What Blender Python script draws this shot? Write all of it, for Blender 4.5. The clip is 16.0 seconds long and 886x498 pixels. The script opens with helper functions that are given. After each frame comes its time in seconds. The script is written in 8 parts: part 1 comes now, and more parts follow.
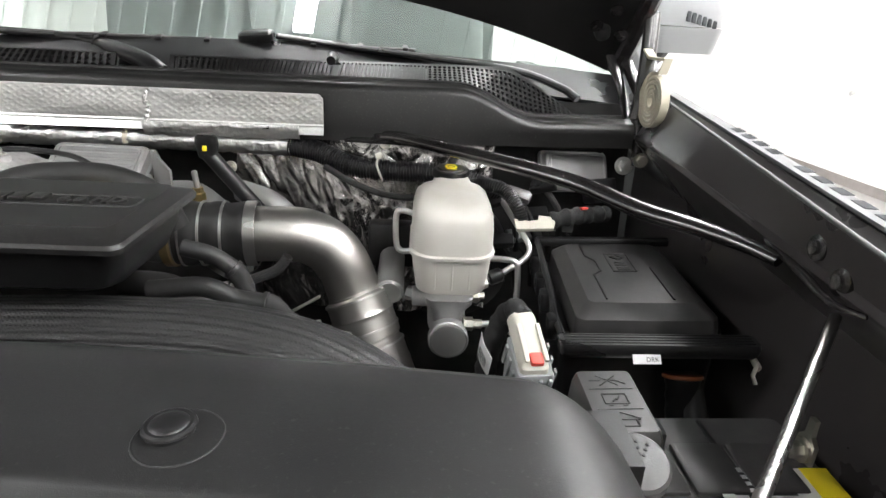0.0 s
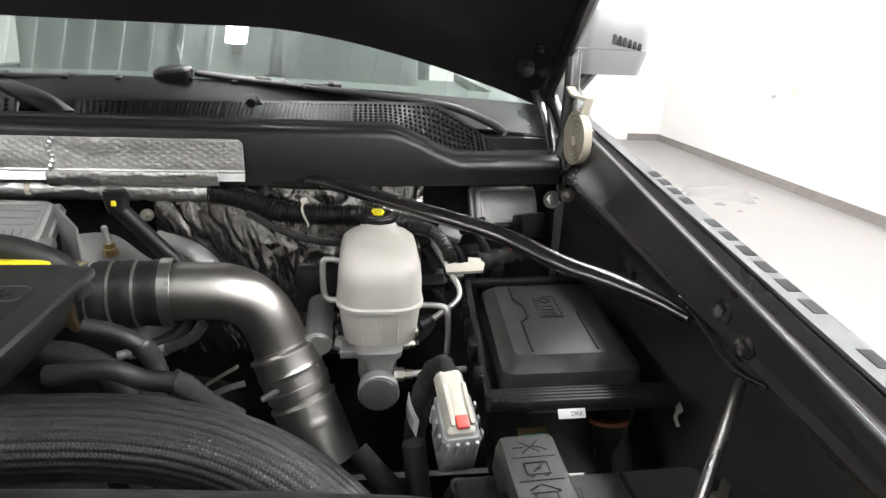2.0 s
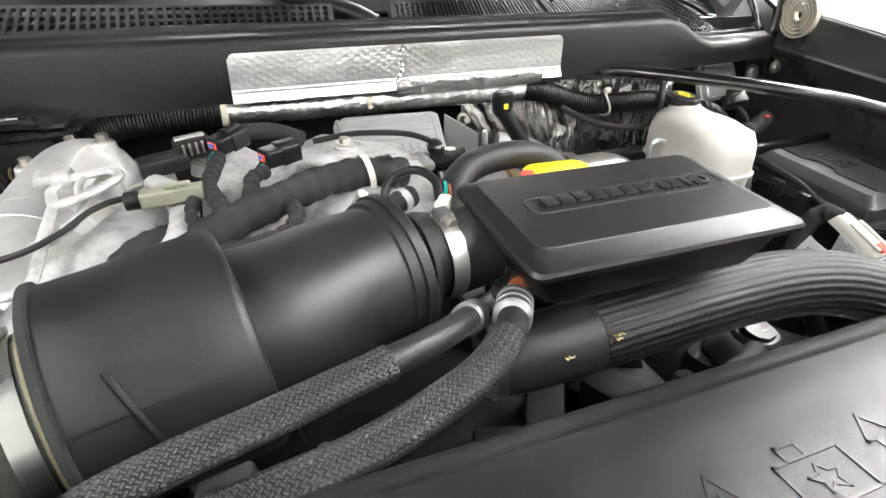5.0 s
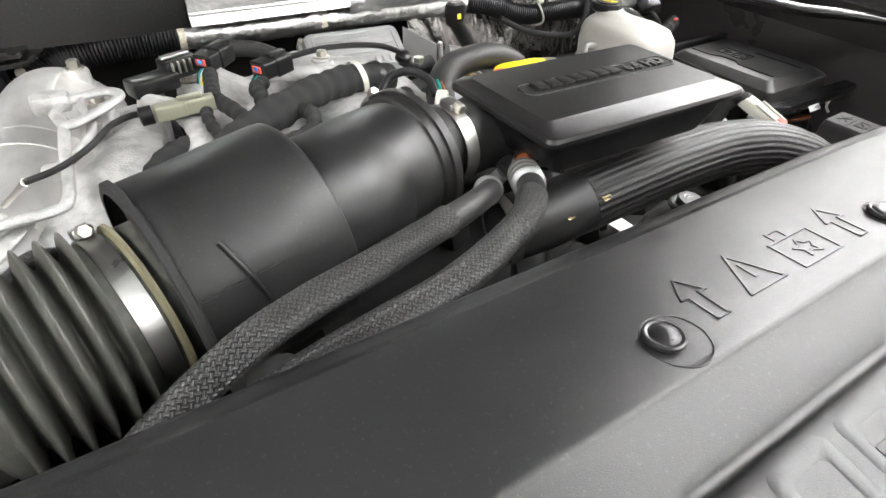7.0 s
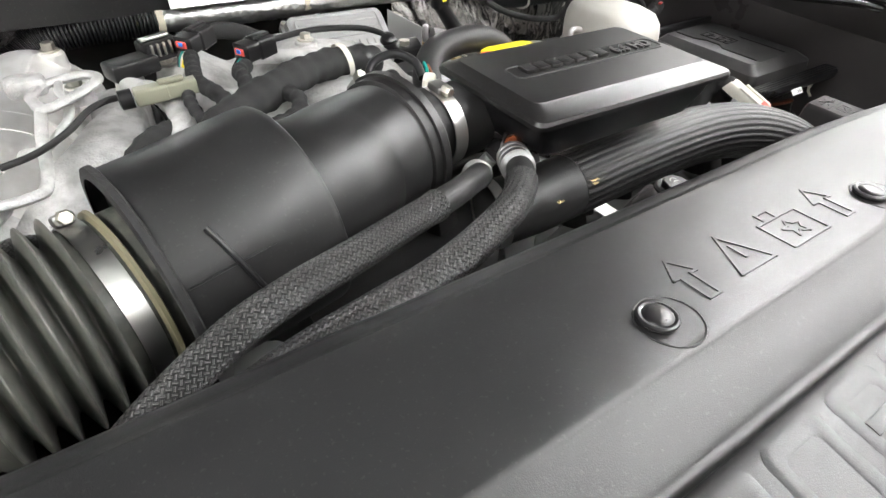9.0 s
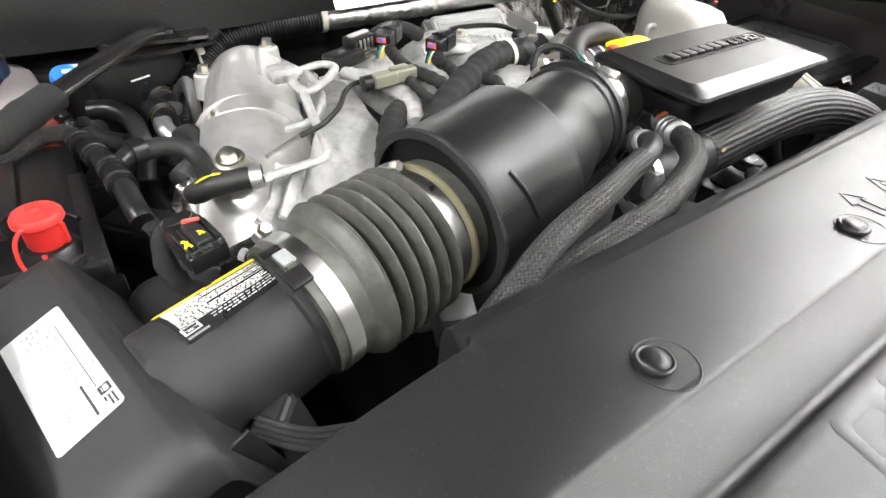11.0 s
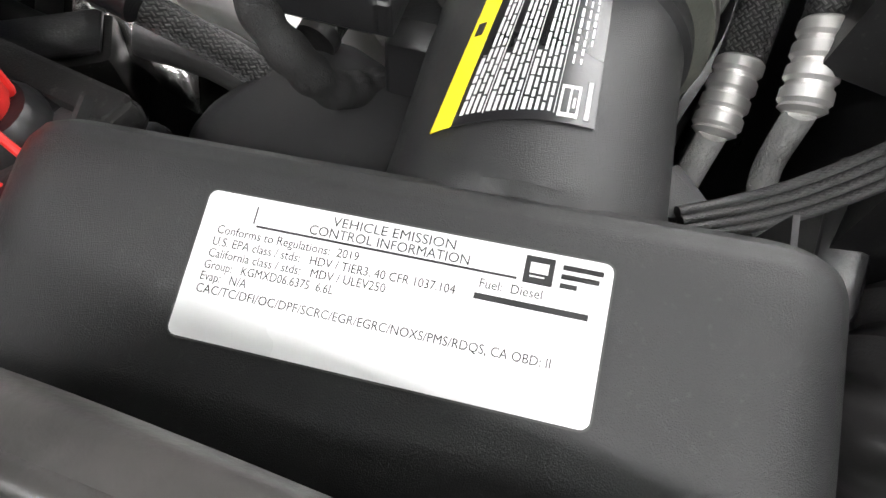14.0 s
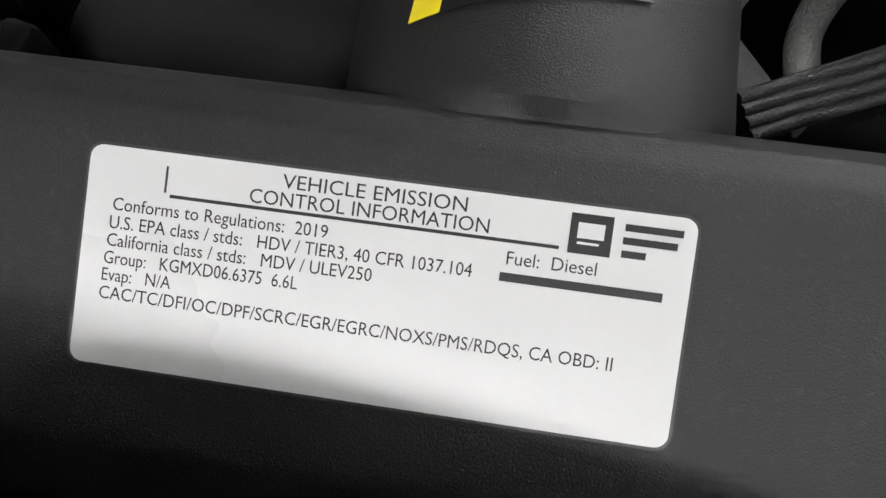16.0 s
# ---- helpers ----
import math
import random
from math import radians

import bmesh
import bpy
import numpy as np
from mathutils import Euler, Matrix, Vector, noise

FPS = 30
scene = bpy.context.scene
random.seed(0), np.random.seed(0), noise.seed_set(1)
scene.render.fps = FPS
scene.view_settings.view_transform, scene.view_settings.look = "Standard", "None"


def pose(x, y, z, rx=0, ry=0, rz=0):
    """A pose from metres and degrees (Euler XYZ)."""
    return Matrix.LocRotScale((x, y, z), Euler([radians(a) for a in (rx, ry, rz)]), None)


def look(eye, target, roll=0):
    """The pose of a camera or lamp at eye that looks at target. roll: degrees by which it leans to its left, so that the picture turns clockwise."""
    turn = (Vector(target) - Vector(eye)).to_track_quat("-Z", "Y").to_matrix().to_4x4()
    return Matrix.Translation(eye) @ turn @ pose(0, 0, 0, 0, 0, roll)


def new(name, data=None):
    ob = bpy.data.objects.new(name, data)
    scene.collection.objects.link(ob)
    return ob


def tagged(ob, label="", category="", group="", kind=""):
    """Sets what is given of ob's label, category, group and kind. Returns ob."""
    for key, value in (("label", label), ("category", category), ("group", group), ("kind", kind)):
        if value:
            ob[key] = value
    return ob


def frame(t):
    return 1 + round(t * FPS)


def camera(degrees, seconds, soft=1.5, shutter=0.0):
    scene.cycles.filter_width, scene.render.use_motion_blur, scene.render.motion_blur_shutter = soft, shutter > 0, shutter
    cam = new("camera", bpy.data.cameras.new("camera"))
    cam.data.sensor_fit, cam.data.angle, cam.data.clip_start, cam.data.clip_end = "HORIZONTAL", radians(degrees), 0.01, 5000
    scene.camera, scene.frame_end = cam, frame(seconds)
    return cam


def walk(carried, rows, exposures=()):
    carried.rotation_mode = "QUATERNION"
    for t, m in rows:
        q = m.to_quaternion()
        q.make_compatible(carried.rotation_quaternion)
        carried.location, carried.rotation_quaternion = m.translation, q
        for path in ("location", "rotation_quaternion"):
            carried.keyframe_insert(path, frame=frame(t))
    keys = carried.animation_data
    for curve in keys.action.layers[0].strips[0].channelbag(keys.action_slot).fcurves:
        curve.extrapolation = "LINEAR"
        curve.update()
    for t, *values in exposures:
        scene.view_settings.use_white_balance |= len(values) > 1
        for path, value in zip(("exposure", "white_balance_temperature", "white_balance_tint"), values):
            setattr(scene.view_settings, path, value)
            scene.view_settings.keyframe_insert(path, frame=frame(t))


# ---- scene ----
cam = camera(75.3, 16.0)
PATH = [
    (0, (0.04, 0.072, 1.508), (0.135, 1.935, 0.787), 2.9),
    (0.5, (0.071, 0.1, 1.495), (0.177, 1.963, 0.776), 2.9),
    (1, (0.098, 0.103, 1.5), (0.213, 1.966, 0.782), 2.9),
    (1.5, (0.134, 0.097, 1.555), (0.287, 1.962, 0.85), 2.8),
    (2, (0.069, 0.1, 1.563), (0.337, 1.952, 0.856), 2.8),
    (2.5, (-0.038, 0.103, 1.572), (0.338, 1.9, 0.779), 2.7),
    (3, (-0.151, 0.095, 1.571), (0.307, 1.833, 0.692), 2.6),
    (3.5, (-0.26, 0.132, 1.553), (0.222, 1.827, 0.607), 2.3),
    (4, (-0.391, 0.166, 1.552), (0.117, 1.831, 0.566), 2.0),
    (4.5, (-0.462, 0.183, 1.559), (0.12, 1.813, 0.556), 1.8),
    (5, (-0.598, 0.187, 1.563), (0.066, 1.773, 0.542), 1.7),
    (5.2, (-0.661, 0.182, 1.568), (0.041, 1.745, 0.536), 1.6),
    (7.3, (-0.716, 0.163, 1.546), (0.202, 1.484, 0.358), 1.9),
    (7.5, (-0.701, 0.163, 1.547), (0.22, 1.478, 0.354), 2.0),
    (8, (-0.703, 0.161, 1.543), (0.226, 1.463, 0.343), 2.1),
    (10.3, (-0.832, 0.175, 1.548), (0.126, 1.444, 0.335), 2.5),
    (10.5, (-0.865, 0.173, 1.557), (0.098, 1.441, 0.346), 2.4),
    (11, (-0.945, 0.177, 1.571), (0.02, 1.441, 0.36), 2.4),
    (11.5, (-1.002, 0.209, 1.572), (-0.028, 1.469, 0.362), 2.2),
    (12, (-1.058, 0.278, 1.57), (0.003, 1.468, 0.362), 1.4),
    (12.5, (-1.09, 0.315, 1.543), (0.12, 1.354, 0.336), 1.6),
    (13, (-1.11, 0.374, 1.508), (0.225, 1.222, 0.284), 1.7),
    (13.5, (-1.081, 0.422, 1.462), (0.155, 0.953, -0.018), 3.9),
    (14, (-1.047, 0.447, 1.435), (-0.058, 0.838, -0.259), 2.7),
    (14.5, (-1.017, 0.458, 1.418), (-0.284, 0.68, -0.429), 4.4),
    (15, (-1.015, 0.466, 1.408), (-0.327, 0.64, -0.462), 5.8),
    (15.5, (-1.011, 0.467, 1.406), (-0.387, 0.612, -0.488), 6.1),
    (16, (-1.01, 0.469, 1.404), (-0.411, 0.593, -0.5), 6.8),
]
walk(cam, [(t, look(eye, target, roll)) for t, eye, target, roll in PATH],
     exposures=[(0.0, 0.12), (0.5, 0.42), (1.0, 0.40), (1.5, 0.15), (2.5, -0.2), (3.5, 0.12), (4.5, 0.6), (5.0, 0.65), (8.0, 0.52), (11.0, 0.62), (12.0, 0.66), (13.0, 0.58), (14.0, 0.38), (15.0, -0.45), (16.0, -0.75)])

# ---- world and lights ----
world = bpy.data.worlds.new("world")
scene.world = world
world.use_nodes = True
world.node_tree.nodes["Background"].inputs[0].default_value = (0.85, 0.92, 1.0, 1)
world.node_tree.nodes["Background"].inputs[1].default_value = 0.2

CEIL = 4.4
# the two strips left of x = -3 are unseen, added to brighten the passenger side
STRIPS = [(-3.6, -1.6), (-3.4, 1.2), (1.3, -2.2), (2.6, 0.2), (3.9, 0.2), (2.6, 2.6), (-0.55, 4.6), (1.5, 5.2), (3.4, 5.2)]


# ---- materials ----
def mat(name):
    m = bpy.data.materials.new(name)
    m.use_nodes = True
    return m, m.node_tree.nodes, m.node_tree.links, m.node_tree.nodes["Principled BSDF"]


def surface(name, col, rough=0.5, metal=0.0, grain=400.0, bump=0.15, vary=0.15, stain=6.0, dirt=None, dirt_amt=0.0, coat=0.0, spec=0.5, dist=0.001, specks=0.0):
    """A worn surface: fine grain relief, slow changes of tone and gloss, dirt in patches and specks of dust."""
    m, nodes, links, b = mat(name)
    tc = nodes.new("ShaderNodeTexCoord")
    n1 = nodes.new("ShaderNodeTexNoise")
    n1.inputs["Scale"].default_value, n1.inputs["Detail"].default_value = grain, 3
    n2 = nodes.new("ShaderNodeTexNoise")
    n2.inputs["Scale"].default_value, n2.inputs["Detail"].default_value = stain, 5
    for n in (n1, n2):
        links.new(tc.outputs["Object"], n.inputs["Vector"])
    ramp = nodes.new("ShaderNodeMapRange")
    ramp.inputs["From Min"].default_value, ramp.inputs["From Max"].default_value = 0.3, 0.7
    ramp.inputs["To Min"].default_value, ramp.inputs["To Max"].default_value = 1 - vary, 1 + vary
    links.new(n2.outputs["Fac"], ramp.inputs["Value"])
    mul = nodes.new("ShaderNodeVectorMath")
    mul.operation = "SCALE"
    mul.inputs[0].default_value = col
    links.new(ramp.outputs["Result"], mul.inputs["Scale"])
    out = mul.outputs[0]
    if dirt:
        n3 = nodes.new("ShaderNodeTexNoise")
        n3.inputs["Scale"].default_value, n3.inputs["Detail"].default_value = stain * 3.3, 8
        links.new(tc.outputs["Object"], n3.inputs["Vector"])
        r3 = nodes.new("ShaderNodeMapRange")
        r3.inputs["From Min"].default_value, r3.inputs["From Max"].default_value = 0.45, 0.75
        r3.inputs["To Max"].default_value = dirt_amt
        links.new(n3.outputs["Fac"], r3.inputs["Value"])
        mix = nodes.new("ShaderNodeMix")
        mix.data_type = "RGBA"
        mix.inputs[7].default_value = (*dirt, 1)
        links.new(r3.outputs["Result"], mix.inputs[0])
        links.new(out, mix.inputs[6])
        out = mix.outputs[2]
    if specks:
        n4 = nodes.new("ShaderNodeTexNoise")
        n4.inputs["Scale"].default_value, n4.inputs["Detail"].default_value = 420, 2
        links.new(tc.outputs["Object"], n4.inputs["Vector"])
        r4 = nodes.new("ShaderNodeMapRange")
        r4.inputs["From Min"].default_value, r4.inputs["From Max"].default_value = 0.62, 0.74
        r4.inputs["To Max"].default_value = specks
        links.new(n4.outputs["Fac"], r4.inputs["Value"])
        mix4 = nodes.new("ShaderNodeMix")
        mix4.data_type = "RGBA"
        mix4.inputs[7].default_value = (0.17, 0.165, 0.155, 1)
        links.new(r4.outputs["Result"], mix4.inputs[0])
        links.new(out, mix4.inputs[6])
        out = mix4.outputs[2]
    links.new(out, b.inputs["Base Color"])
    rr = nodes.new("ShaderNodeMapRange")
    rr.inputs["From Min"].default_value, rr.inputs["From Max"].default_value = 0.3, 0.7
    rr.inputs["To Min"].default_value, rr.inputs["To Max"].default_value = max(0.03, rough - 0.08), min(1, rough + 0.08)
    links.new(n2.outputs["Fac"], rr.inputs["Value"])
    links.new(rr.outputs["Result"], b.inputs["Roughness"])
    b.inputs["Metallic"].default_value = metal
    b.inputs["Specular IOR Level"].default_value = spec
    b.inputs["Coat Weight"].default_value = coat
    if bump:
        bp = nodes.new("ShaderNodeBump")
        bp.inputs["Strength"].default_value, bp.inputs["Distance"].default_value = bump, dist
        links.new(n1.outputs["Fac"], bp.inputs["Height"])
        links.new(bp.outputs["Normal"], b.inputs["Normal"])
    return m


def braid(name, dark, light, around, per_metre, rough=0.4, dist=0.001):
    """A woven sleeve on the mesh's u (round) and v (metres along): two families of strands going over and under."""
    m, nodes, links, b = mat(name)
    uv = nodes.new("ShaderNodeUVMap")
    sep = nodes.new("ShaderNodeSeparateXYZ")
    links.new(uv.outputs[0], sep.inputs[0])

    def calc(op, a, bb=None):
        n = nodes.new("ShaderNodeMath")
        n.operation = op
        for k, v in ((0, a), (1, bb)):
            if isinstance(v, (int, float)):
                n.inputs[k].default_value = v
            elif v is not None:
                links.new(v, n.inputs[k])
        return n.outputs[0]
    u = calc("MULTIPLY", sep.outputs[0], around)
    v = calc("MULTIPLY", sep.outputs[1], per_metre)
    pa, pb = calc("ADD", u, v), calc("SUBTRACT", u, v)
    over = calc("FLOORED_MODULO", calc("ADD", calc("FLOOR", pa), calc("FLOOR", pb)), 2)
    strand = [calc("ABSOLUTE", calc("SINE", calc("MULTIPLY", p, math.pi))) for p in (pa, pb)]
    thread = [calc("MULTIPLY_ADD", calc("SINE", calc("MULTIPLY", p, math.pi * 8)), 0.22) for p in (pa, pb)]
    for t in thread:
        t.node.inputs[2].default_value = 0.78
    full = [calc("MULTIPLY", a, t) for a, t in zip(strand, thread)]
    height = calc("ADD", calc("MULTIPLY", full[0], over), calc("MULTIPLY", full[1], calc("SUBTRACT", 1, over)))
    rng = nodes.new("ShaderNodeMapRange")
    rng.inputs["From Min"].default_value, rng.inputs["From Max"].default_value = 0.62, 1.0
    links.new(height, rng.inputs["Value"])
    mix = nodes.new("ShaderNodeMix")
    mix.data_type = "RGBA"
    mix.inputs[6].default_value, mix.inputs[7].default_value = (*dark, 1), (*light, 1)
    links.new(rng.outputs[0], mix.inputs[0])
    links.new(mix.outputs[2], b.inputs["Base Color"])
    b.inputs["Roughness"].default_value = rough
    bp = nodes.new("ShaderNodeBump")
    bp.inputs["Strength"].default_value, bp.inputs["Distance"].default_value = 0.9, dist
    links.new(height, bp.inputs["Height"])
    links.new(bp.outputs["Normal"], b.inputs["Normal"])
    return m


def brushed(name, col, rough, scale):
    """Metal with fine drawn lines along the object's x axis and faint heat tint."""
    m, nodes, links, b = mat(name)
    tc = nodes.new("ShaderNodeTexCoord")
    mp = nodes.new("ShaderNodeMapping")
    mp.inputs["Scale"].default_value = scale
    links.new(tc.outputs["Object"], mp.inputs["Vector"])
    n = nodes.new("ShaderNodeTexNoise")
    n.inputs["Scale"].default_value, n.inputs["Detail"].default_value = 1.0, 4
    links.new(mp.outputs[0], n.inputs["Vector"])
    r = nodes.new("ShaderNodeMapRange")
    r.inputs["To Min"].default_value, r.inputs["To Max"].default_value = rough * 0.88, rough * 1.2
    links.new(n.outputs["Fac"], r.inputs["Value"])
    links.new(r.outputs[0], b.inputs["Roughness"])
    c = nodes.new("ShaderNodeValToRGB")
    c.color_ramp.elements[0].position, c.color_ramp.elements[1].position = 0.3, 0.7
    c.color_ramp.elements[0].color = (*[k * 0.75 for k in col], 1)
    c.color_ramp.elements[1].color = (*col, 1)
    n2 = nodes.new("ShaderNodeTexNoise")
    n2.inputs["Scale"].default_value = 9
    links.new(tc.outputs["Object"], n2.inputs["Vector"])
    links.new(n2.outputs["Fac"], c.inputs[0])
    links.new(c.outputs[0], b.inputs["Base Color"])
    b.inputs["Metallic"].default_value = 1
    bp = nodes.new("ShaderNodeBump")
    bp.inputs["Strength"].default_value, bp.inputs["Distance"].default_value = 0.06, 0.0001
    links.new(n.outputs["Fac"], bp.inputs["Height"])
    links.new(bp.outputs["Normal"], b.inputs["Normal"])
    return m


def foil(name, rough, crease, depth, col=(0.86, 0.86, 0.85)):
    """Crumpled aluminium foil: sharp facets from cells of two sizes."""
    m, nodes, links, b = mat(name)
    tc = nodes.new("ShaderNodeTexCoord")
    v = nodes.new("ShaderNodeTexVoronoi")
    v.feature, v.inputs["Scale"].default_value = "F1", crease
    n = nodes.new("ShaderNodeTexNoise")
    n.inputs["Scale"].default_value, n.inputs["Detail"].default_value, n.inputs["Distortion"].default_value = crease * 0.8, 6, 1.2
    for k in (v, n):
        links.new(tc.outputs["Object"], k.inputs["Vector"])
    add = nodes.new("ShaderNodeMath")
    links.new(v.outputs["Distance"], add.inputs[0])
    links.new(n.outputs["Fac"], add.inputs[1])
    bp = nodes.new("ShaderNodeBump")
    bp.inputs["Strength"].default_value, bp.inputs["Distance"].default_value = 0.9, depth
    links.new(add.outputs[0], bp.inputs["Height"])
    links.new(bp.outputs["Normal"], b.inputs["Normal"])
    b.inputs["Base Color"].default_value = (*col, 1)
    b.inputs["Metallic"].default_value, b.inputs["Roughness"].default_value = 1, rough
    return m


BLACK = surface("black_textured_plastic", (0.0120, 0.0117, 0.0116), 0.36, grain=1200, bump=0.3, dist=0.0005, spec=0.42, specks=0.18)
BLACK2 = surface("black_smooth_plastic", (0.010, 0.010, 0.0105), 0.33, grain=700, bump=0.12, spec=0.4)
COVERP = surface("radiator_cover_plastic", (0.013, 0.013, 0.0133), 0.40, grain=1500, bump=0.22, dist=0.0005, vary=0.12, spec=0.36, specks=0.1)
NAMEP = surface("smooth_moulded_plastic", (0.015, 0.015, 0.0155), 0.36, grain=900, bump=0.1, dist=0.0003)
AIRBOXP = surface("airbox_plastic", (0.019, 0.019, 0.0195), 0.45, grain=2300, bump=0.5, dist=0.0005, spec=0.42, specks=0.06)
SATIN = surface("satin_moulded_plastic", (0.013, 0.013, 0.0132), 0.37, grain=1600, bump=0.16, dist=0.0004, dirt=(0.05, 0.048, 0.045), dirt_amt=0.12, stain=14, spec=0.42, specks=0.08)
RUBBER = surface("black_rubber", (0.016, 0.016, 0.016), 0.50, grain=500, bump=0.2, dirt=(0.07, 0.066, 0.058), dirt_amt=0.12, spec=0.4)
BELLOW = surface("dusty_rubber", (0.062, 0.064, 0.055), 0.42, grain=900, bump=0.3, dirt=(0.17, 0.165, 0.14), dirt_amt=0.4, stain=30, vary=0.1)
TANRING = surface("tan_rubber_ring", (0.17, 0.155, 0.095), 0.5, grain=500, bump=0.15)
TAPE = surface("cloth_tape", (0.020, 0.020, 0.020), 0.75, grain=1500, bump=0.7, spec=0.3)
DUSTYP = surface("faded_black_plastic", (0.038, 0.037, 0.037), 0.36, grain=800, bump=0.3, dist=0.0005, dirt=(0.10, 0.095, 0.09), dirt_amt=0.15)
BLKPAINT = surface("black_body_paint", (0.010, 0.009, 0.009), 0.24, grain=60, bump=0.02, coat=0.5, dirt=(0.10, 0.095, 0.09), dirt_amt=0.12)
FENDERIN = surface("black_primer_paint", (0.038, 0.035, 0.035), 0.32, grain=80, bump=0.05, dirt=(0.07, 0.066, 0.062), dirt_amt=0.10)
SILVERPAINT = surface("grey_body_paint", (0.105, 0.108, 0.110), 0.50, metal=0.0, grain=1500, bump=0.03, coat=0.0, spec=0.35)
HOODP = surface("matt_black_hood_paint", (0.008, 0.0075, 0.0075), 0.42, grain=60, bump=0.03, dirt=(0.04, 0.038, 0.036), dirt_amt=0.1)
WHITEPL = surface("reservoir_plastic", (0.50, 0.485, 0.45), 0.38, grain=300, bump=0.05, vary=0.06, dirt=(0.40, 0.37, 0.30), dirt_amt=0.35)
CREAM = surface("cream_plastic", (0.58, 0.56, 0.49), 0.4, grain=300, bump=0.05)
GREYPL = surface("grey_connector_plastic", (0.30, 0.31, 0.31), 0.45, grain=500, bump=0.1)
BEIGE = surface("beige_coil", (0.50, 0.47, 0.37), 0.5, grain=500, bump=0.15)
REDPL = surface("red_plastic", (0.75, 0.035, 0.03), 0.4, grain=400, bump=0.08, vary=0.08)
REDTAB = surface("red_tab", (0.80, 0.10, 0.08), 0.4, grain=400, bump=0.05)
BLUEPL = surface("blue_plastic", (0.03, 0.22, 0.72), 0.4, grain=400, bump=0.05)
YELLOW = surface("yellow_print", (0.85, 0.68, 0.02), 0.5, grain=400, bump=0.03, vary=0.05)
TEAL = surface("teal_plastic", (0.0, 0.22, 0.18), 0.4, grain=400, bump=0.05)
ORANGE = surface("orange_seal", (0.22, 0.062, 0.022), 0.5, grain=400, bump=0.05)
OLIVE = surface("olive_connector_plastic", (0.20, 0.20, 0.15), 0.35, grain=400, bump=0.05)
PINK = surface("coolant_bottle", (0.40, 0.355, 0.36), 0.28, grain=200, bump=0.04, vary=0.1)
COOLANT = surface("orange_coolant", (0.36, 0.085, 0.075), 0.28, grain=200, bump=0.03)
CAST = surface("cast_aluminium", (0.52, 0.52, 0.51), 0.58, metal=0.45, grain=520, bump=0.75, dist=0.0014, vary=0.2, stain=22, dirt=(0.19, 0.18, 0.165), dirt_amt=0.6)
CASTD = surface("cast_aluminium_grey", (0.36, 0.36, 0.355), 0.48, metal=0.8, grain=800, bump=0.45, vary=0.12)
ALU = surface("aluminium", (0.70, 0.70, 0.69), 0.40, metal=1.0, grain=300, bump=0.08, vary=0.08)
CLAMP = surface("clamp_steel", (0.66, 0.65, 0.63), 0.34, metal=1.0, grain=200, bump=0.02, vary=0.06, stain=20)
PIPE = brushed("stainless_pipe", (0.62, 0.60, 0.57), 0.34, (60, 400, 400))
SHIELD = surface("heat_shield_steel", (0.87, 0.86, 0.84), 0.40, metal=0.8, grain=26, bump=0.12, dist=0.005, vary=0.08, stain=18, dirt=(0.50, 0.47, 0.43), dirt_amt=0.3)
ZINC = surface("zinc_bolt", (0.58, 0.56, 0.50), 0.35, metal=1.0, grain=300, bump=0.05)
BRASS = surface("brass_fitting", (0.50, 0.38, 0.20), 0.35, metal=1.0, grain=300, bump=0.05)
CHROME = surface("chromed_rod", (0.50, 0.49, 0.48), 0.28, metal=1.0, grain=300, bump=0.01, vary=0.03)
FOIL = foil("embossed_foil", 0.34, 160, 0.0003)
FOILW = foil("wrapped_foil", 0.34, 150, 0.0009)
FOILF = foil("firewall_foil", 0.26, 170, 0.0003, (0.44, 0.43, 0.42))
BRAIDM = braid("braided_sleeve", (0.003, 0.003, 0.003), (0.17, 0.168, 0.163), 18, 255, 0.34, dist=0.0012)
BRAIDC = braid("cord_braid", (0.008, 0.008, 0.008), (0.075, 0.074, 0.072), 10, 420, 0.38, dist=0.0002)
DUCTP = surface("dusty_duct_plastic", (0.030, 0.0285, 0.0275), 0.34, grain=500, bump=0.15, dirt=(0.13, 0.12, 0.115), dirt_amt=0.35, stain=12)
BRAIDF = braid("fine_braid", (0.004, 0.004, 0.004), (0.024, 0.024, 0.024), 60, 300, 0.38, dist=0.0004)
PAPER = surface("white_label", (0.70, 0.70, 0.70), 0.30, grain=900, bump=0.04, vary=0.03, spec=0.6)
INK = surface("black_ink", (0.015, 0.015, 0.016), 0.4, grain=900, bump=0.0, vary=0.02)
WHITEINK = surface("white_ink", (0.72, 0.72, 0.70), 0.4, grain=900, bump=0.0, vary=0.02)
LABELBLK = surface("black_label_film", (0.013, 0.013, 0.014), 0.28, grain=900, bump=0.05)
WALL = surface("white_wall_paint", (0.80, 0.79, 0.775), 0.6, grain=90, bump=0.05, vary=0.03, stain=0.8)
FLOORM = surface("polished_concrete", (0.26, 0.25, 0.242), 0.34, grain=40, bump=0.0, vary=0.03, stain=0.6)
LIDP = surface("fuse_lid_plastic", (0.034, 0.033, 0.033), 0.36, grain=900, bump=0.22, dist=0.0004, dirt=(0.085, 0.08, 0.078), dirt_amt=0.2, stain=18, spec=0.5)
GREYBAT = surface("battery_plastic", (0.060, 0.058, 0.058), 0.38, grain=700, bump=0.2, dirt=(0.12, 0.115, 0.11), dirt_amt=0.25, stain=20)
LETTER = surface("matt_grey_letters", (0.045, 0.047, 0.050), 0.85, grain=600, bump=0.05, vary=0.3, stain=60, spec=0.1)
CAPPAINT = surface("light_grey_paint", (0.27, 0.275, 0.28), 0.40, grain=600, bump=0.02, vary=0.05)
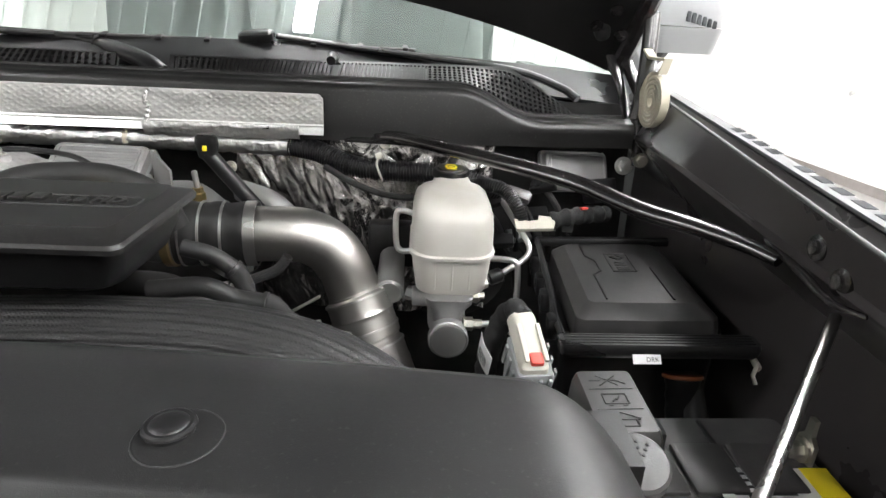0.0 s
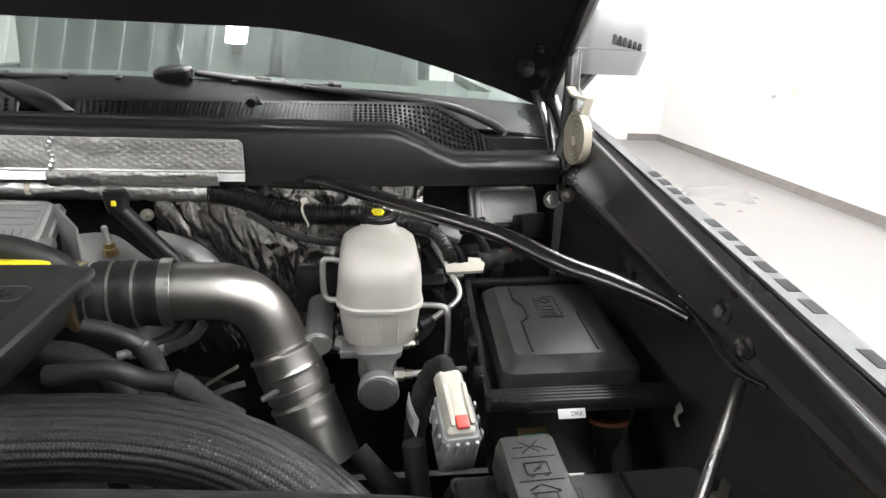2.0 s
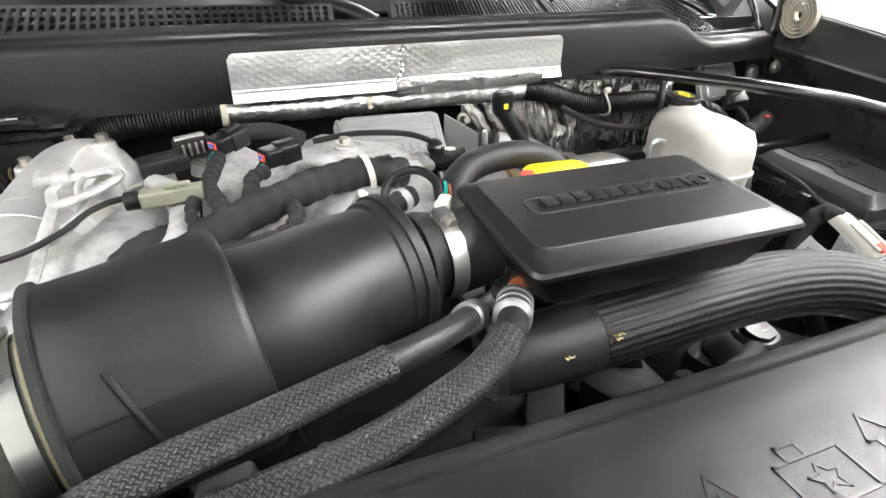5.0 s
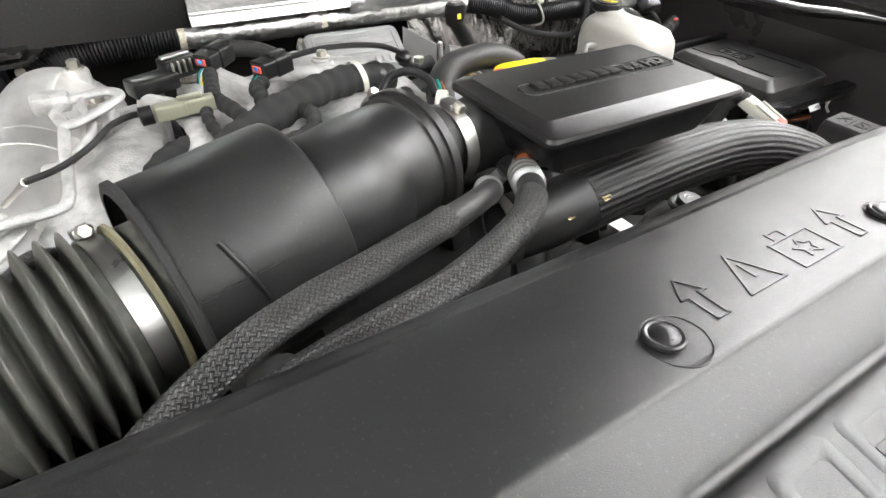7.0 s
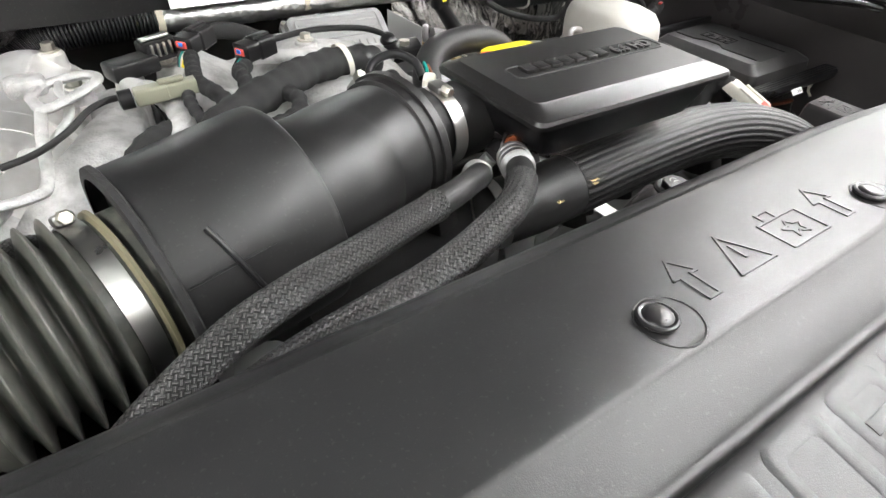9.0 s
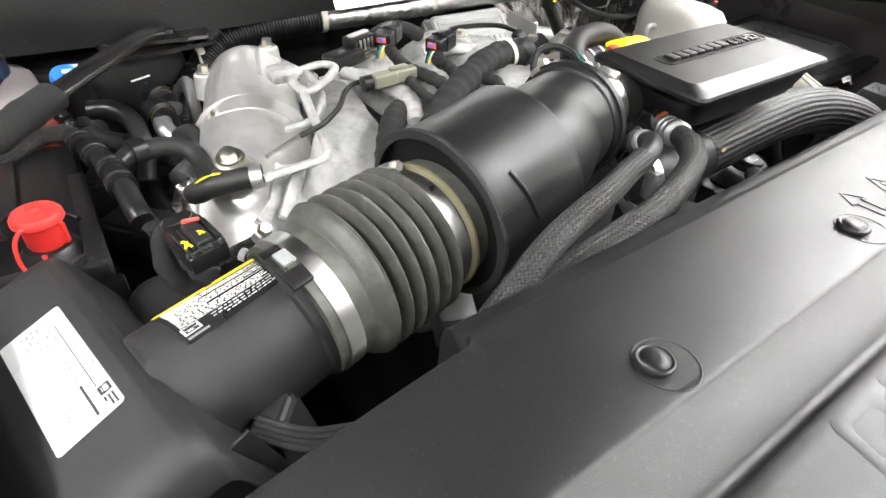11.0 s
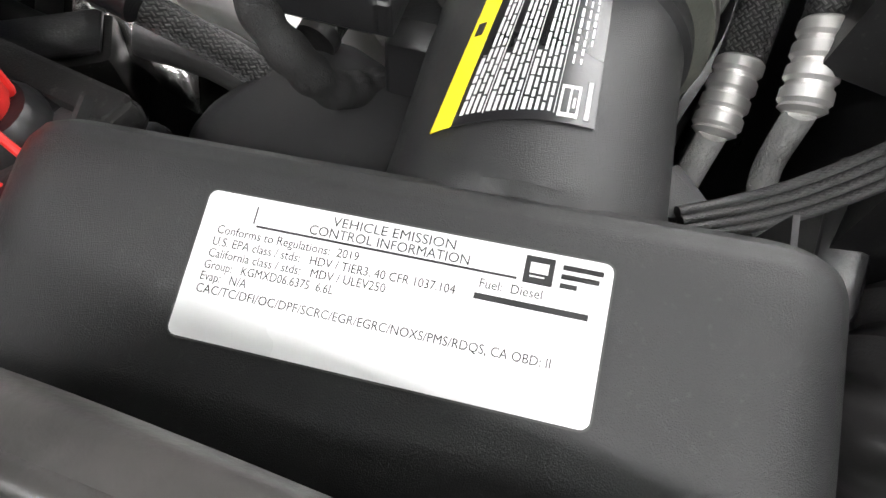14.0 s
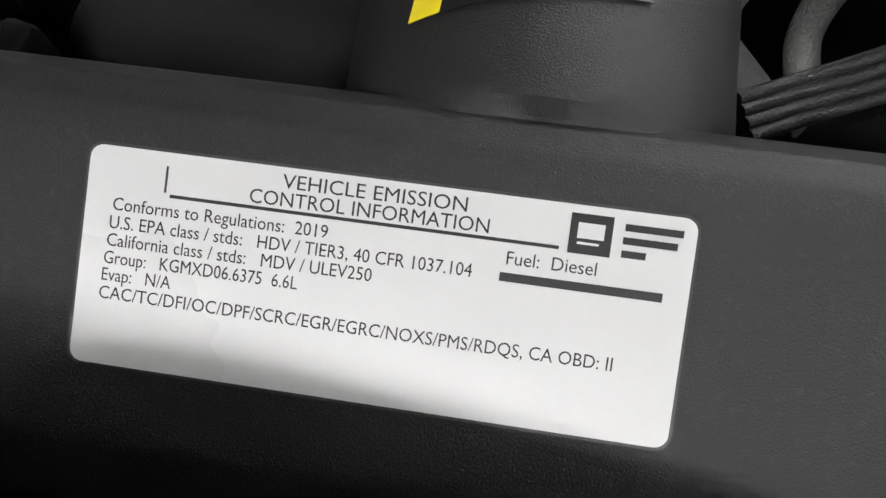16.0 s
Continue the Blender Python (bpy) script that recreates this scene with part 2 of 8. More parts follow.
BASEM = surface("grey_baseboard", (0.22, 0.20, 0.19), 0.5, grain=100, bump=0.05)
CEILM = surface("ribbed_ceiling_metal", (0.62, 0.68, 0.66), 0.45, grain=40, bump=0.03, vary=0.04, stain=0.7)
DARK = surface("dark_engine_paint", (0.012, 0.012, 0.012), 0.6, grain=200, bump=0.3, dirt=(0.05, 0.048, 0.045), dirt_amt=0.4, spec=0.25)
INTERIOR = surface("dark_interior", (0.13, 0.14, 0.138), 0.7, grain=200, bump=0.1)


def glass(name, tint, rough=0.0):
    m, nodes, links, b = mat(name)
    b.inputs["Base Color"].default_value = (*tint, 1)
    b.inputs["Transmission Weight"].default_value, b.inputs["Roughness"].default_value, b.inputs["IOR"].default_value = 1, rough, 1.5
    return m


LED, _n, _l, _b = mat("led_diffuser")
_b.inputs["Base Color"].default_value = (0.9, 0.9, 0.9, 1)
_b.inputs["Emission Color"].default_value = (1.0, 0.972, 0.978, 1)
_b.inputs["Emission Strength"].default_value = 48
GLASS = glass("windscreen_glass", (0.72, 0.82, 0.78))
GLASS.node_tree.nodes["Principled BSDF"].inputs["IOR"].default_value = 1.9


# ---- mesh helpers ----
def part(name, bm, material, parent=None, label="", smooth=True, angle=35):
    """Links a bmesh, in world metres, as one mesh object under a thing or under a part."""
    bmesh.ops.recalc_face_normals(bm, faces=bm.faces)
    me = bpy.data.meshes.new(name)
    for f in bm.faces:
        f.smooth = smooth
    if smooth:
        lim = radians(angle)
        for e in bm.edges:
            if len(e.link_faces) == 2 and e.calc_face_angle(0) > lim:
                e.smooth = False
    bm.to_mesh(me)
    bm.free()
    me.materials.append(material)
    ob = new(name, me)
    if parent is not None:
        ob.parent = parent
        if parent.type == "EMPTY":
            ob.matrix_parent_inverse = Matrix.Translation(-Vector(parent["base"]))
    if label:
        ob["label"] = label
    return ob


def thing(name, base, label, category, group="", kind=""):
    ob = new(name)
    ob.empty_display_size = 0.02
    ob.location = base
    ob["base"] = tuple(base)
    return tagged(ob, label, category, group, kind)


def V(*a):
    return Vector(a)


def smooth_path(pts, per=8):
    """Points along a rounded path through pts (Catmull-Rom)."""
    p = [Vector(q) for q in pts]
    if len(p) < 3:
        return [p[0].lerp(p[-1], i / per) for i in range(per + 1)]
    p = [p[0] * 2 - p[1]] + p + [p[-1] * 2 - p[-2]]
    out = []
    for i in range(1, len(p) - 2):
        a, b, c, d = p[i - 1:i + 3]
        for k in range(per):
            t = k / per
            out.append(0.5 * ((2 * b) + (c - a) * t + (2 * a - 5 * b + 4 * c - d) * t * t + (3 * b - a - 3 * c + d) * t ** 3))
    out.append(p[-2])
    return out


def sweep(path, radius, seg=20, cap=True, bm=None, shape=None, flat=1.0):
    """A tube along path. radius: a number, or a function of the way gone (0 to 1) and metres; shape: a function of angle and metres that scales it."""
    bm = bm or bmesh.new()
    uvl = bm.loops.layers.uv.verify()
    path = [Vector(q) for q in path]
    length = [0.0]
    for a, b in zip(path, path[1:]):
        length.append(length[-1] + (b - a).length)
    total = length[-1] or 1
    tan = [(path[min(i + 1, len(path) - 1)] - path[max(i - 1, 0)]).normalized() for i in range(len(path))]
    up = Vector((0, 0, 1)) if abs(tan[0].z) < 0.9 else Vector((0, 1, 0))
    side = tan[0].cross(up).normalized()
    rings = []
    for i, (q, t) in enumerate(zip(path, tan)):
        side = (side - t * side.dot(t)).normalized()
        nrm = side.cross(t)
        r = radius(length[i] / total, length[i]) if callable(radius) else radius
        ring = []
        for k in range(seg):
            a = 2 * math.pi * k / seg
            s = r * (shape(a, length[i]) if shape else 1)
            ring.append(bm.verts.new(q + side * (math.cos(a) * s) + nrm * (math.sin(a) * s * flat)))
        rings.append(ring)
    for i in range(len(rings) - 1):
        for k in range(seg):
            f = bm.faces.new((rings[i][k], rings[i][(k + 1) % seg], rings[i + 1][(k + 1) % seg], rings[i + 1][k]))
            for lp, (uu, vv) in zip(f.loops, ((k, i), (k + 1, i), (k + 1, i + 1), (k, i + 1))):
                lp[uvl].uv = (uu / seg, length[vv])
    if cap:
        bm.faces.new(rings[0])
        bm.faces.new(rings[-1])
    return bm


def turned(p0, axis, profile, seg=28, bm=None, shape=None, cap=True):
    """A body of revolution: profile is rows of (metres along the axis from p0, radius)."""
    bm = bm or bmesh.new()
    axis = Vector(axis).normalized()
    q = axis.to_track_quat("Z", "Y")
    rings = []
    for h, r in profile:
        rings.append([bm.verts.new(Vector(p0) + q @ Vector((math.cos(a) * r * s, math.sin(a) * r * s, h)))
                      for a, s in ((2 * math.pi * k / seg, shape(2 * math.pi * k / seg) if shape else 1) for k in range(seg))])
    for a, b in zip(rings, rings[1:]):
        for k in range(seg):
            bm.faces.new((a[k], a[(k + 1) % seg], b[(k + 1) % seg], b[k]))
    if cap:
        bm.faces.new(rings[0])
        bm.faces.new(rings[-1])
    return bm


def rrect(w, d, r, n=5):
    """The outline of a rounded rectangle, centred."""
    r = min(r, w / 2 - 1e-4, d / 2 - 1e-4)
    out = []
    for cx, cy, a0 in ((w / 2 - r, d / 2 - r, 0), (-w / 2 + r, d / 2 - r, 90), (-w / 2 + r, -d / 2 + r, 180), (w / 2 - r, -d / 2 + r, 270)):
        for k in range(n + 1):
            a = radians(a0 + 90 * k / n)
            out.append((cx + r * math.cos(a), cy + r * math.sin(a)))
    return out


def loft(frame_m, rows, bm=None, n=5, cap=True):
    """Stacks rounded rectangles: rows of (height, width, depth, corner, shift x, shift y), in the frame frame_m."""
    bm = bm or bmesh.new()
    rings = []
    for h, w, d, r, *sh in rows:
        sx, sy = sh if sh else (0, 0)
        rings.append([bm.verts.new(frame_m @ Vector((x + sx, y + sy, h))) for x, y in rrect(w, d, r, n)])
    for a, b in zip(rings, rings[1:]):
        for k in range(len(a)):
            bm.faces.new((a[k], a[(k + 1) % len(a)], b[(k + 1) % len(a)], b[k]))
    if cap:
        bm.faces.new(rings[0])
        bm.faces.new(rings[-1])
    return bm


def block(frame_m, w, d, h, bev=0.002, bm=None, z0=0.0):
    """A box with rounded edges standing on the frame's origin."""
    b = min(bev, w / 2.2, d / 2.2, h / 2.2)
    rows = [(z0, w - 2 * b, d - 2 * b, b), (z0 + b * 0.3, w - b * 0.6, d - b * 0.6, b), (z0 + b, w, d, b),
            (z0 + h - b, w, d, b), (z0 + h - b * 0.3, w - b * 0.6, d - b * 0.6, b), (z0 + h, w - 2 * b, d - 2 * b, b)]
    return loft(frame_m, rows, bm, n=2)


def basis(origin, xdir, up):
    """A frame at origin whose x runs along xdir and whose z is nearest to up."""
    x = Vector(xdir).normalized()
    z = Vector(up)
    z = (z - x * z.dot(x)).normalized()
    y = z.cross(x)
    m = Matrix((x, y, z)).transposed().to_4x4()
    m.translation = Vector(origin)
    return m


def sheet(fn, nu, nv, thick=0.0, bm=None):
    """A surface fn(u, v) over 0..1, with thickness against its normal."""
    bm = bm or bmesh.new()
    g = [[Vector(fn(i / nu, j / nv)) for j in range(nv + 1)] for i in range(nu + 1)]
    top = [[bm.verts.new(q) for q in row] for row in g]
    for i in range(nu):
        for j in range(nv):
            bm.faces.new((top[i][j], top[i + 1][j], top[i + 1][j + 1], top[i][j + 1]))
    if thick:
        def nrm(i, j):
            a = g[min(i + 1, nu)][j] - g[max(i - 1, 0)][j]
            b = g[i][min(j + 1, nv)] - g[i][max(j - 1, 0)]
            return a.cross(b).normalized()
        low = [[bm.verts.new(g[i][j] - nrm(i, j) * thick) for j in range(nv + 1)] for i in range(nu + 1)]
        for i in range(nu):
            for j in range(nv):
                bm.faces.new((low[i][j], low[i][j + 1], low[i + 1][j + 1], low[i + 1][j]))
        for i in range(nu):
            bm.faces.new((top[i][0], low[i][0], low[i + 1][0], top[i + 1][0]))
            bm.faces.new((top[i][nv], top[i + 1][nv], low[i + 1][nv], low[i][nv]))
        for j in range(nv):
            bm.faces.new((top[0][j], top[0][j + 1], low[0][j + 1], low[0][j]))
            bm.faces.new((top[nu][j], low[nu][j], low[nu][j + 1], top[nu][j + 1]))
    return bm


def poly_prism(frame_m, outline, h, bm=None):
    bm = bm or bmesh.new()
    a = [bm.verts.new(frame_m @ Vector((x, y, 0))) for x, y in outline]
    b = [bm.verts.new(frame_m @ Vector((x, y, h))) for x, y in outline]
    for k in range(len(a)):
        bm.faces.new((a[k], a[(k + 1) % len(a)], b[(k + 1) % len(a)], b[k]))
    bm.faces.new(a)
    bm.faces.new(b)
    return bm


def lettering(name, text, frame_m, size, material, parent, depth=0.0002, width=None, label="", bold=0.0):
    """Raised writing with the built-in font, its first baseline point at the frame's origin."""
    c = bpy.data.curves.new(name, "FONT")
    c.body, c.size, c.extrude, c.offset, c.resolution_u = text, size, depth, bold, 3
    tmp = new(name, c)
    me = bpy.data.meshes.new_from_object(tmp)
    bpy.data.objects.remove(tmp)
    xs = [v.co.x for v in me.vertices]
    k = width / (max(xs) - min(xs)) if width else 1
    me.transform(frame_m @ Matrix.Diagonal((k, 1, 1, 1)))
    me.materials.clear()
    me.materials.append(material)
    ob = new(name, me)
    ob.parent = parent
    if parent.type == "EMPTY":
        ob.matrix_parent_inverse = Matrix.Translation(-Vector(parent["base"]))
    if label:
        ob["label"] = label
    return ob


def hexbolt(p, axis, r, h, material, parent, name="bolt", flange=True):
    prof = [(0, r * 1.5), (h * 0.25, r * 1.5), (h * 0.3, r)] if flange else [(0, r)]
    bm = turned(p, axis, prof[:2] if flange else [(0, r), (h, r)], 16)
    turned(Vector(p) + Vector(axis).normalized() * h * 0.24, axis, [(0, r), (h * 0.7, r), (h * 0.78, r * 0.8)], 6, bm)
    return part(name, bm, material, parent)


def solo(name, bm, material, label, category, group="", kind="", smooth=True, angle=35):
    return tagged(part(name, bm, material, smooth=smooth, angle=angle), label, category, group, kind)


# ---- the workshop ----
X0, X1, Y0, Y1 = -7.0, 5.0, -6.5, 9.35


def slab(x0, y0, z0, x1, y1, z1, bm=None):
    bm = bm or bmesh.new()
    m = Matrix.Translation(((x0 + x1) / 2, (y0 + y1) / 2, z0))
    return poly_prism(m, [((x0 - x1) / 2, (y0 - y1) / 2), ((x1 - x0) / 2, (y0 - y1) / 2), ((x1 - x0) / 2, (y1 - y0) / 2), ((x0 - x1) / 2, (y1 - y0) / 2)], z1 - z0, bm)


solo("floor", slab(X0 - 0.2, Y0 - 0.2, -0.1, X1 + 0.2, Y1 + 0.2, 0), FLOORM, "light polished concrete workshop floor", "floor", kind="structure", smooth=False)
solo("wall_north", slab(X0, Y1, 0, X1, Y1 + 0.2, CEIL), WALL, "plain white painted workshop wall", "wall", kind="structure", smooth=False)
solo("wall_east", slab(X1, Y0 - 0.2, 0, X1 + 0.2, Y1 + 0.2, CEIL), WALL, "plain white painted workshop wall", "wall", kind="structure", smooth=False)
solo("wall_west", slab(X0 - 0.2, Y0 - 0.2, 0, X0, Y1 + 0.2, CEIL), WALL, "plain white painted workshop wall", "wall", kind="structure", smooth=False)
solo("wall_south", slab(X0, Y0 - 0.2, 0, X1, Y0, CEIL), WALL, "plain white painted workshop wall", "wall", kind="structure", smooth=False)
bm = bmesh.new()
xs = np.arange(X0 - 0.2, X1 + 0.21, 0.23)
for a, b in zip(xs, xs[1:]):
    slab(a, Y0 - 0.2, CEIL, a + 0.19, Y1 + 0.2, CEIL + 0.05, bm)
    slab(a + 0.19, Y0 - 0.2, CEIL - 0.035, b, Y1 + 0.2, CEIL + 0.05, bm)
solo("ceiling", bm, CEILM, "ribbed pale metal workshop ceiling", "ceiling", kind="structure", smooth=False)
solo("baseboard", slab(X1 - 0.015, Y0, 0, X1, Y1, 0.11), BASEM, "grey baseboard along the wall", "baseboard", kind="structure", smooth=False)
solo("baseboard", slab(4.45, Y1 - 0.015, 0, X1 - 0.015, Y1, 0.11), BASEM, "grey baseboard along the wall", "baseboard", kind="structure", smooth=False)

door = thing("door_1", (3.9, Y1 - 0.02, 0), "white flush workshop door, closed", "door", kind="structure")
part("leaf", slab(3.5, Y1 - 0.03, 0.01, 4.4, Y1 - 0.004, 2.05), WALL, door, smooth=False)
for hz in (0.28, 1.05, 1.82):
    part("door_hinge", turned((4.41, Y1 - 0.03, hz), (0, 0, 1), [(0, 0.008), (0.11, 0.008)], 10), ALU, door)
lock = thing("wall_lock", (X1, 6.7, 1.02), "round steel lock knob on the white wall", "lock")
part("knob", turned((X1, 6.7, 1.02), (-1, 0, 0), [(0, 0.02), (0.02, 0.02), (0.03, 0.03), (0.05, 0.028), (0.056, 0.01)], 20), ALU, lock)
part("plate", slab(X1 - 0.006, 6.35, 1.02, X1, 6.45, 1.17), CREAM, lock, smooth=False)

for sx, sy in STRIPS:
    fx = thing("led_fixture", (sx, sy, CEIL - 0.05), "long white ceiling light strip, lit", "ceiling light", "ceiling lights")
    part("housing", slab(sx - 0.04, sy - 2.3, CEIL - 0.22, sx + 0.04, sy + 2.3, CEIL - 0.036), WALL, fx, smooth=False)
    part("diffuser", slab(sx - 0.075, sy - 2.3, CEIL - 0.29, sx + 0.075, sy + 2.3, CEIL - 0.22), LED, fx, "glowing white diffuser", smooth=False)

# ---- the truck's body ----
MID = -0.40   # the truck's centre line


def mirror_x(x):
    return 2 * MID - x


def lip_z(x):
    """Height of the cowl's front lip: level in the middle, stepping down to both ends."""
    k = min(1, max(0, (abs(x - MID) - 0.495) / 0.13))
    k = k * k * (3 - 2 * k)
    return 1.424 - 0.046 * k


def lip_y(x):
    k = min(1, max(0, (abs(x - MID) - 0.465) / 0.3))
    return 0.944 + 0.034 * k


prof = [(0.0, None, 0.0), (-0.004, 0.04, 0), (0.0, 0.012, 1), (0.004, 0.003, 1), (0.012, 0.0, 1), (0.022, 0.0, 1), (0.028, -0.004, 1), (0.034, 0.0045, 1), (0.046, 0.004, 1), (0.052, 0.02, 1)]


def cowl_fn(u, v):
    x = MID - 0.781 + 1.562 * u
    i = min(len(prof) - 2, int(v * (len(prof) - 1)))
    t = v * (len(prof) - 1) - i
    zt, yy = lip_z(x), lip_y(x)
    zb = 1.343 - 0.004 * u

    def at(k):
        dy, dz, _ = prof[k]
        if k == 0:
            return V(x, yy + 0.002, zb)
        if k == 1:
            return V(x, yy + 0.001, zb + 0.02)
        return V(x, yy + dy, zt - dz)
    return at(i).lerp(at(i + 1), t)


cowl = thing("cowl_panel", (MID, 0.95, 1.34), "black plastic cowl panel under the windscreen", "cowl panel", kind="structure")
part("front_panel", sheet(cowl_fn, 120, len(prof) - 1, 0.004), BLACK, cowl, angle=50)
part("seal", sweep([(x, lip_y(x) + 0.05, lip_z(x) + 0.001) for x in np.linspace(MID - 0.775, MID + 0.775, 96)], 0.006, 10), RUBBER, cowl)


# vent grilles between the cowl lip and the windscreen
def vent_s(x, v):
    """A place on the vent panel: v from its foot at the lip to its top."""
    z0, y0 = lip_z(x) + 0.002, lip_y(x) + 0.054
    k = min(1, max(0, (abs(x - MID) - 0.585) / 0.12))
    z1 = 1.449 - 0.073 * k ** 1.2
    z1 = max(z1, z0 + 0.003)
    y1 = 1.012 + 0.095 * min(1, max(0, (abs(x - MID) - 0.07) / 0.535)) - 0.07 * k
    return V(x, y0 + (y1 - y0) * v, z0 + (z1 - z0) * v)


def vent(xa, xb, zones, label):
    g = thing("cowl_vent", ((xa + xb) / 2, 1.0, 1.43), label, "vent grille", "cowl vents")
    part("backing", sheet(lambda u, v: vent_s(xa + (xb - xa) * u, v) + V(0, 0.006, -0.007), 60, 2, 0.002), INTERIOR, g)
    bm = bmesh.new()
    for va, vb in ((0.0, 0.09), (0.88, 1.0)):
        sheet(lambda u, v: vent_s(xa + (xb - xa) * u, va + (vb - va) * v), 60, 2, 0.004, bm)
    for a, b in ((xa, xa + 0.008), (xb - 0.006, xb)):
        sheet(lambda u, v: vent_s(a + (b - a) * u, v), 2, 6, 0.004, bm)
    part("frame", bm, BLACK, g)
    for x0, x1, step, rows, closed in zones:
        bm = bmesh.new()
        n = int((x1 - x0) / step)
        for i in range(n + 1):
            x = x0 + (x1 - x0) * i / n
            w = step * (0.22 if not closed else 0.3)
            sheet(lambda u, v: vent_s(x - w + 2 * w * u, 0.06 + 0.85 * v) + V(0, 0, 0.0005), 1, 4, 0.006, bm)
        for k in range(rows):
            c = 0.09 + 0.79 * (k + 1) / (rows + 1)
            sheet(lambda u, v: vent_s(x0 + (x1 - x0) * u, c - 0.03 + 0.06 * v), 40, 1, 0.005, bm)
        if closed:
            sheet(lambda u, v: vent_s(x0 + (x1 - x0) * u, v) + V(0, 0.001, -0.002), 40, 2, 0.002, bm)
        tagged(part("slats", bm, BLACK, g), kind="stuff")
    return g


vr = vent(-0.345, 0.306, [(-0.332, -0.275, 0.0078, 4, False), (-0.27, -0.105, 0.0062, 0, True), (-0.088, 0.045, 0.0062, 0, True), (0.05, 0.298, 0.0078, 5, False)],
     "black plastic cowl vent with open mesh and closed ribs")
vent(-1.08, -0.425, [(-1.07, -0.43, 0.0105, 2, False)], "black plastic cowl vent with slots in two rows")
part("clip", sweep([(-0.097, 0.99, 1.452), (-0.097, 1.012, 1.458), (-0.097, 1.03, 1.452)], 0.007, 10), BLACK2, vr)

# windscreen, dashboard and cab
ws = thing("windscreen", (MID, 1.12, 1.44), "sloping tinted windscreen with black lower band", "windscreen", kind="structure")


def ws_fn(u, v):
    x = MID - 0.86 + 1.72 * u
    c = ((u - 0.5) * 2) ** 2
    return V(x, 1.075 + 0.11 * c + v * 0.80 * 0.86, 1.424 - 0.045 * c * (1 - v) + v * 0.80 * 0.55)


pane = part("glass", sheet(ws_fn, 40, 10, 0.005), GLASS, ws)
pane.visible_shadow = False
part("lower_band", sheet(lambda u, v: ws_fn(u, v * 0.10) + V(0, -0.003, 0.004), 40, 2, 0.002), BLACK2, ws)
cab = thing("cab", (MID, 2.2, 0.6), "dark grey truck cab behind the windscreen", "truck cab")
bm = slab(MID - 0.95, 1.15, 0.55, MID + 0.95, 3.2, 1.32)
part("cab_floor", bm, INTERIOR, cab, smooth=False)
part("dashboard", sheet(lambda u, v: V(MID - 0.78 + 1.56 * u, 1.2 + 0.5 * v, 1.40 + 0.03 * math.sin(math.pi * v) + 0.02 * math.sin(math.pi * u)), 20, 8, 0.08), INTERIOR, cab)
part("roof", sheet(lambda u, v: V(MID - 0.72 + 1.44 * u, 1.76 + 1.5 * v, 1.88 + 0.05 * math.sin(math.pi * u) * (1 - 0.2 * v)), 16, 10, 0.05), SILVERPAINT, cab)
part("rear_wall", slab(MID - 0.8, 3.2, 1.3, MID + 0.8, 3.26, 1.9), INTERIOR, cab, smooth=False)
for s in (-1, 1):
    part("pillar", sweep([(MID + s * 0.86, 1.16, 1.40), (MID + s * 0.80, 1.76, 1.87)], 0.04, 10), SILVERPAINT, cab)
    part("door_panel", slab(MID + s * 0.96 - 0.03, 1.5, 0.5, MID + s * 0.96 + 0.03, 3.2, 1.36), SILVERPAINT, cab, smooth=False)
    part("seat", loft(Matrix.Translation((MID + s * 0.42, 2.3, 1.2)), [(0, 0.5, 0.2, 0.05), (0.4, 0.46, 0.16, 0.06), (0.45, 0.3, 0.1, 0.05)]), INTERIOR, cab)
part("rear_view_mirror", block(basis((MID, 1.62, 1.74), (1, 0, 0), (0, -0.2, 1)), 0.25, 0.03, 0.07, 0.012), BLACK2, cab)

# wipers
w = thing("wiper", (0.2, 1.12, 1.43), "black windscreen wiper with flat blade and boxy head", "wiper", "wipers")
ARM = smooth_path([(0.312, 1.088, 1.402), (0.285, 1.105, 1.418), (0.209, 1.130, 1.441), (0.05, 1.146, 1.456), (-0.12, 1.155, 1.470), (-0.215, 1.158, 1.479)], 8)
part("arm", sweep(ARM, lambda u, s: 0.013 - 0.003 * u, 12, flat=0.5), BLACK2, w)
for k in (18, 22, 26, 30):
    part("arm_slot", sweep([ARM[k].lerp(ARM[k + 2], 0.2) + V(0, -0.002, 0.0052), ARM[k].lerp(ARM[k + 2], 0.9) + V(0, -0.002, 0.0052)], 0.0022, 6), INTERIOR, w)
part("head", loft(basis((-0.248, 1.156, 1.466), (1, -0.02, 0.1), (0, -0.3, 1)), [(0, 0.052, 0.030, 0.008), (0.010, 0.062, 0.034, 0.010), (0.018, 0.060, 0.030, 0.010), (0.021, 0.050, 0.020, 0.008)]), BLACK2, w, "boxy blade head")
part("head_slot", block(basis((-0.235, 1.150, 1.4868), (1, -0.02, 0.1), (0, -0.3, 1)), 0.012, 0.007, 0.0012, 0.0004), INTERIOR, w)
part("blade", sweep([(-0.545, 1.133, 1.467), (-0.442, 1.139, 1.4675), (-0.26, 1.150, 1.466), (0.0275, 1.165, 1.4650)], 0.0085, 10, flat=0.55), DUSTYP, w, "grey wiper blade with clips")
for x in (-0.50, -0.41, -0.33, -0.15, -0.07, 0.01):
    part("blade_clip", block(basis((x, 1.1295 + 0.056 * (x + 0.545), 1.4665), (1, 0.056, 0), (0, -0.3, 1)), 0.010, 0.020, 0.006, 0.0015), BLACK2, w)
w = thing("wiper", (-0.42, 1.06, 1.43), "black windscreen wiper arm with thick pivot", "wiper", "wipers")
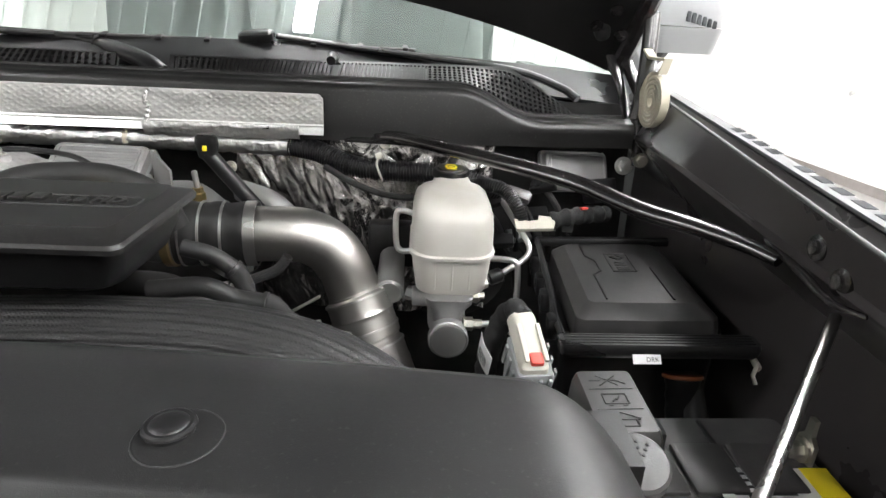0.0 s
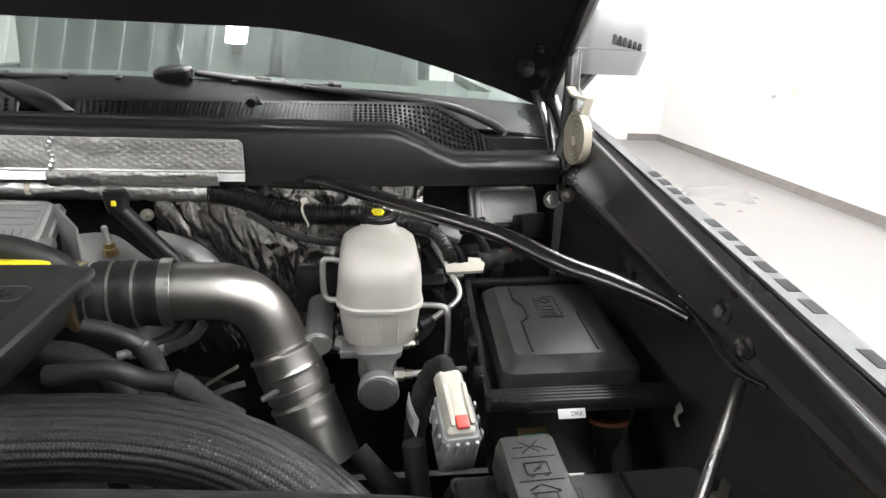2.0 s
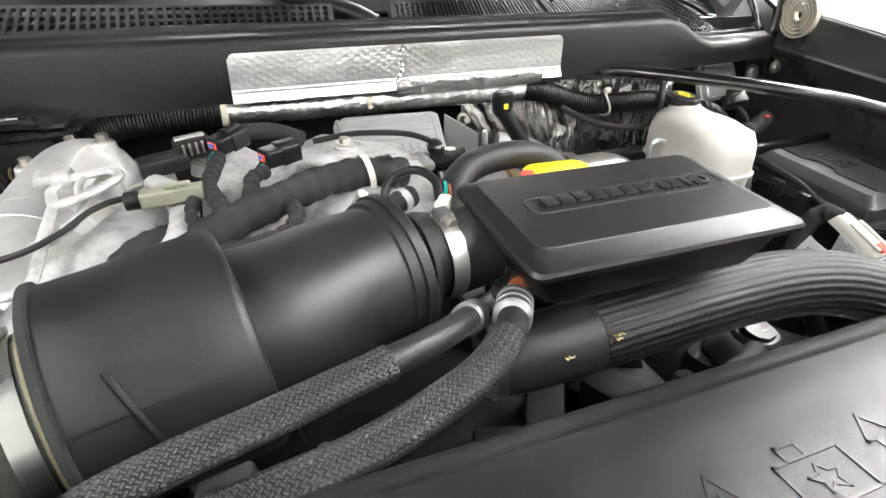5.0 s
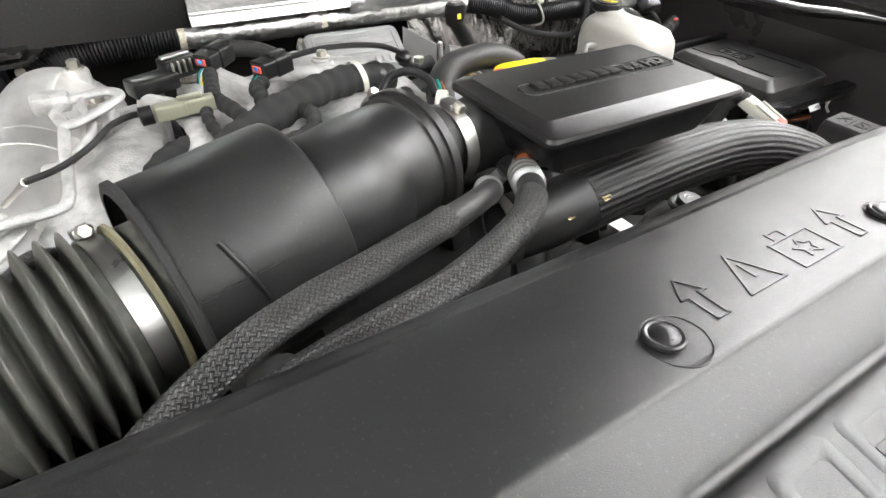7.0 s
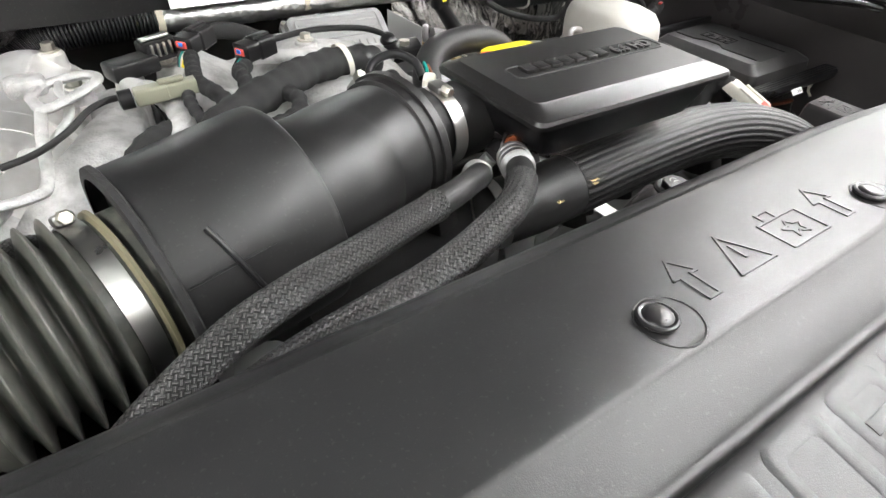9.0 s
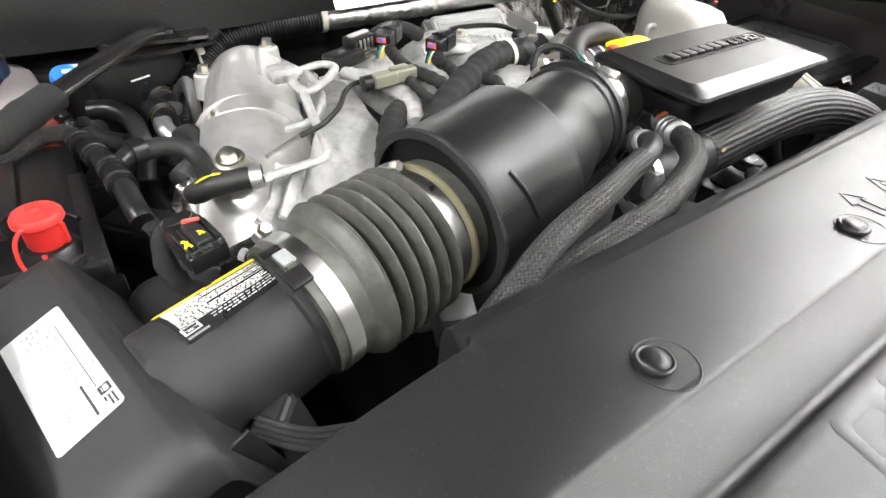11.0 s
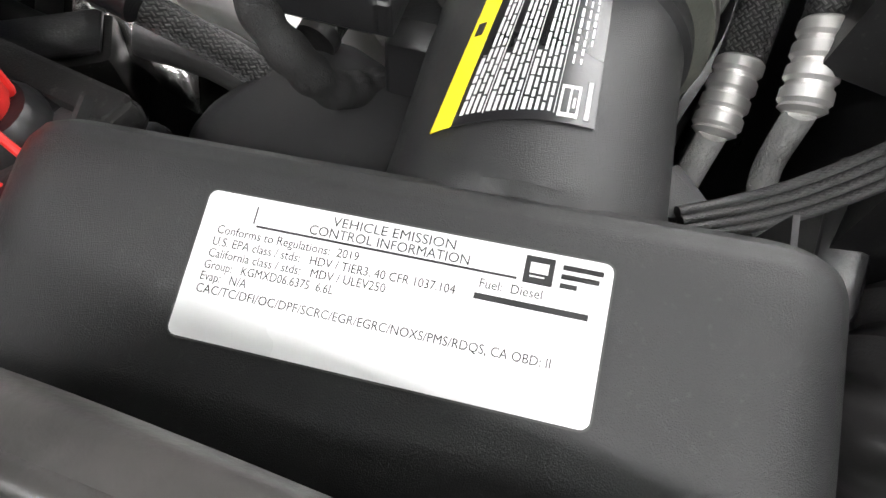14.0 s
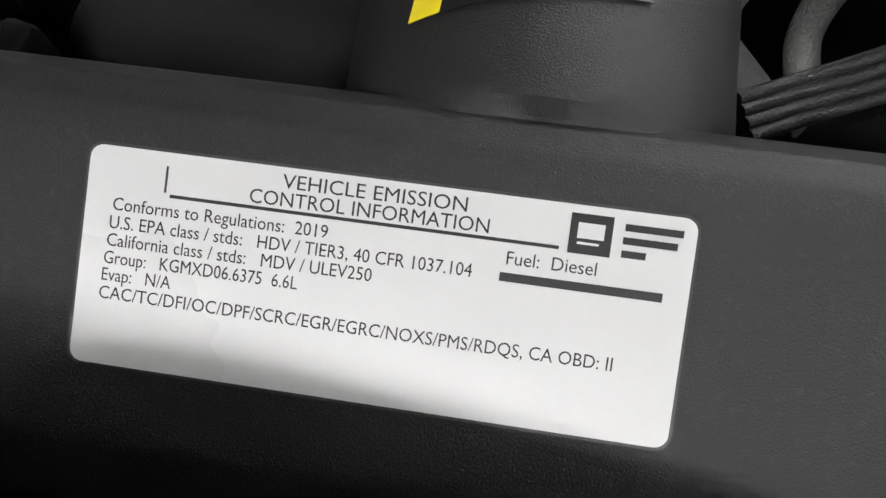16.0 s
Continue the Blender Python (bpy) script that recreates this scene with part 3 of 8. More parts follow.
part("arm", sweep(smooth_path([(-0.363, 1.018, 1.419), (-0.395, 1.040, 1.434), (-0.45, 1.085, 1.446), (-0.514, 1.13, 1.455), (-0.62, 1.137, 1.466), (-0.95, 1.137, 1.474)], 8), lambda u, s: 0.0175 - 0.0095 * min(1, max(0, (u - 0.15) * 3)), 14, flat=0.75), BLACK2, w)
part("pivot_ring", turned((-0.508, 1.126, 1.4545), (-0.5, 0.4, 0.1), [(-0.004, 0.0115), (-0.003, 0.0135), (0.003, 0.0135), (0.004, 0.0115)], 20, cap=False), RUBBER, w)
part("blade", sweep([(-1.0, 1.14, 1.466), (-0.78, 1.135, 1.468), (-0.58, 1.133, 1.466)], 0.0075, 8, flat=0.6), DUSTYP, w)

# hood, open over the bay
def hood_edge(x):
    q = min(1, max(0, (abs(x - MID) - 0.30) / 0.48))
    return 1.556 - 0.111 * q ** 1.6


def hood_in(u, v):
    x = MID - 0.785 + 1.57 * u
    z = hood_edge(x)
    d = v * 1.28
    rim = min(u, 1 - u) * 1.57
    rec = 0.022 * min(1, max(0, (rim - 0.10) / 0.03)) * min(1, max(0, (d - 0.07) / 0.03)) * min(1, max(0, (1.2 - d) / 0.03))
    rec += 0.012 * min(1, max(0, (rim - 0.02) / 0.02)) * min(1, max(0, (d - 0.015) / 0.02))
    bow = 0.03 * (1 - ((u - 0.5) * 2) ** 2)
    n = V(0, 0.74, 0.67)
    return V(x, 1.13, z) + V(0, -0.67, 0.74) * d + n * (rec + bow * v)


hood = thing("hood", (MID, 1.03, 1.5), "open black-lined truck hood raised over the engine bay", "hood")
part("inner_panel", sheet(hood_in, 90, 60, 0.03), HOODP, hood)
for s in (-1, 1):
    part("hood_hinge", sweep([(MID + s * 0.790, 1.10, 1.47), (MID + s * 0.79, 1.0, 1.42), (MID + s * 0.80, 0.99, 1.31)], 0.012, 8, flat=0.4), BLKPAINT, hood)
    hexbolt((MID + s * 0.798, 0.978, 1.322), (0, -1, 0), 0.008, 0.009, ZINC, hood)
    part("hinge_arm", sweep(smooth_path([(MID + s * 0.800, 1.035, 1.545), (MID + s * 0.796, 1.015, 1.490), (MID + s * 0.788, 0.992, 1.425), (MID + s * 0.782, 0.985, 1.385)], 5), 0.013, 10, flat=0.45), BLKPAINT, hood, "black steel hinge arm")
    part("hinge_link", sweep(smooth_path([(MID + s * 0.758, 1.085, 1.475), (MID + s * 0.772, 1.045, 1.425), (MID + s * 0.780, 1.01, 1.375)], 5), 0.010, 10, flat=0.5), BLKPAINT, hood)
    for q in ((0.742, 1.045, 1.556), (0.756, 1.055, 1.520), (0.720, 1.070, 1.533)):
        hexbolt((MID + s * q[0], q[1] - 0.012, q[2] - 0.011), (0, -0.74, -0.67), 0.007, 0.008, BLKPAINT, hood)
    part("hood_stop", turned((MID + s * 0.735, 1.075, 1.515), (0, -0.74, -0.67), [(0, 0.014), (0.012, 0.012), (0.016, 0.006)], 14), RUBBER, hood)
    part("side_flange", sweep(smooth_path([(MID + s * 0.783, 1.12, 1.452), (MID + s * 0.787, 1.065, 1.515), (MID + s * 0.79, 0.98, 1.61), (MID + s * 0.79, 0.78, 1.835)], 6), 0.016, 10), BLKPAINT, hood)

# spiral of beige strip hanging from the hinge
coil = thing("spiral_coil", (0.388, 0.95, 1.40), "beige flat strip wound into a spiral at the hood hinge", "coil")
cc, cx_, cz_ = V(0.394, 0.955, 1.418), V(-0.156, 0.988, 0.0).normalized(), V(0, 0, 1)
pts = []
for i in range(150):
    a = i / 149 * 2 * math.pi * 5.2
    r = 0.006 + 0.0305 * (i / 149)
    pts.append(cc + cx_ * math.cos(a + 0.6) * r * 0.92 + cz_ * math.sin(a + 0.6) * r * 1.15)
pts += [pts[-1] + V(0.006, 0, 0.02), V(0.398, 1.0, 1.478), V(0.392, 1.01, 1.49)]
bm = bmesh.new()
ax = cx_.cross(cz_).normalized()
rows = []
for i, q in enumerate(pts):
    t = (pts[min(i + 1, len(pts) - 1)] - pts[max(i - 1, 0)]).normalized()
    nn = t.cross(ax).normalized() * 0.0019
    rows.append([bm.verts.new(q + ax * 0.007 + nn), bm.verts.new(q - ax * 0.007 + nn), bm.verts.new(q - ax * 0.007 - nn), bm.verts.new(q + ax * 0.007 - nn)])
for a, b in zip(rows, rows[1:]):
    for k in range(4):
        bm.faces.new((a[k], a[(k + 1) % 4], b[(k + 1) % 4], b[k]))
bm.faces.new(rows[0])
bm.faces.new(rows[-1])
part("strip", bm, BEIGE, coil)

# fenders with their inner aprons
f_skin = {}


def fender_side(s, label):
    def fx(x):
        return x if s > 0 else mirror_x(x)
    f = thing("fender", (fx(0.55), 0.6, 0.8), label, "fender", "fenders")
    # rows of (x, z) at the rear end and at the front end, from the inner flange outwards
    inner = [((0.395, 0.86), (0.365, 0.86)), ((0.396, 1.32), (0.366, 1.30)), ((0.391, 1.357), (0.358, 1.318)), ((0.396, 1.361), (0.362, 1.322)),
             ((0.430, 1.352), (0.366, 1.330)), ((0.455, 1.345), (0.368, 1.345)), ((0.474, 1.388), (0.338, 1.380)), ((0.482, 1.397), (0.342, 1.390))]
    outer = [((0.486, 1.398), (0.345, 1.391)), ((0.502, 1.402), (0.372, 1.394)), ((0.514, 1.397), (0.390, 1.388)), ((0.524, 1.380), (0.402, 1.370)), ((0.537, 1.28), (0.430, 1.26)), ((0.57, 1.10), (0.50, 1.05)), ((0.60, 0.6), (0.56, 0.6))]

    if s > 0:
        inner = [((0.450, 0.86), (0.440, 0.86)), ((0.446, 1.290), (0.430, 1.250)), ((0.392, 1.360), (0.354, 1.318)), ((0.390, 1.364), (0.352, 1.322)), ((0.396, 1.368), (0.358, 1.327)), ((0.437, 1.427), (0.329, 1.360)), ((0.441, 1.428), (0.333, 1.361)),
                 ((0.446, 1.410), (0.337, 1.346)), ((0.450, 1.409), (0.342, 1.346)), ((0.452, 1.416), (0.344, 1.353)), ((0.458, 1.416), (0.350, 1.353)), ((0.462, 1.422), (0.354, 1.364))]
        outer = [((0.464, 1.425), (0.357, 1.368)), ((0.474, 1.429), (0.380, 1.366)), ((0.482, 1.424), (0.396, 1.358)), ((0.490, 1.405), (0.408, 1.340)), ((0.505, 1.28), (0.430, 1.24)), ((0.55, 1.10), (0.50, 1.05)), ((0.58, 0.6), (0.56, 0.6))]

    def strip(rows):
        def fn(u, v):
            i = min(len(rows) - 2, int(v * (len(rows) - 1) + 1e-9))
            t = v * (len(rows) - 1) - i
            (ax_, az), (bx, bz) = rows[i]
            (cx2, cz2), (dx, dz) = rows[i + 1]
            x = (ax_ + (bx - ax_) * u) * (1 - t) + (cx2 + (dx - cx2) * u) * t
            z = (az + (bz - az) * u) * (1 - t) + (cz2 + (dz - cz2) * u) * t
            return V(fx(x), 1.12 - 0.92 * u, z)
        return fn
    part("apron", sheet(strip(inner), 30, (len(inner) - 1) * 2, 0.003), FENDERIN, f, "black painted inner apron")
    f_skin[s] = strip(outer)
    part("outer_skin", sheet(strip(outer), 30, (len(outer) - 1) * 3, 0.003), SILVERPAINT, f)
    for y in ((0.50, 0.60, 0.72, 0.86) if s < 0 else ()):
        u = (1.12 - y) / 0.92
        part("bolt", turned((fx(0.41 - 0.03 * u), y, 1.351 - 0.032 * u), (0, 0, 1), [(0, 0.012), (0.003, 0.012), (0.004, 0.007), (0.010, 0.007)], 12), FENDERIN, f)
    if s > 0:
        # rolled front part of the inner lip, ridge line, seam and mounting bolts
        lip = smooth_path([(0.3765, 0.584, 1.3365), (0.3705, 0.565, 1.334), (0.3665, 0.530, 1.332), (0.3625, 0.500, 1.330), (0.3555, 0.465, 1.328), (0.3550, 0.445, 1.328), (0.3615, 0.424, 1.330)], 6)
        part("lip", sweep(lip, lambda u, s: 0.0020 + 0.0022 * math.sin(math.pi * u), 14), BLKPAINT, f, "glossy rolled lip")
        # pale paint on this strip stands in for the highlight along the ridge
        part("ridge", sweep([V(0.430, 1.06, 1.4245), V(0.331, 0.215, 1.3625)], 0.0022, 10), SILVERPAINT, f)
        part("seam", sweep([V(0.393, 0.90, 1.357), V(0.384, 0.78, 1.352), V(0.372, 0.60, 1.343)], 0.0016, 8), FENDERIN, f)
        for q in ((0.3665, 0.498, 1.355), (0.3655, 0.462, 1.340)):
            part("bolt", turned(q, (-1, 0, 0.1), [(-0.004, 0.011), (0.001, 0.011), (0.002, 0.0065), (0.005, 0.006), (0.0055, 0.003)], 18), BLKPAINT, f)
    return f


fender_side(1, "grey metallic fender with lettering band and black inner apron")
fender_side(-1, "grey metallic fender with black inner apron")
drv_skin = f_skin[1]
drv = [o for o in scene.objects if o.name.startswith("fender")][0]
for i in range(15):
    u = 0.37 + 0.036 * i
    if i % 7 != 4:
        fn = drv_skin
        p, p2, p3 = fn(u, 0.13), fn(u + 0.02, 0.13), fn(u, 0.16)
        part("letter_bar", block(basis(p, p2 - p, (p2 - p).cross(p3 - p) * (1 if (p2 - p).cross(p3 - p).z > 0 else -1)), 0.021, 0.011, 0.0006, 0.0002), LETTER, drv)

mir = thing("door_mirror", (0.72, 1.75, 1.45), "grey door mirror with dark lettering on its cap", "mirror")
part("housing", loft(basis((0.76, 1.78, 1.47), (1, 0.12, 0.0), (0, 0, 1)), [(0.0, 0.19, 0.10, 0.03), (0.06, 0.22, 0.12, 0.035), (0.068, 0.22, 0.12, 0.035)]), CAPPAINT, mir)
part("cap", loft(basis((0.76, 1.78, 1.54), (1, 0.12, 0.0), (0, 0, 1)), [(0.0, 0.225, 0.12, 0.035), (0.04, 0.222, 0.115, 0.04), (0.075, 0.20, 0.10, 0.04), (0.10, 0.16, 0.07, 0.03), (0.106, 0.12, 0.04, 0.018)]), CAPPAINT, mir, "light grey mirror cap")
part("arm", sweep([(0.62, 1.72, 1.40), (0.68, 1.76, 1.45), (0.72, 1.78, 1.49)], 0.03, 10), BLACK2, mir)
for i in range(6):
    part("letter_bar", block(basis((0.755 + 0.016 * i, 1.722 + 0.002 * i, 1.565 - 0.003 * i), (1, 0.12, -0.1), (0, -1, 0.25)), 0.012, 0.026, 0.004, 0.001), LETTER, mir)
# ---- the bay's dark lower parts ----
fw = thing("firewall", (MID, 1.02, 0.6), "black firewall with crumpled silver foil insulation", "firewall", kind="structure")
part("panel", sheet(lambda u, v: V(MID - 0.80 + 1.60 * u, 1.055 - 0.03 * math.sin(math.pi * v), 0.7 + 0.70 * v), 20, 14, 0.02), DARK, fw)


def foil_fn(u, v):
    # a draped blanket: long creases that fan out downwards, and fine crumples
    x = -0.245 + 0.405 * u
    z = 1.06 + 0.285 * v
    lean = x + 0.9 * (1.345 - z) * (u - 0.45)
    n = noise.noise(V(lean * 5, z * 3, 3.1)) * 0.008
    for scale, h in ((26, 0.0100), (70, 0.0036)):
        p = V(lean * scale + 0.7 * noise.noise(V(x * 25, z * 25, 1)), z * scale * 0.5 + x * scale * 0.45, 1.7)
        dist, cells = noise.voronoi(p)
        n += h * (min(dist[1] - dist[0], 0.5) + 0.6 * dist[0])
    return V(x, 0.972 + n - 0.02 * (1 - v) - 0.016 * math.sin(u * math.pi), z + 0.012 * noise.noise(V(x * 20, 1, 2)) * (1 - v))


part("foil_blanket", sheet(foil_fn, 230, 150, 0.003), FOILF, fw, "crumpled silver foil blanket", angle=18)

eng = thing("engine_block", (MID, 0.6, 0.7), "dark diesel engine block deep in the bay", "engine")
part("block", loft(Matrix.Translation((MID, 0.66, 0.7)), [(0, 0.55, 0.62, 0.05), (0.27, 0.60, 0.56, 0.06), (0.35, 0.56, 0.46, 0.05), (0.38, 0.48, 0.40, 0.05)]), DARK, eng)
random.seed(5)
for i in range(26):
    x, y = MID + random.uniform(-0.3, 0.38), random.uniform(0.42, 0.92)
    part("bracket", block(basis((x, y, 1.04 + random.uniform(0, 0.05)), (math.cos(i), math.sin(i), random.uniform(-.3, .3)), (0, 0, 1)), random.uniform(0.03, 0.09), random.uniform(0.02, 0.05), random.uniform(0.03, 0.07), 0.005), DARK if i % 4 else CASTD, eng)
solo("under_tray", slab(MID - 0.80, -0.05, 0.66, MID + 0.80, 1.05, 0.69), DARK, "black tray closing the bay underneath", "tray", kind="structure", smooth=False)
sup = thing("radiator_support", (MID, 0.3, 0.7), "black radiator and fan shroud behind the grille", "radiator")
part("shroud", slab(-0.86, 0.30, 0.7, 0.16, 0.345, 1.305), BLACK2, sup, smooth=False)
part("front_bar", slab(-1.2, -0.04, 0.7, 0.40, 0.02, 1.24), DARK, sup, smooth=False)

# ---- radiator cover ----
COV_PROF = [(0.374, 1.268), (0.3705, 1.318), (0.367, 1.328), (0.360, 1.3335), (0.3475, 1.3372), (0.3455, 1.3405), (0.3435, 1.3432), (0.3405, 1.3442), (0.30, 1.3456), (0.2535, 1.3455), (0.2490, 1.3450),
            (0.2465, 1.3435), (0.2240, 1.3362), (0.2160, 1.3328), (0.2135, 1.3312), (0.2105, 1.3308), (0.2085, 1.3322), (0.2070, 1.3352), (0.2045, 1.3366), (0.19, 1.3364), (0.10, 1.3335), (0.03, 1.328), (-0.02, 1.312), (-0.05, 1.285), (-0.06, 1.22)]


def cover_fn(u, v):
    n = len(COV_PROF) - 1
    i = min(n - 1, int(v * n + 1e-9))
    t = v * n - i
    y = COV_PROF[i][0] * (1 - t) + COV_PROF[i + 1][0] * t
    z = COV_PROF[i][1] * (1 - t) + COV_PROF[i + 1][1] * t
    x = -1.0 + 1.155 * u
    if x > -0.2:
        y -= 0.030 * min(1, (x + 0.2) / 0.33) ** 1.5
    if x < -0.80:
        y = min(y, 0.337 - 0.016 * ((-0.80 - x) / 0.14) ** 1.2)
    # rounded shoulders at both ends
    e = min(x + 1.0, 0.155 - x)
    if e < 0.06:
        z -= 0.06 * (1 - math.sqrt(max(0, 1 - (1 - e / 0.06) ** 2)))
        if y > 0.2:
            y -= 0.05 * (1 - math.sqrt(max(0, 1 - (1 - e / 0.06) ** 2)))
    return V(x, y, z)


rc = thing("radiator_cover", (MID, 0.2, 1.27), "black textured plastic radiator cover with embossed symbols", "cover")
part("panel", sheet(cover_fn, 170, (len(COV_PROF) - 1) * 2, -0.0012), COVERP, rc, angle=60)


def cover_clip(x, y):
    part("clip_seat", turned((x + 0.005, y - 0.004, 1.3450), (0, 0, 1), [(0, 0.0186), (0.0006, 0.0184), (0.0009, 0.0179), (0.0006, 0.0174), (0.0005, 0.0168), (0.0005, 0.010)], 28), COVERP, rc)
    c = part("clip", turned((x, y, 1.3452), (0, 0, 1), [(0, 0.0102), (0.0018, 0.0104), (0.0026, 0.0112), (0.0036, 0.0108), (0.0042, 0.0097), (0.0039, 0.0082), (0.0044, 0.0078), (0.0054, 0.0048), (0.0056, 0.0015)], 28), BLACK2, rc)
    return c


for cx in (-0.731, -0.508, -0.283, -0.06):
    cover_clip(cx, 0.272)


def raised(outline, w, h, z, material, parent, name, closed=True):
    """A raised line of width w along an outline on a level surface."""
    bm = bmesh.new()
    pts = outline + ([outline[0]] if closed else [])
    for (ax_, ay), (bx, by) in zip(pts, pts[1:]):
        d = math.hypot(bx - ax_, by - ay)
        m = basis(((ax_ + bx) / 2, (ay + by) / 2, z), (bx - ax_, by - ay, 0), (0, 0, 1))
        poly_prism(m, [(-d / 2 - w / 2, -w / 2), (d / 2 + w / 2, -w / 2), (d / 2 + w / 2, w / 2), (-d / 2 - w / 2, w / 2)], h, bm)
    return part(name, bm, material, parent, smooth=False)


ZC = 1.3445
for ax_ in (-0.466, -0.320):
    raised([(ax_, 0.300), (ax_ + 0.010, 0.286), (ax_ + 0.0045, 0.286), (ax_ + 0.0045, 0.267), (ax_ - 0.0045, 0.267), (ax_ - 0.0045, 0.286), (ax_ - 0.010, 0.286)], 0.0016, 0.0017, ZC, NAMEP, rc, "arrow_symbol")
raised([(-0.421, 0.299), (-0.405, 0.269), (-0.438, 0.269)], 0.0018, 0.0017, ZC, NAMEP, rc, "warning_symbol")
raised([(-0.421, 0.289), (-0.421, 0.278)], 0.0018, 0.0017, ZC, NAMEP, rc, "warning_mark", False)
raised([(-0.387, 0.291), (-0.347, 0.291), (-0.347, 0.267), (-0.387, 0.267)], 0.0016, 0.0017, ZC, NAMEP, rc, "tank_symbol")
raised([(-0.378, 0.291), (-0.378, 0.299), (-0.366, 0.299), (-0.366, 0.291)], 0.0016, 0.0017, ZC, NAMEP, rc, "tank_symbol", False)
raised([(-0.367, 0.286), (-0.364, 0.282), (-0.358, 0.281), (-0.362, 0.277), (-0.361, 0.272), (-0.367, 0.275), (-0.372, 0.272), (-0.371, 0.277), (-0.376, 0.281), (-0.370, 0.282)], 0.0014, 0.0017, ZC, NAMEP, rc, "leaf_symbol")
# the embossed name along the cover, as plain slanted frames
def name_frame(x0, y0, w, h, bar):
    """A raised slanted frame with rounded corners and bevelled edges; bar: the height of its cross bar, 0 for none."""
    m = basis((x0 + w / 2, y0 - h / 2, 1.3364 - 0.032 * (0.19 - y0 + h / 2)), (1, 0, 0), (0, -0.032, 1)) @ Matrix(((1, 0.18, 0, 0), (0, 1, 0, 0), (0, 0, 1, 0), (0, 0, 0, 1)))
    bm = bmesh.new()
    rows = [(-0.001, 0.0), (0.0, 0.0), (0.0004, 0.0017)]
    loops = []
    for z, inset in rows:
        loops.append([bm.verts.new(m @ Vector((x, y, z))) for x, y in rrect(w - 2 * inset, h - 2 * inset, 0.007)])
    for z, inset in reversed(rows):
        loops.append([bm.verts.new(m @ Vector((x, y, z))) for x, y in rrect(w - 0.018 + 2 * inset, h - 0.018 + 2 * inset, 0.004)])
    for p, q in zip(loops, loops[1:]):
        for k in range(len(p)):
            bm.faces.new((p[k], p[(k + 1) % len(p)], q[(k + 1) % len(p)], q[k]))
    if bar:
        block(m @ Matrix.Translation((0, bar, 0)), w - 0.016, 0.007, 0.0007, 0.0004, bm)
    return part("name_block", bm, COVERP, rc, angle=25)


for i, bar in enumerate((0.0, 0.004, -0.004, 0.0, 0.003, -0.003, 0.004, 0.0, -0.004)):
    name_frame(-0.688 + 0.0515 * i, 0.2025, 0.043, 0.050, bar)

# ---- intake duct ----
AX = [(-0.985, 0.448, 1.262), (-0.93, 0.460, 1.270), (-0.83, 0.4795, 1.285), (-0.72, 0.503, 1.290), (-0.60, 0.533, 1.298), (-0.52, 0.553, 1.302), (-0.47, 0.563, 1.306), (-0.40, 0.572, 1.310)]
AXP = smooth_path(AX, 14)


def axis_at(x):
    for a, b in zip(AXP, AXP[1:]):
        if a.x <= x <= b.x:
            return a.lerp(b, (x - a.x) / (b.x - a.x))
    return AXP[-1]


def along(x0, x1, n=40):
    return [axis_at(x0 + (x1 - x0) * i / n) for i in range(n + 1)]


def knots(rows):
    """A radius as a function of the way gone, through rows of (way, radius)."""
    def f(u, s):
        for (a, ra), (b, rb) in zip(rows, rows[1:]):
            if u <= b:
                return ra + (rb - ra) * (u - a) / max(1e-6, b - a)
        return rows[-1][1]
    return f


def worm_clamp(parent, p, axis, r, width, ang, name="clamp", seg=48):
    """A band with a worm screw and its housing; ang turns the screw round the axis."""
    axis = Vector(axis).normalized()
    q = axis.to_track_quat("Z", "Y")
    c = part(name, turned(p - axis * width / 2, axis, [(0, r), (0, r + 0.0012), (width, r + 0.0012), (width, r)], seg, cap=False), CLAMP, parent, "steel hose clamp")
    d = q @ V(math.cos(ang), math.sin(ang), 0)
    tdir = axis.cross(d)
    part("screw_housing", block(basis(p + d * (r + 0.001), tdir, d), 0.016, width * 0.95, 0.007, 0.0018), CLAMP, c)
    bm = turned(p + d * (r + 0.0055) + tdir * 0.007, tdir, [(0, 0.0048), (0.008, 0.0048), (0.009, 0.004)], 6)
    part("screw", bm, ZINC, c)
    bm = bmesh.new()
    for k in range(11):
        a = ang - 0.35 - k * 0.050
        dd = q @ V(math.cos(a), math.sin(a), 0)
        block(basis(p + dd * (r + 0.0011), axis + axis.cross(dd) * 0.25, dd), width * 0.5, 0.0008, 0.0003, 0.0001, bm)
    part("slots", bm, PIPE, c)
    return c


# air cleaner box with its outlet tube
def angle_up(axis, want):
    """The angle round axis that points nearest to the direction want."""
    q = Vector(axis).normalized().to_track_quat("Z", "Y")
    w = q.inverted() @ Vector(want)
    return math.atan2(w.y, w.x)


ab = thing("air_cleaner", (-0.98, 0.49, 1.1), "black textured air cleaner box with white emission label", "air cleaner")
BX = basis((-0.9896, 0.4854, 1.3010), (0.1707, -0.9838, 0.0548), (-0.3433, -0.0073, 0.9392))   # x along the label, y towards the outlet, z out of the lid


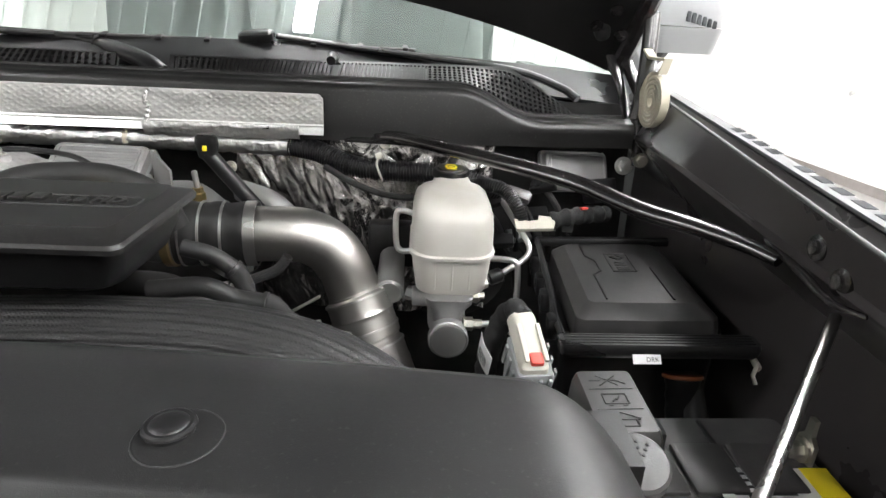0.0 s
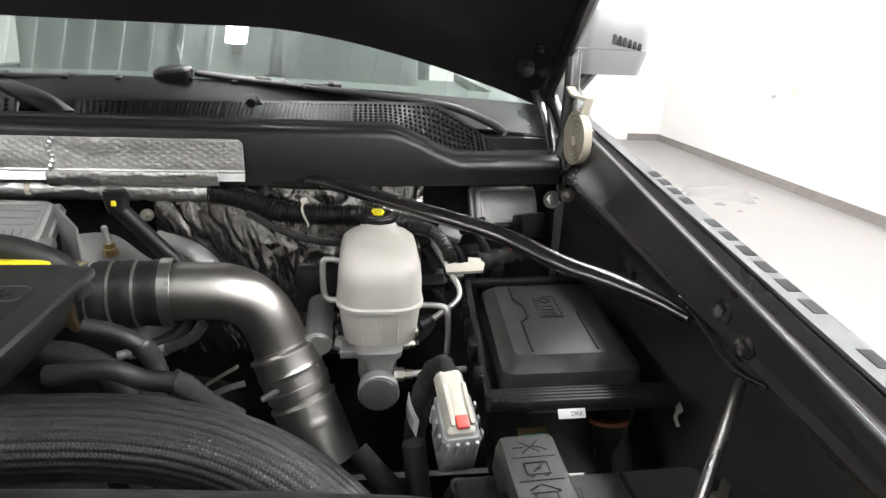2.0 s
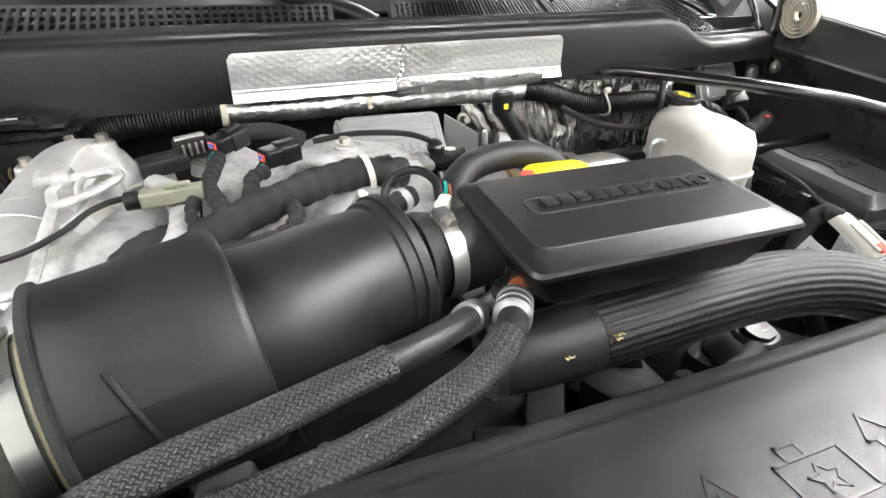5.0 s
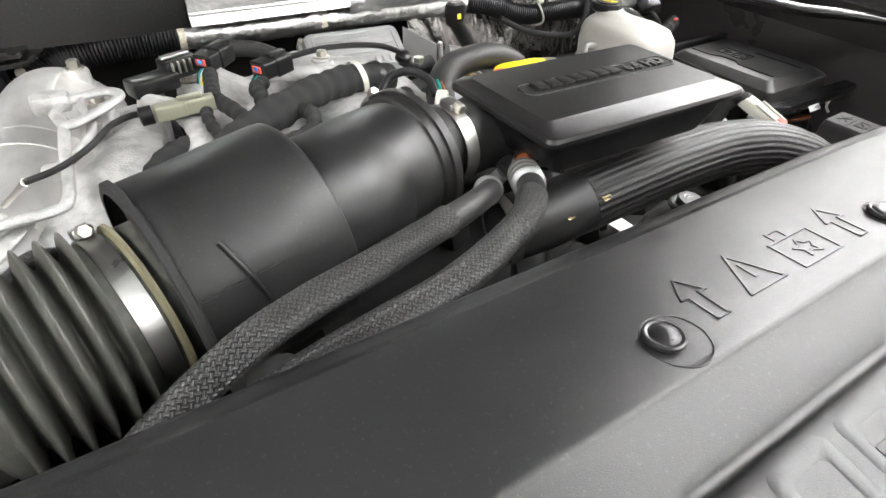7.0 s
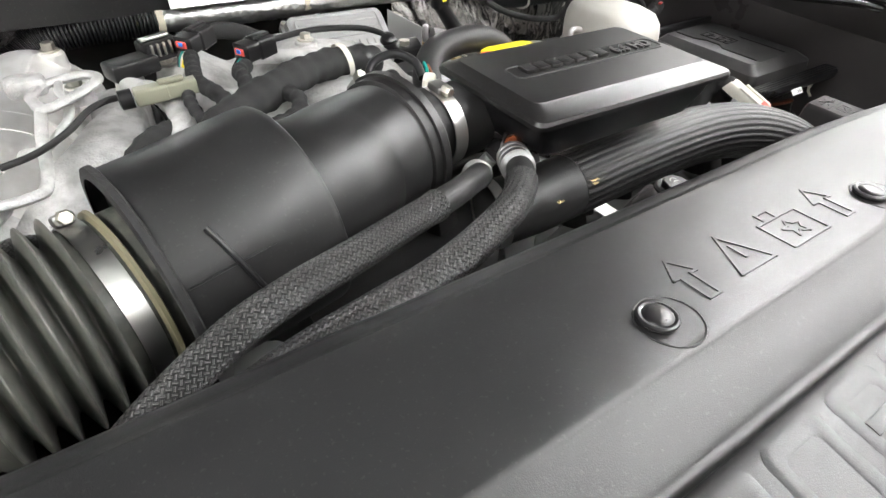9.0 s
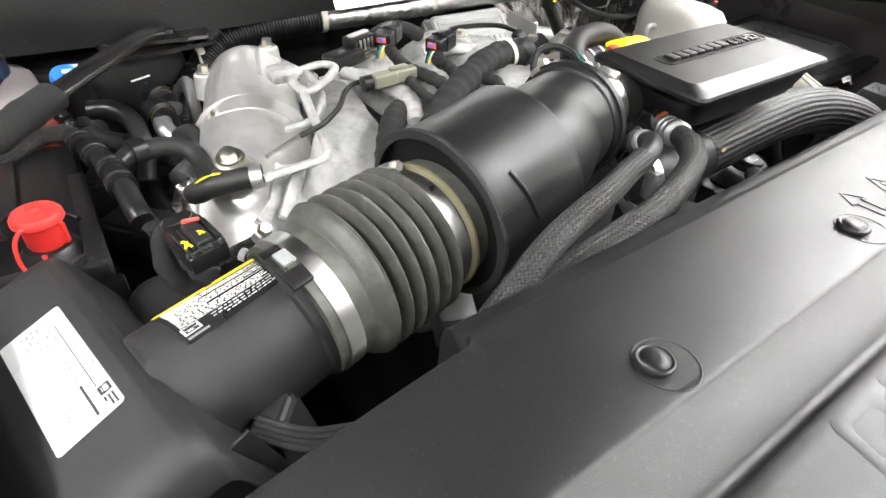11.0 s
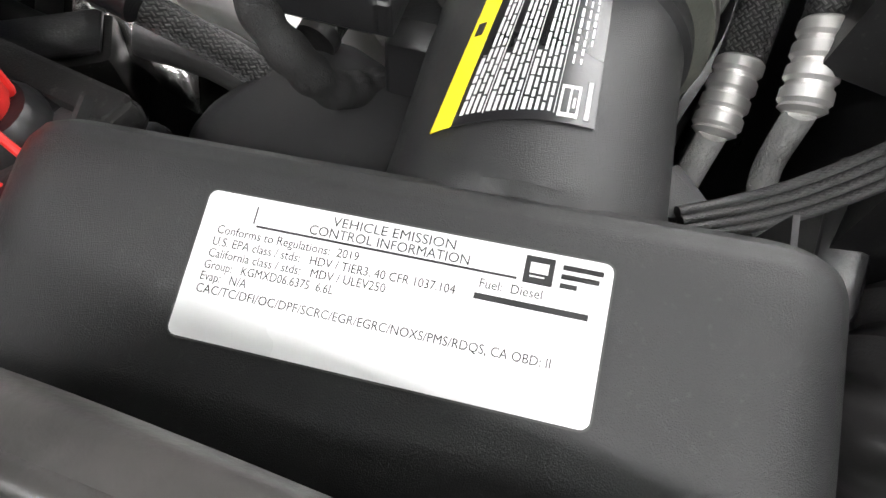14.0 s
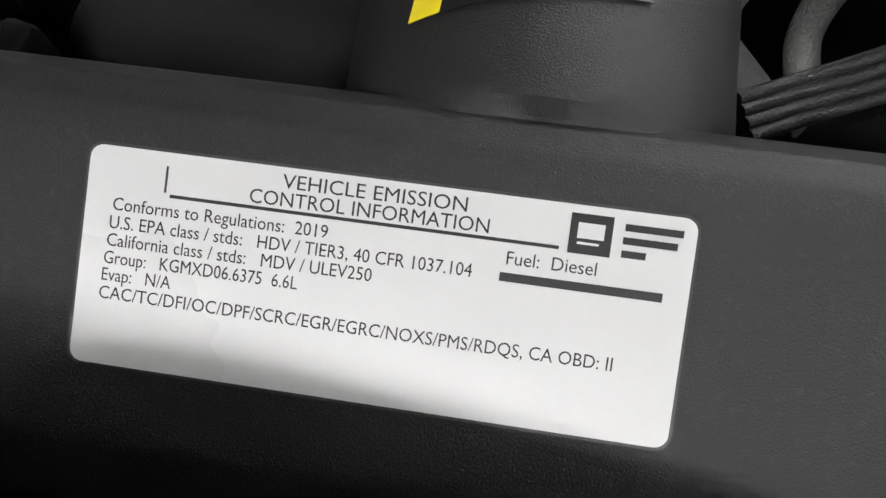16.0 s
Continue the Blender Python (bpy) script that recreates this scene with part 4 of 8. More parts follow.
def lid_fn(u, v):
    lx = -0.137 + 0.259 * u
    a = v
    pr = [(-0.085, -0.14), (-0.080, -0.055), (-0.068, -0.024), (-0.052, -0.007), (-0.035, -0.0008), (-0.02, 0.0), (0.022, 0.0), (0.029, -0.0010), (0.0345, -0.0042), (0.038, -0.010), (0.0405, -0.022), (0.045, -0.06), (0.050, -0.14)]
    n = len(pr) - 1
    i = min(n - 1, int(a * n + 1e-9))
    t = a * n - i
    y = pr[i][0] * (1 - t) + pr[i + 1][0] * t
    z = pr[i][1] * (1 - t) + pr[i + 1][1] * t
    e = min(u, 1 - u) * 0.259
    if e < 0.028:
        k = 1 - math.sqrt(max(0, 1 - (1 - e / 0.028) ** 2))
        z -= 0.028 * k
        y *= 1 - 0.12 * k
    return BX @ V(lx, y, z)


part("lid", sheet(lid_fn, 56, 66, 0.003), AIRBOXP, ab, angle=60)
for e in (0, 1):
    bm = sheet(lambda u, v: BX @ (V(-0.135 + 0.243 * e, (-0.075 + 0.128 * u), -0.028 - 0.11 * v)), 8, 4, 0.002)
    part("side", bm, AIRBOXP, ab)
part("box", loft(Matrix.Translation((-0.985, 0.49, 1.0)), [(0, 0.12, 0.20, 0.02), (0.2, 0.13, 0.215, 0.02)]), AIRBOXP, ab)
TUBE = smooth_path([(-1.005, 0.4520, 1.2530), (-0.985, 0.4555, 1.2560), (-0.925, 0.4665, 1.2650), (-0.855, 0.4788, 1.2757), (-0.828, 0.4812, 1.2825)], 16)


def tube_at(x):
    for a, b in zip(TUBE, TUBE[1:]):
        if a.x <= x <= b.x:
            return a.lerp(b, (x - a.x) / (b.x - a.x))
    return TUBE[-1]


TR_ = 0.0503
bm = sweep([tube_at(-0.962 + 0.129 * i / 40) for i in range(41)], knots([(0, TR_ + 0.001), (0.2, TR_ + 0.0005), (0.35, TR_), (0.86, TR_), (0.87, TR_ + 0.0025), (1, TR_ + 0.0025)]), 64)
BXI = BX.inverted()
for v in bm.verts:   # the tube's root tucks under the lid
    q = BXI @ v.co
    if q.y < 0.039 and q.z > -0.006:
        v.co = BX @ V(q.x, q.y, -0.006)
part("outlet_tube", bm, AIRBOXP, ab, "smooth outlet tube")
part("foot", loft(basis((-0.905, 0.556, 1.165), (0.95, -0.32, 0.0), (0.02, 0.0, 1)), [(0, 0.110, 0.125, 0.025), (0.060, 0.106, 0.120, 0.025), (0.080, 0.098, 0.112, 0.024), (0.088, 0.086, 0.100, 0.022), (0.091, 0.07, 0.084, 0.02)], n=7), AIRBOXP, ab, "low step beside the outlet tube")
bm = bmesh.new()
top_ = [(-0.9000, 0.3900, 1.2695), (-0.8720, 0.4234, 1.2715), (-0.8800, 0.4480, 1.2650), (-0.9150, 0.4350, 1.2650)]
low_ = [(-0.8980, 0.3840, 1.1700), (-0.8480, 0.4110, 1.1750), (-0.8700, 0.4480, 1.1800), (-0.9150, 0.4350, 1.1800)]
tv, lv = [bm.verts.new(q) for q in top_], [bm.verts.new(q) for q in low_]
bm.faces.new(tv)
bm.faces.new(lv[::-1])
for k in range(4):
    bm.faces.new((tv[k], lv[k], lv[(k + 1) % 4], tv[(k + 1) % 4]))
bmesh.ops.bevel(bm, geom=list(bm.edges), offset=0.006, segments=3, affect="EDGES")
part("gusset", bm, AIRBOXP, ab, "upright wing beside the outlet tube")

# the white emission label, on the lid
LW, LH = 0.1118, 0.0411
lab = part("emission_label", loft(BX @ Matrix.Translation((0, 0, 0.0002)), [(0, LW + 0.0012, LH + 0.0012, 0.003), (0.0002, LW + 0.0012, LH + 0.0012, 0.003)]), DUSTYP, ab, "clear laminated label edge", smooth=False)
part("label_face", loft(BX @ Matrix.Translation((0, 0, 0.0004)), [(0, LW, LH, 0.0025), (0.00015, LW, LH, 0.0025)]), PAPER, lab, "white printed emission label", smooth=False)


def on_label(x, y):
    return BX @ Matrix.Translation((x - LW / 2, LH / 2 - y, 0.00062))


def put(text, x, y, size, width):
    lettering("writing", text, on_label(x, y), size, INK, lab, 0.00002, width)


S = LW / 1042.0   # one unit of the label's own layout
put("VEHICLE EMISSION", 345 * S, 36 * S, 35.5 * S, 318 * S)
put("CONTROL INFORMATION", 289 * S, 67 * S, 35.5 * S, 413 * S)
put("Conforms to Regulations:  2019", 49 * S, 111 * S, 32.5 * S, 383 * S)
put("U.S. EPA class / stds:   HDV / TIER3, 40 CFR 1037.104", 46 * S, 143 * S, 32.5 * S, 637 * S)
put("California class / stds:   MDV / ULEV250", 45 * S, 174 * S, 32.5 * S, 471 * S)
put("Group:   KGMXD06.6375  6.6L", 43 * S, 205 * S, 32.5 * S, 347 * S)
put("Evap:   N/A", 42 * S, 235 * S, 32.5 * S, 125 * S)
put("CAC/TC/DFI/OC/DPF/SCRC/EGR/EGRC/NOXS/PMS/RDQS, CA OBD: II", 41 * S, 267 * S, 32.5 * S, 893 * S)
put("Fuel:  Diesel", 737 * S, 114 * S, 32.5 * S, 149 * S)


def bar(x, y, w, h, material=INK, parent=lab, name="print_bar", lift=0.0):
    return part(name, poly_prism(on_label(x, y) @ Matrix.Translation((0, 0, lift)), [(0, 0), (w, 0), (w, h), (0, h)], 0.00003), material, parent, smooth=False)


bar(150 * S, 78 * S, 672 * S, 6 * S)
bar(836 * S, 81 * S, 70 * S, 67 * S, name="maker_mark")
bar(849 * S, 55 * S, 44 * S, 26 * S, PAPER, lift=0.00008)
bar(850 * S, 65 * S, 36 * S, 4 * S, PAPER, lift=0.00008)
for x, y, wv in ((925, 34, 95), (924, 56, 89), (924, 78, 40)):
    bar(x * S, y * S, wv * S, 12 * S)
bar(731 * S, 143 * S, 269 * S, 15 * S)
bar(139 * S, 70 * S, 4 * S, 46 * S)

# black and yellow warning label wrapped on the tube
def on_tube(x, ang, lift):
    c, c2 = tube_at(x), tube_at(x + 0.01)
    t = (c2 - c).normalized()
    s = t.cross(V(0, 0, 1)).normalized()
    n = s.cross(t)
    return c + (s * math.sin(ang) + n * math.cos(ang)) * (TR_ + lift)


WL0, WL1 = -0.9232, -0.8500


def tube_patch(x0, x1, v0, v1, lift, material, name, parent, n=6, th=0.0003, bm=None, link=True):
    """A patch of the warning label: x along the tube, v across the label from its yellow edge."""
    def fn(u, v):
        x = x0 + (x1 - x0) * u
        vv = v0 + (v1 - v0) * v
        k = (x - WL0) / (WL1 - WL0)
        x += 0.0060 * vv * (1 - 0.3 * k)   # the label sits a little askew
        left, right = -0.68 + 0.21 * k, 0.30 - 0.02 * k
        return on_tube(x, left + (right - left) * vv, lift)
    bm = sheet(fn, 4, n, th, bm)
    return part(name, bm, material, parent) if link else bm


wl = tube_patch(WL0, WL1, 0.14, 1.0, 0.0006, LABELBLK, "warning_label", ab, 16)
wl["label"] = "black warning label with yellow band and white print"
tube_patch(WL0, WL1, 0.0, 0.15, 0.0008, YELLOW, "yellow_band", wl)
tube_patch(WL0 + 0.036, WL0 + 0.041, 0.04, 0.10, 0.0011, LABELBLK, "warning_mark", wl, 2)
random.seed(3)
LINES = [0.185, 0.225, 0.262, 0.299, 0.352, 0.392, 0.429, 0.466, 0.503, 0.556, 0.596, 0.633, 0.670, 0.707]
for i, v in enumerate(LINES):
    bold = i in (0, 4, 9)
    bm, x = bmesh.new(), WL0 + 0.0035
    end = WL1 - 0.003 - (random.uniform(0, 0.02) if i in (3, 8, 13) else random.uniform(0, 0.003))
    if bold:
        end = WL0 + 0.026
    while x < end:
        ln = random.uniform(0.0022, 0.0072)
        tube_patch(x, min(end, x + ln), v, v + (0.024 if bold else 0.019), 0.0009, None, "", None, 1, 0.0002, bm, False)
        x += ln + random.uniform(0.0007, 0.0011)
    part("print_line", bm, WHITEINK, wl)
for v in (0.333, 0.537, 0.745):
    tube_patch(WL0 + 0.003, WL1 - 0.003, v, v + 0.004, 0.0009, WHITEINK, "rule_line", wl, 1)
for i, v in enumerate((0.79, 0.84, 0.89)):
    bm, x = bmesh.new(), WL0 + 0.022 + 0.008 * (i == 2)
    while x < WL1 - 0.003:
        ln = random.uniform(0.0015, 0.004)
        tube_patch(x, x + ln, v + random.uniform(-0.006, 0.006), v + 0.014, 0.0009, None, "", None, 1, 0.0002, bm, False)
        x += ln + random.uniform(0.0008, 0.0018)
    part("print_line", bm, WHITEINK, wl)
tube_patch(WL0 + 0.002, WL0 + 0.0135, 0.765, 0.885, 0.0009, WHITEINK, "book_symbol", wl, 3)
tube_patch(WL0 + 0.0035, WL0 + 0.0120, 0.780, 0.818, 0.0012, LABELBLK, "book_page", wl, 2)
tube_patch(WL0 + 0.0035, WL0 + 0.0120, 0.832, 0.870, 0.0012, LABELBLK, "book_page", wl, 2)
tube_patch(WL0 + 0.0050, WL0 + 0.0085, 0.844, 0.858, 0.0015, WHITEINK, "book_letter", wl, 1)
tube_patch(WL0 + 0.002, WL0 + 0.016, 0.925, 0.955, 0.0009, CASTD, "print_bar", wl, 2)

# bellows and clamps
bel = thing("intake_bellows", (-0.775, 0.49, 1.23), "dusty ribbed rubber intake bellows with two steel clamps", "bellows")
SX0, SX1 = -0.848, -0.700


def bel_r(u, s):
    x = SX0 + (SX1 - SX0) * u
    if x < -0.818:
        return 0.0545
    if x > -0.742:
        return 0.0548
    if x < -0.806:
        k = (x + 0.818) / 0.012
        return 0.0545 + 0.0095 * math.sin(k * math.pi / 2) ** 0.8
    k = (x + 0.806) / 0.064
    ridge = 0.5 + 0.5 * math.cos(2 * math.pi * k * 5)
    return 0.0485 + 0.0168 * ridge


part("rubber", sweep(along(SX0, SX1, 190), bel_r, 64), BELLOW, bel)
t1 = axis_at(-0.83) - axis_at(-0.84)
worm_clamp(bel, axis_at(-0.836), t1, 0.0547, 0.013, angle_up(t1, (-0.1, 0.75, 0.8)))
t2 = axis_at(-0.70) - axis_at(-0.71)
worm_clamp(bel, axis_at(-0.729), t2, 0.055, 0.013, angle_up(t2, (0, 0.5, 1.0)))
part("bead", turned(axis_at(-0.7205), t2, [(0, 0.0545), (0.0015, 0.0590), (0.004, 0.0595), (0.0055, 0.0545)], 48, cap=False), TANRING, bel, "tan bead ring")
TD = t1.normalized()
TQ = TD.to_track_quat("Z", "Y")


def cuff_tab(name, turn, w, ln, x, material, h=0.0035):
    """A small tab lying on the tube's end at an angle turn from the top, towards the front."""
    a = angle_up(TD, (0, 0, 1))
    d = min((TQ @ V(math.cos(a + k * turn), math.sin(a + k * turn), 0) for k in (-1, 1)), key=lambda q: q.y * (1 if turn > 0 else -1))
    part(name, block(basis(axis_at(x) + d * 0.0535, TD, d), ln, w, h, 0.0008), material, bel)


cuff_tab("locating_tab", 0.10, 0.014, 0.010, -0.846, GREYPL, 0.0028)
cuff_tab("locating_tab", 0.42, 0.014, 0.016, -0.849, BLACK)
cuff_tab("locating_tab", -0.12, 0.006, 0.014, -0.849, BLACK)

# resonator shroud, elbow and neck
sh = thing("intake_resonator", (-0.6, 0.53, 1.23), "matt black cylindrical intake resonator with flared rim", "resonator")


def sh_axis(x):
    return axis_at(x) + V(0, 0.004, 0.010)


RIM, STEP = V(-0.7046, 0.5024, 1.2992), V(-0.6023, 0.5200, 1.3086)
DD = (STEP - RIM).normalized()
DL = (STEP - RIM).length
part("drum", turned(RIM, DD, [(0, 0.0738), (0.003, 0.0742), (0.03, 0.0746), (DL * 0.6, 0.0762), (DL - 0.006, 0.0772), (DL - 0.002, 0.0768), (DL, 0.0750), (DL + 0.001, 0.0715), (DL + 0.0015, 0.055)], 80, cap=False), SATIN, sh, angle=40)
part("rim_gasket", turned(RIM - DD * 0.004, DD, [(0, 0.0700), (0, 0.0745), (0.001, 0.0770), (0.005, 0.0772), (0.0065, 0.0742)], 260, shape=lambda a: 1 + 0.006 * noise.noise(V(math.cos(a) * 40, math.sin(a) * 40, 1)), cap=False), TAPE, sh, "crumbly black foam edge")
part("inner_wall", turned(RIM - DD * 0.002, DD, [(0, 0.0722), (0.008, 0.071), (0.010, 0.060), (0.011, 0.040)], 64, cap=False), BLACK2, sh)
EL = smooth_path([STEP, STEP + DD * 0.03, V(-0.545, 0.541, 1.311), V(-0.515, 0.552, 1.311), V(-0.484, 0.560, 1.312)], 10)
part("elbow", sweep(EL, knots([(0, 0.0600), (0.5, 0.0575), (0.85, 0.0560), (0.93, 0.0535), (1, 0.045)]), 64), SATIN, sh)
bm = turned(axis_at(-0.497) + V(0.004, 0.002, 0.006), (0.96, 0.25, 0.03), [(-0.008, 0.056), (-0.006, 0.0600), (0.002, 0.0608), (0.0025, 0.0634), (0.0095, 0.0638), (0.0115, 0.0620), (0.0125, 0.0545)], 56, cap=False)
part("flange_ring", bm, BLACK, sh)
sq = DD.to_track_quat("Z", "Y")


def on_drum(k, want, turn):
    # a point on the drum's skin, a way k along it, turned from the side that faces want
    a = angle_up(DD, want) + turn
    return RIM + DD * k + (sq @ V(math.cos(a), math.sin(a), 0)) * 0.0752


part("seam", sweep([on_drum(0.004 + DL * 0.93 * i / 8, (0, -0.95, 0.3), -0.12) - DD * 0 + V(0, -0.0002, 0.0001) for i in range(9)], 0.0007, 6), BLACK2, sh)
part("slot_rib", sweep([on_drum(0.028 + 0.002 * i, (0, -0.9, 0.55), -0.22 + 0.09 * i) for i in range(8)], 0.0020, 8), BLACK2, sh)

part("neck", sweep([sh_axis(-0.492), sh_axis(-0.46), V(-0.435, 0.566, 1.313), V(-0.40, 0.57, 1.315)], 0.0355, 36), RUBBER, sh)
t3 = V(0.96, 0.12, 0.02)
worm_clamp(sh, V(-0.442, 0.565, 1.314), t3, 0.0360, 0.014, angle_up(t3, (0, -0.1, 1)))
part("neck_lip", turned(V(-0.468, 0.561, 1.313), t3, [(0, 0.036), (0.002, 0.041), (0.007, 0.041), (0.009, 0.036)], 40, cap=False), RUBBER, sh)
worm_clamp(sh, sh_axis(-0.487), (0.96, 0.25, 0.03), 0.053, 0.011, angle_up((0.96, 0.25, 0.03), (-0.2, 0.75, 0.65)))

# ---- engine cover ----
ec = thing("engine_cover", (-0.29, 0.53, 1.28), "black resonator cover with embossed name plate", "engine cover")
EM = basis((-0.291, 0.5295, 1.352), (1, -0.02, 0.003), (0, -0.02, 1))
part("lid", loft(EM, [(-0.006, 0.236, 0.136, 0.010), (-0.004, 0.249, 0.149, 0.009), (0.0, 0.250, 0.150, 0.009), (0.003, 0.246, 0.147, 0.009), (0.0075, 0.222, 0.118, 0.010, -0.001, 0.006), (0.0085, 0.219, 0.115, 0.009, -0.001, 0.006)], n=6), BLACK, ec, angle=22)
part("body", loft(EM, [(-0.047, 0.19, 0.09, 0.02), (-0.040, 0.210, 0.112, 0.02), (-0.02, 0.226, 0.126, 0.018), (-0.004, 0.232, 0.132, 0.016)], n=6), BLACK2, ec)
NM = EM @ Matrix.Translation((0.007, 0.008, 0.0083)) @ Matrix.Diagonal((1.12, 1.12, 1, 1))
plate = part("name_plate", loft(NM, [(0, 0.168, 0.021, 0.006), (0.0004, 0.168, 0.021, 0.006)]), DARK, ec, "recessed name plate")
raised_m = NM @ Matrix.Translation((-0.002, 0, 0.0004))
for i in range(7):
    part("name_block", block(raised_m @ Matrix.Translation((-0.066 + 0.0135 * i, 0, 0)), 0.0112, 0.0128, 0.0036, 0.0006), BLACK, ec)
lettering("writing", "6.6 HD", raised_m @ Matrix.Translation((0.030, -0.0062, 0.0002)), 0.0175, BLACK, ec, 0.0020, 0.048, bold=0.0008)
bm = bmesh.new()
rr = rrect(0.170, 0.023, 0.007, 5)
for (x0, y0), (x1, y1) in zip(rr, rr[1:] + rr[:1]):
    m = NM
    sweep([m @ V(x0, y0, 0.0004), m @ V(x1, y1, 0.0004)], 0.0009, 6, True, bm)
part("plate_edge", bm, BLACK, ec)

# ---- charge hose ----
ch = thing("charge_hose", (-0.2, 0.47, 1.2), "fat black ribbed charge air hose with yellow marks", "hose")
HP = smooth_path([(-0.424, 0.501, 1.248), (-0.400, 0.497, 1.250), (-0.37, 0.494, 1.252), (-0.30, 0.492, 1.258), (-0.2, 0.493, 1.260), (-0.11, 0.491, 1.257), (-0.036, 0.477, 1.247), (0.025, 0.452, 1.224), (0.075, 0.423, 1.179), (0.11, 0.395, 1.10)], 14)
k0 = next(i for i, q in enumerate(HP) if q.x > -0.335)
part("cuff", sweep(HP[:k0 + 1], 0.0318, 40), RUBBER, ch)
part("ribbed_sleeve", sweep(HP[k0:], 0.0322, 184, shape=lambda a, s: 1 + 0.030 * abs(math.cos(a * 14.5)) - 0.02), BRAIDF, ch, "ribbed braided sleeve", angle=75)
hd = (HP[3] - HP[0]).normalized()
worm_clamp(ch, HP[2], hd, 0.0323, 0.010, angle_up(hd, (0, 0.4, -0.9)))
mk = V(-0.333, 0.4655, 1.2745)
for a_, b_, c_ in ((0.0, 0.011, 0.0), (0.002, 0.009, -0.0026), (-0.046, -0.037, -0.006)):
    part("yellow_mark", sweep([mk + V(a_ + (b_ - a_) * i / 5, 0.0010 * math.sin(i * 2.3 + a_ * 900) + 0.75 * c_ - 0.0008, 0.0008 * math.cos(i * 3) + c_) for i in range(6)], lambda u, t: 0.0007 + 0.0006 * math.sin(u * 3.1), 6, flat=0.5), BRASS, ch, "smeared yellow paint mark")
# ---- driver's side of the bay ----
def hose(name, pts, r, material, label, per=8, seg=16, parent=None, category="hose", group="", shape=None, flat=1.0):
    bm = sweep(smooth_path(pts, per), r, seg, shape=shape, flat=flat)
    if parent is not None:
        return part(name, bm, material, parent, label)
    return solo(name, bm, material, label, category, group)


def corrugated(name, pts, r, label, pitch=0.0042, seg=20, material=None):
    path = smooth_path(pts, 6)
    length = sum((b - a).length for a, b in zip(path, path[1:]))
    n = int(length / pitch * 6)
    # even spacing along the path
    acc, out, step, nxt = 0.0, [], length / n, 0.0
    for a, b in zip(path, path[1:]):
        d = (b - a).length
        while nxt <= acc + d + 1e-9 and len(out) <= n:
            out.append(a.lerp(b, (nxt - acc) / d))
            nxt += step
        acc += d
    return solo(name, sweep(out, lambda u, s: r * (1 + 0.10 * (1 if math.sin(2 * math.pi * s / pitch) > -0.2 else -1)), seg), material or BLACK2, label, "conduit", "corrugated conduits", angle=20)


# foil heat shield on the cowl
fs = thing("heat_shield", (-0.337, 0.94, 1.35), "embossed aluminium foil heat shield on the cowl", "heat shield")


def fs_fn(x, v):
    z = 1.349 + 0.0585 * v
    wob = 0.0008 * noise.noise(V(x * 40, z * 40, 8))
    p1, p2 = ((x + wob) / 0.0145 + z / 0.0090) % 1.0, ((x + wob) / 0.0145 - z / 0.0090) % 1.0
    near = min(min(p1, 1 - p1), min(p2, 1 - p2))
    e = 0.00032 * max(0, 1 - near / 0.25) * min(1, max(0, (v - 0.22) / 0.1)) * (1 if v < 0.97 else 0)
    y = 0.9405 - e - 0.006 * max(0, 0.2 - v) / 0.2 + 0.0012 * noise.noise(V(x * 25, z * 30, 1)) - 0.0016 * max(0, 1 - abs(v - 0.21) / 0.03)
    return V(x, y - 0.0035, z + 0.003 * (x + 0.337))


def fs_sheet(u, v):
    x = -0.572 + 0.470 * u
    d = min(u * 0.47, (1 - u) * 0.47)
    vv = v
    if v > 0.5 and d < 0.008:
        vv = 0.5 + (v - 0.5) * (1 - 0.25 * (1 - d / 0.008) ** 2)
    return fs_fn(x, vv)


part("plate", sheet(fs_sheet, 400, 60, 0.0015), FOIL, fs, "diamond-embossed aluminium plate", angle=60)
part("patch", sheet(lambda u, v: V(-0.362 + 0.225 * u, 0.932 - 0.006 * math.sin(v * 2) + 0.0015 * noise.noise(V(u * 9, v * 3, 5)), 1.340 + 0.021 * v + 0.002 * noise.noise(V(u * 14, v * 2, 9)) + 0.002 * u), 50, 10, 0.0012), FOILW, fs, "torn foil patch")
part("wrinkle", sweep(smooth_path([(-0.36, 0.934, 1.360), (-0.352, 0.933, 1.378), (-0.357, 0.934, 1.392), (-0.349, 0.935, 1.406)], 5), lambda u, s: 0.0028 + 0.0012 * math.sin(s * 900), 7), FOIL, fs)
part("slot", block(basis((-0.187, 0.9285, 1.3585), (1, 0, 0.05), (0, -1, 0)), 0.016, 0.005, 0.003, 0.001), DARK, fs)

fwp = thing("wrapped_pipe", (-0.37, 0.955, 1.32), "pipe wrapped in crumpled silver foil", "pipe")
part("foil_wrap", sweep(smooth_path([(-0.588, 0.957, 1.3315), (-0.45, 0.956, 1.330), (-0.30, 0.955, 1.331), (-0.155, 0.953, 1.329)], 60), lambda u, s: 0.0165 + 0.0006 * math.sin(s * 310) * math.sin(s * 97), 22, shape=lambda a, s: 1 + 0.06 * noise.noise(V(math.cos(a) * 2, math.sin(a) * 2, s * 70)) + 0.05 * noise.noise(V(math.cos(a) * 5, math.sin(a) * 5, s * 160))), FOILW, fwp)
for x in (-0.588, -0.40, -0.16):
    part("band", sweep([(x, 0.957, 1.331), (x + 0.008, 0.957, 1.331)], 0.0178, 20), BEIGE, fwp)

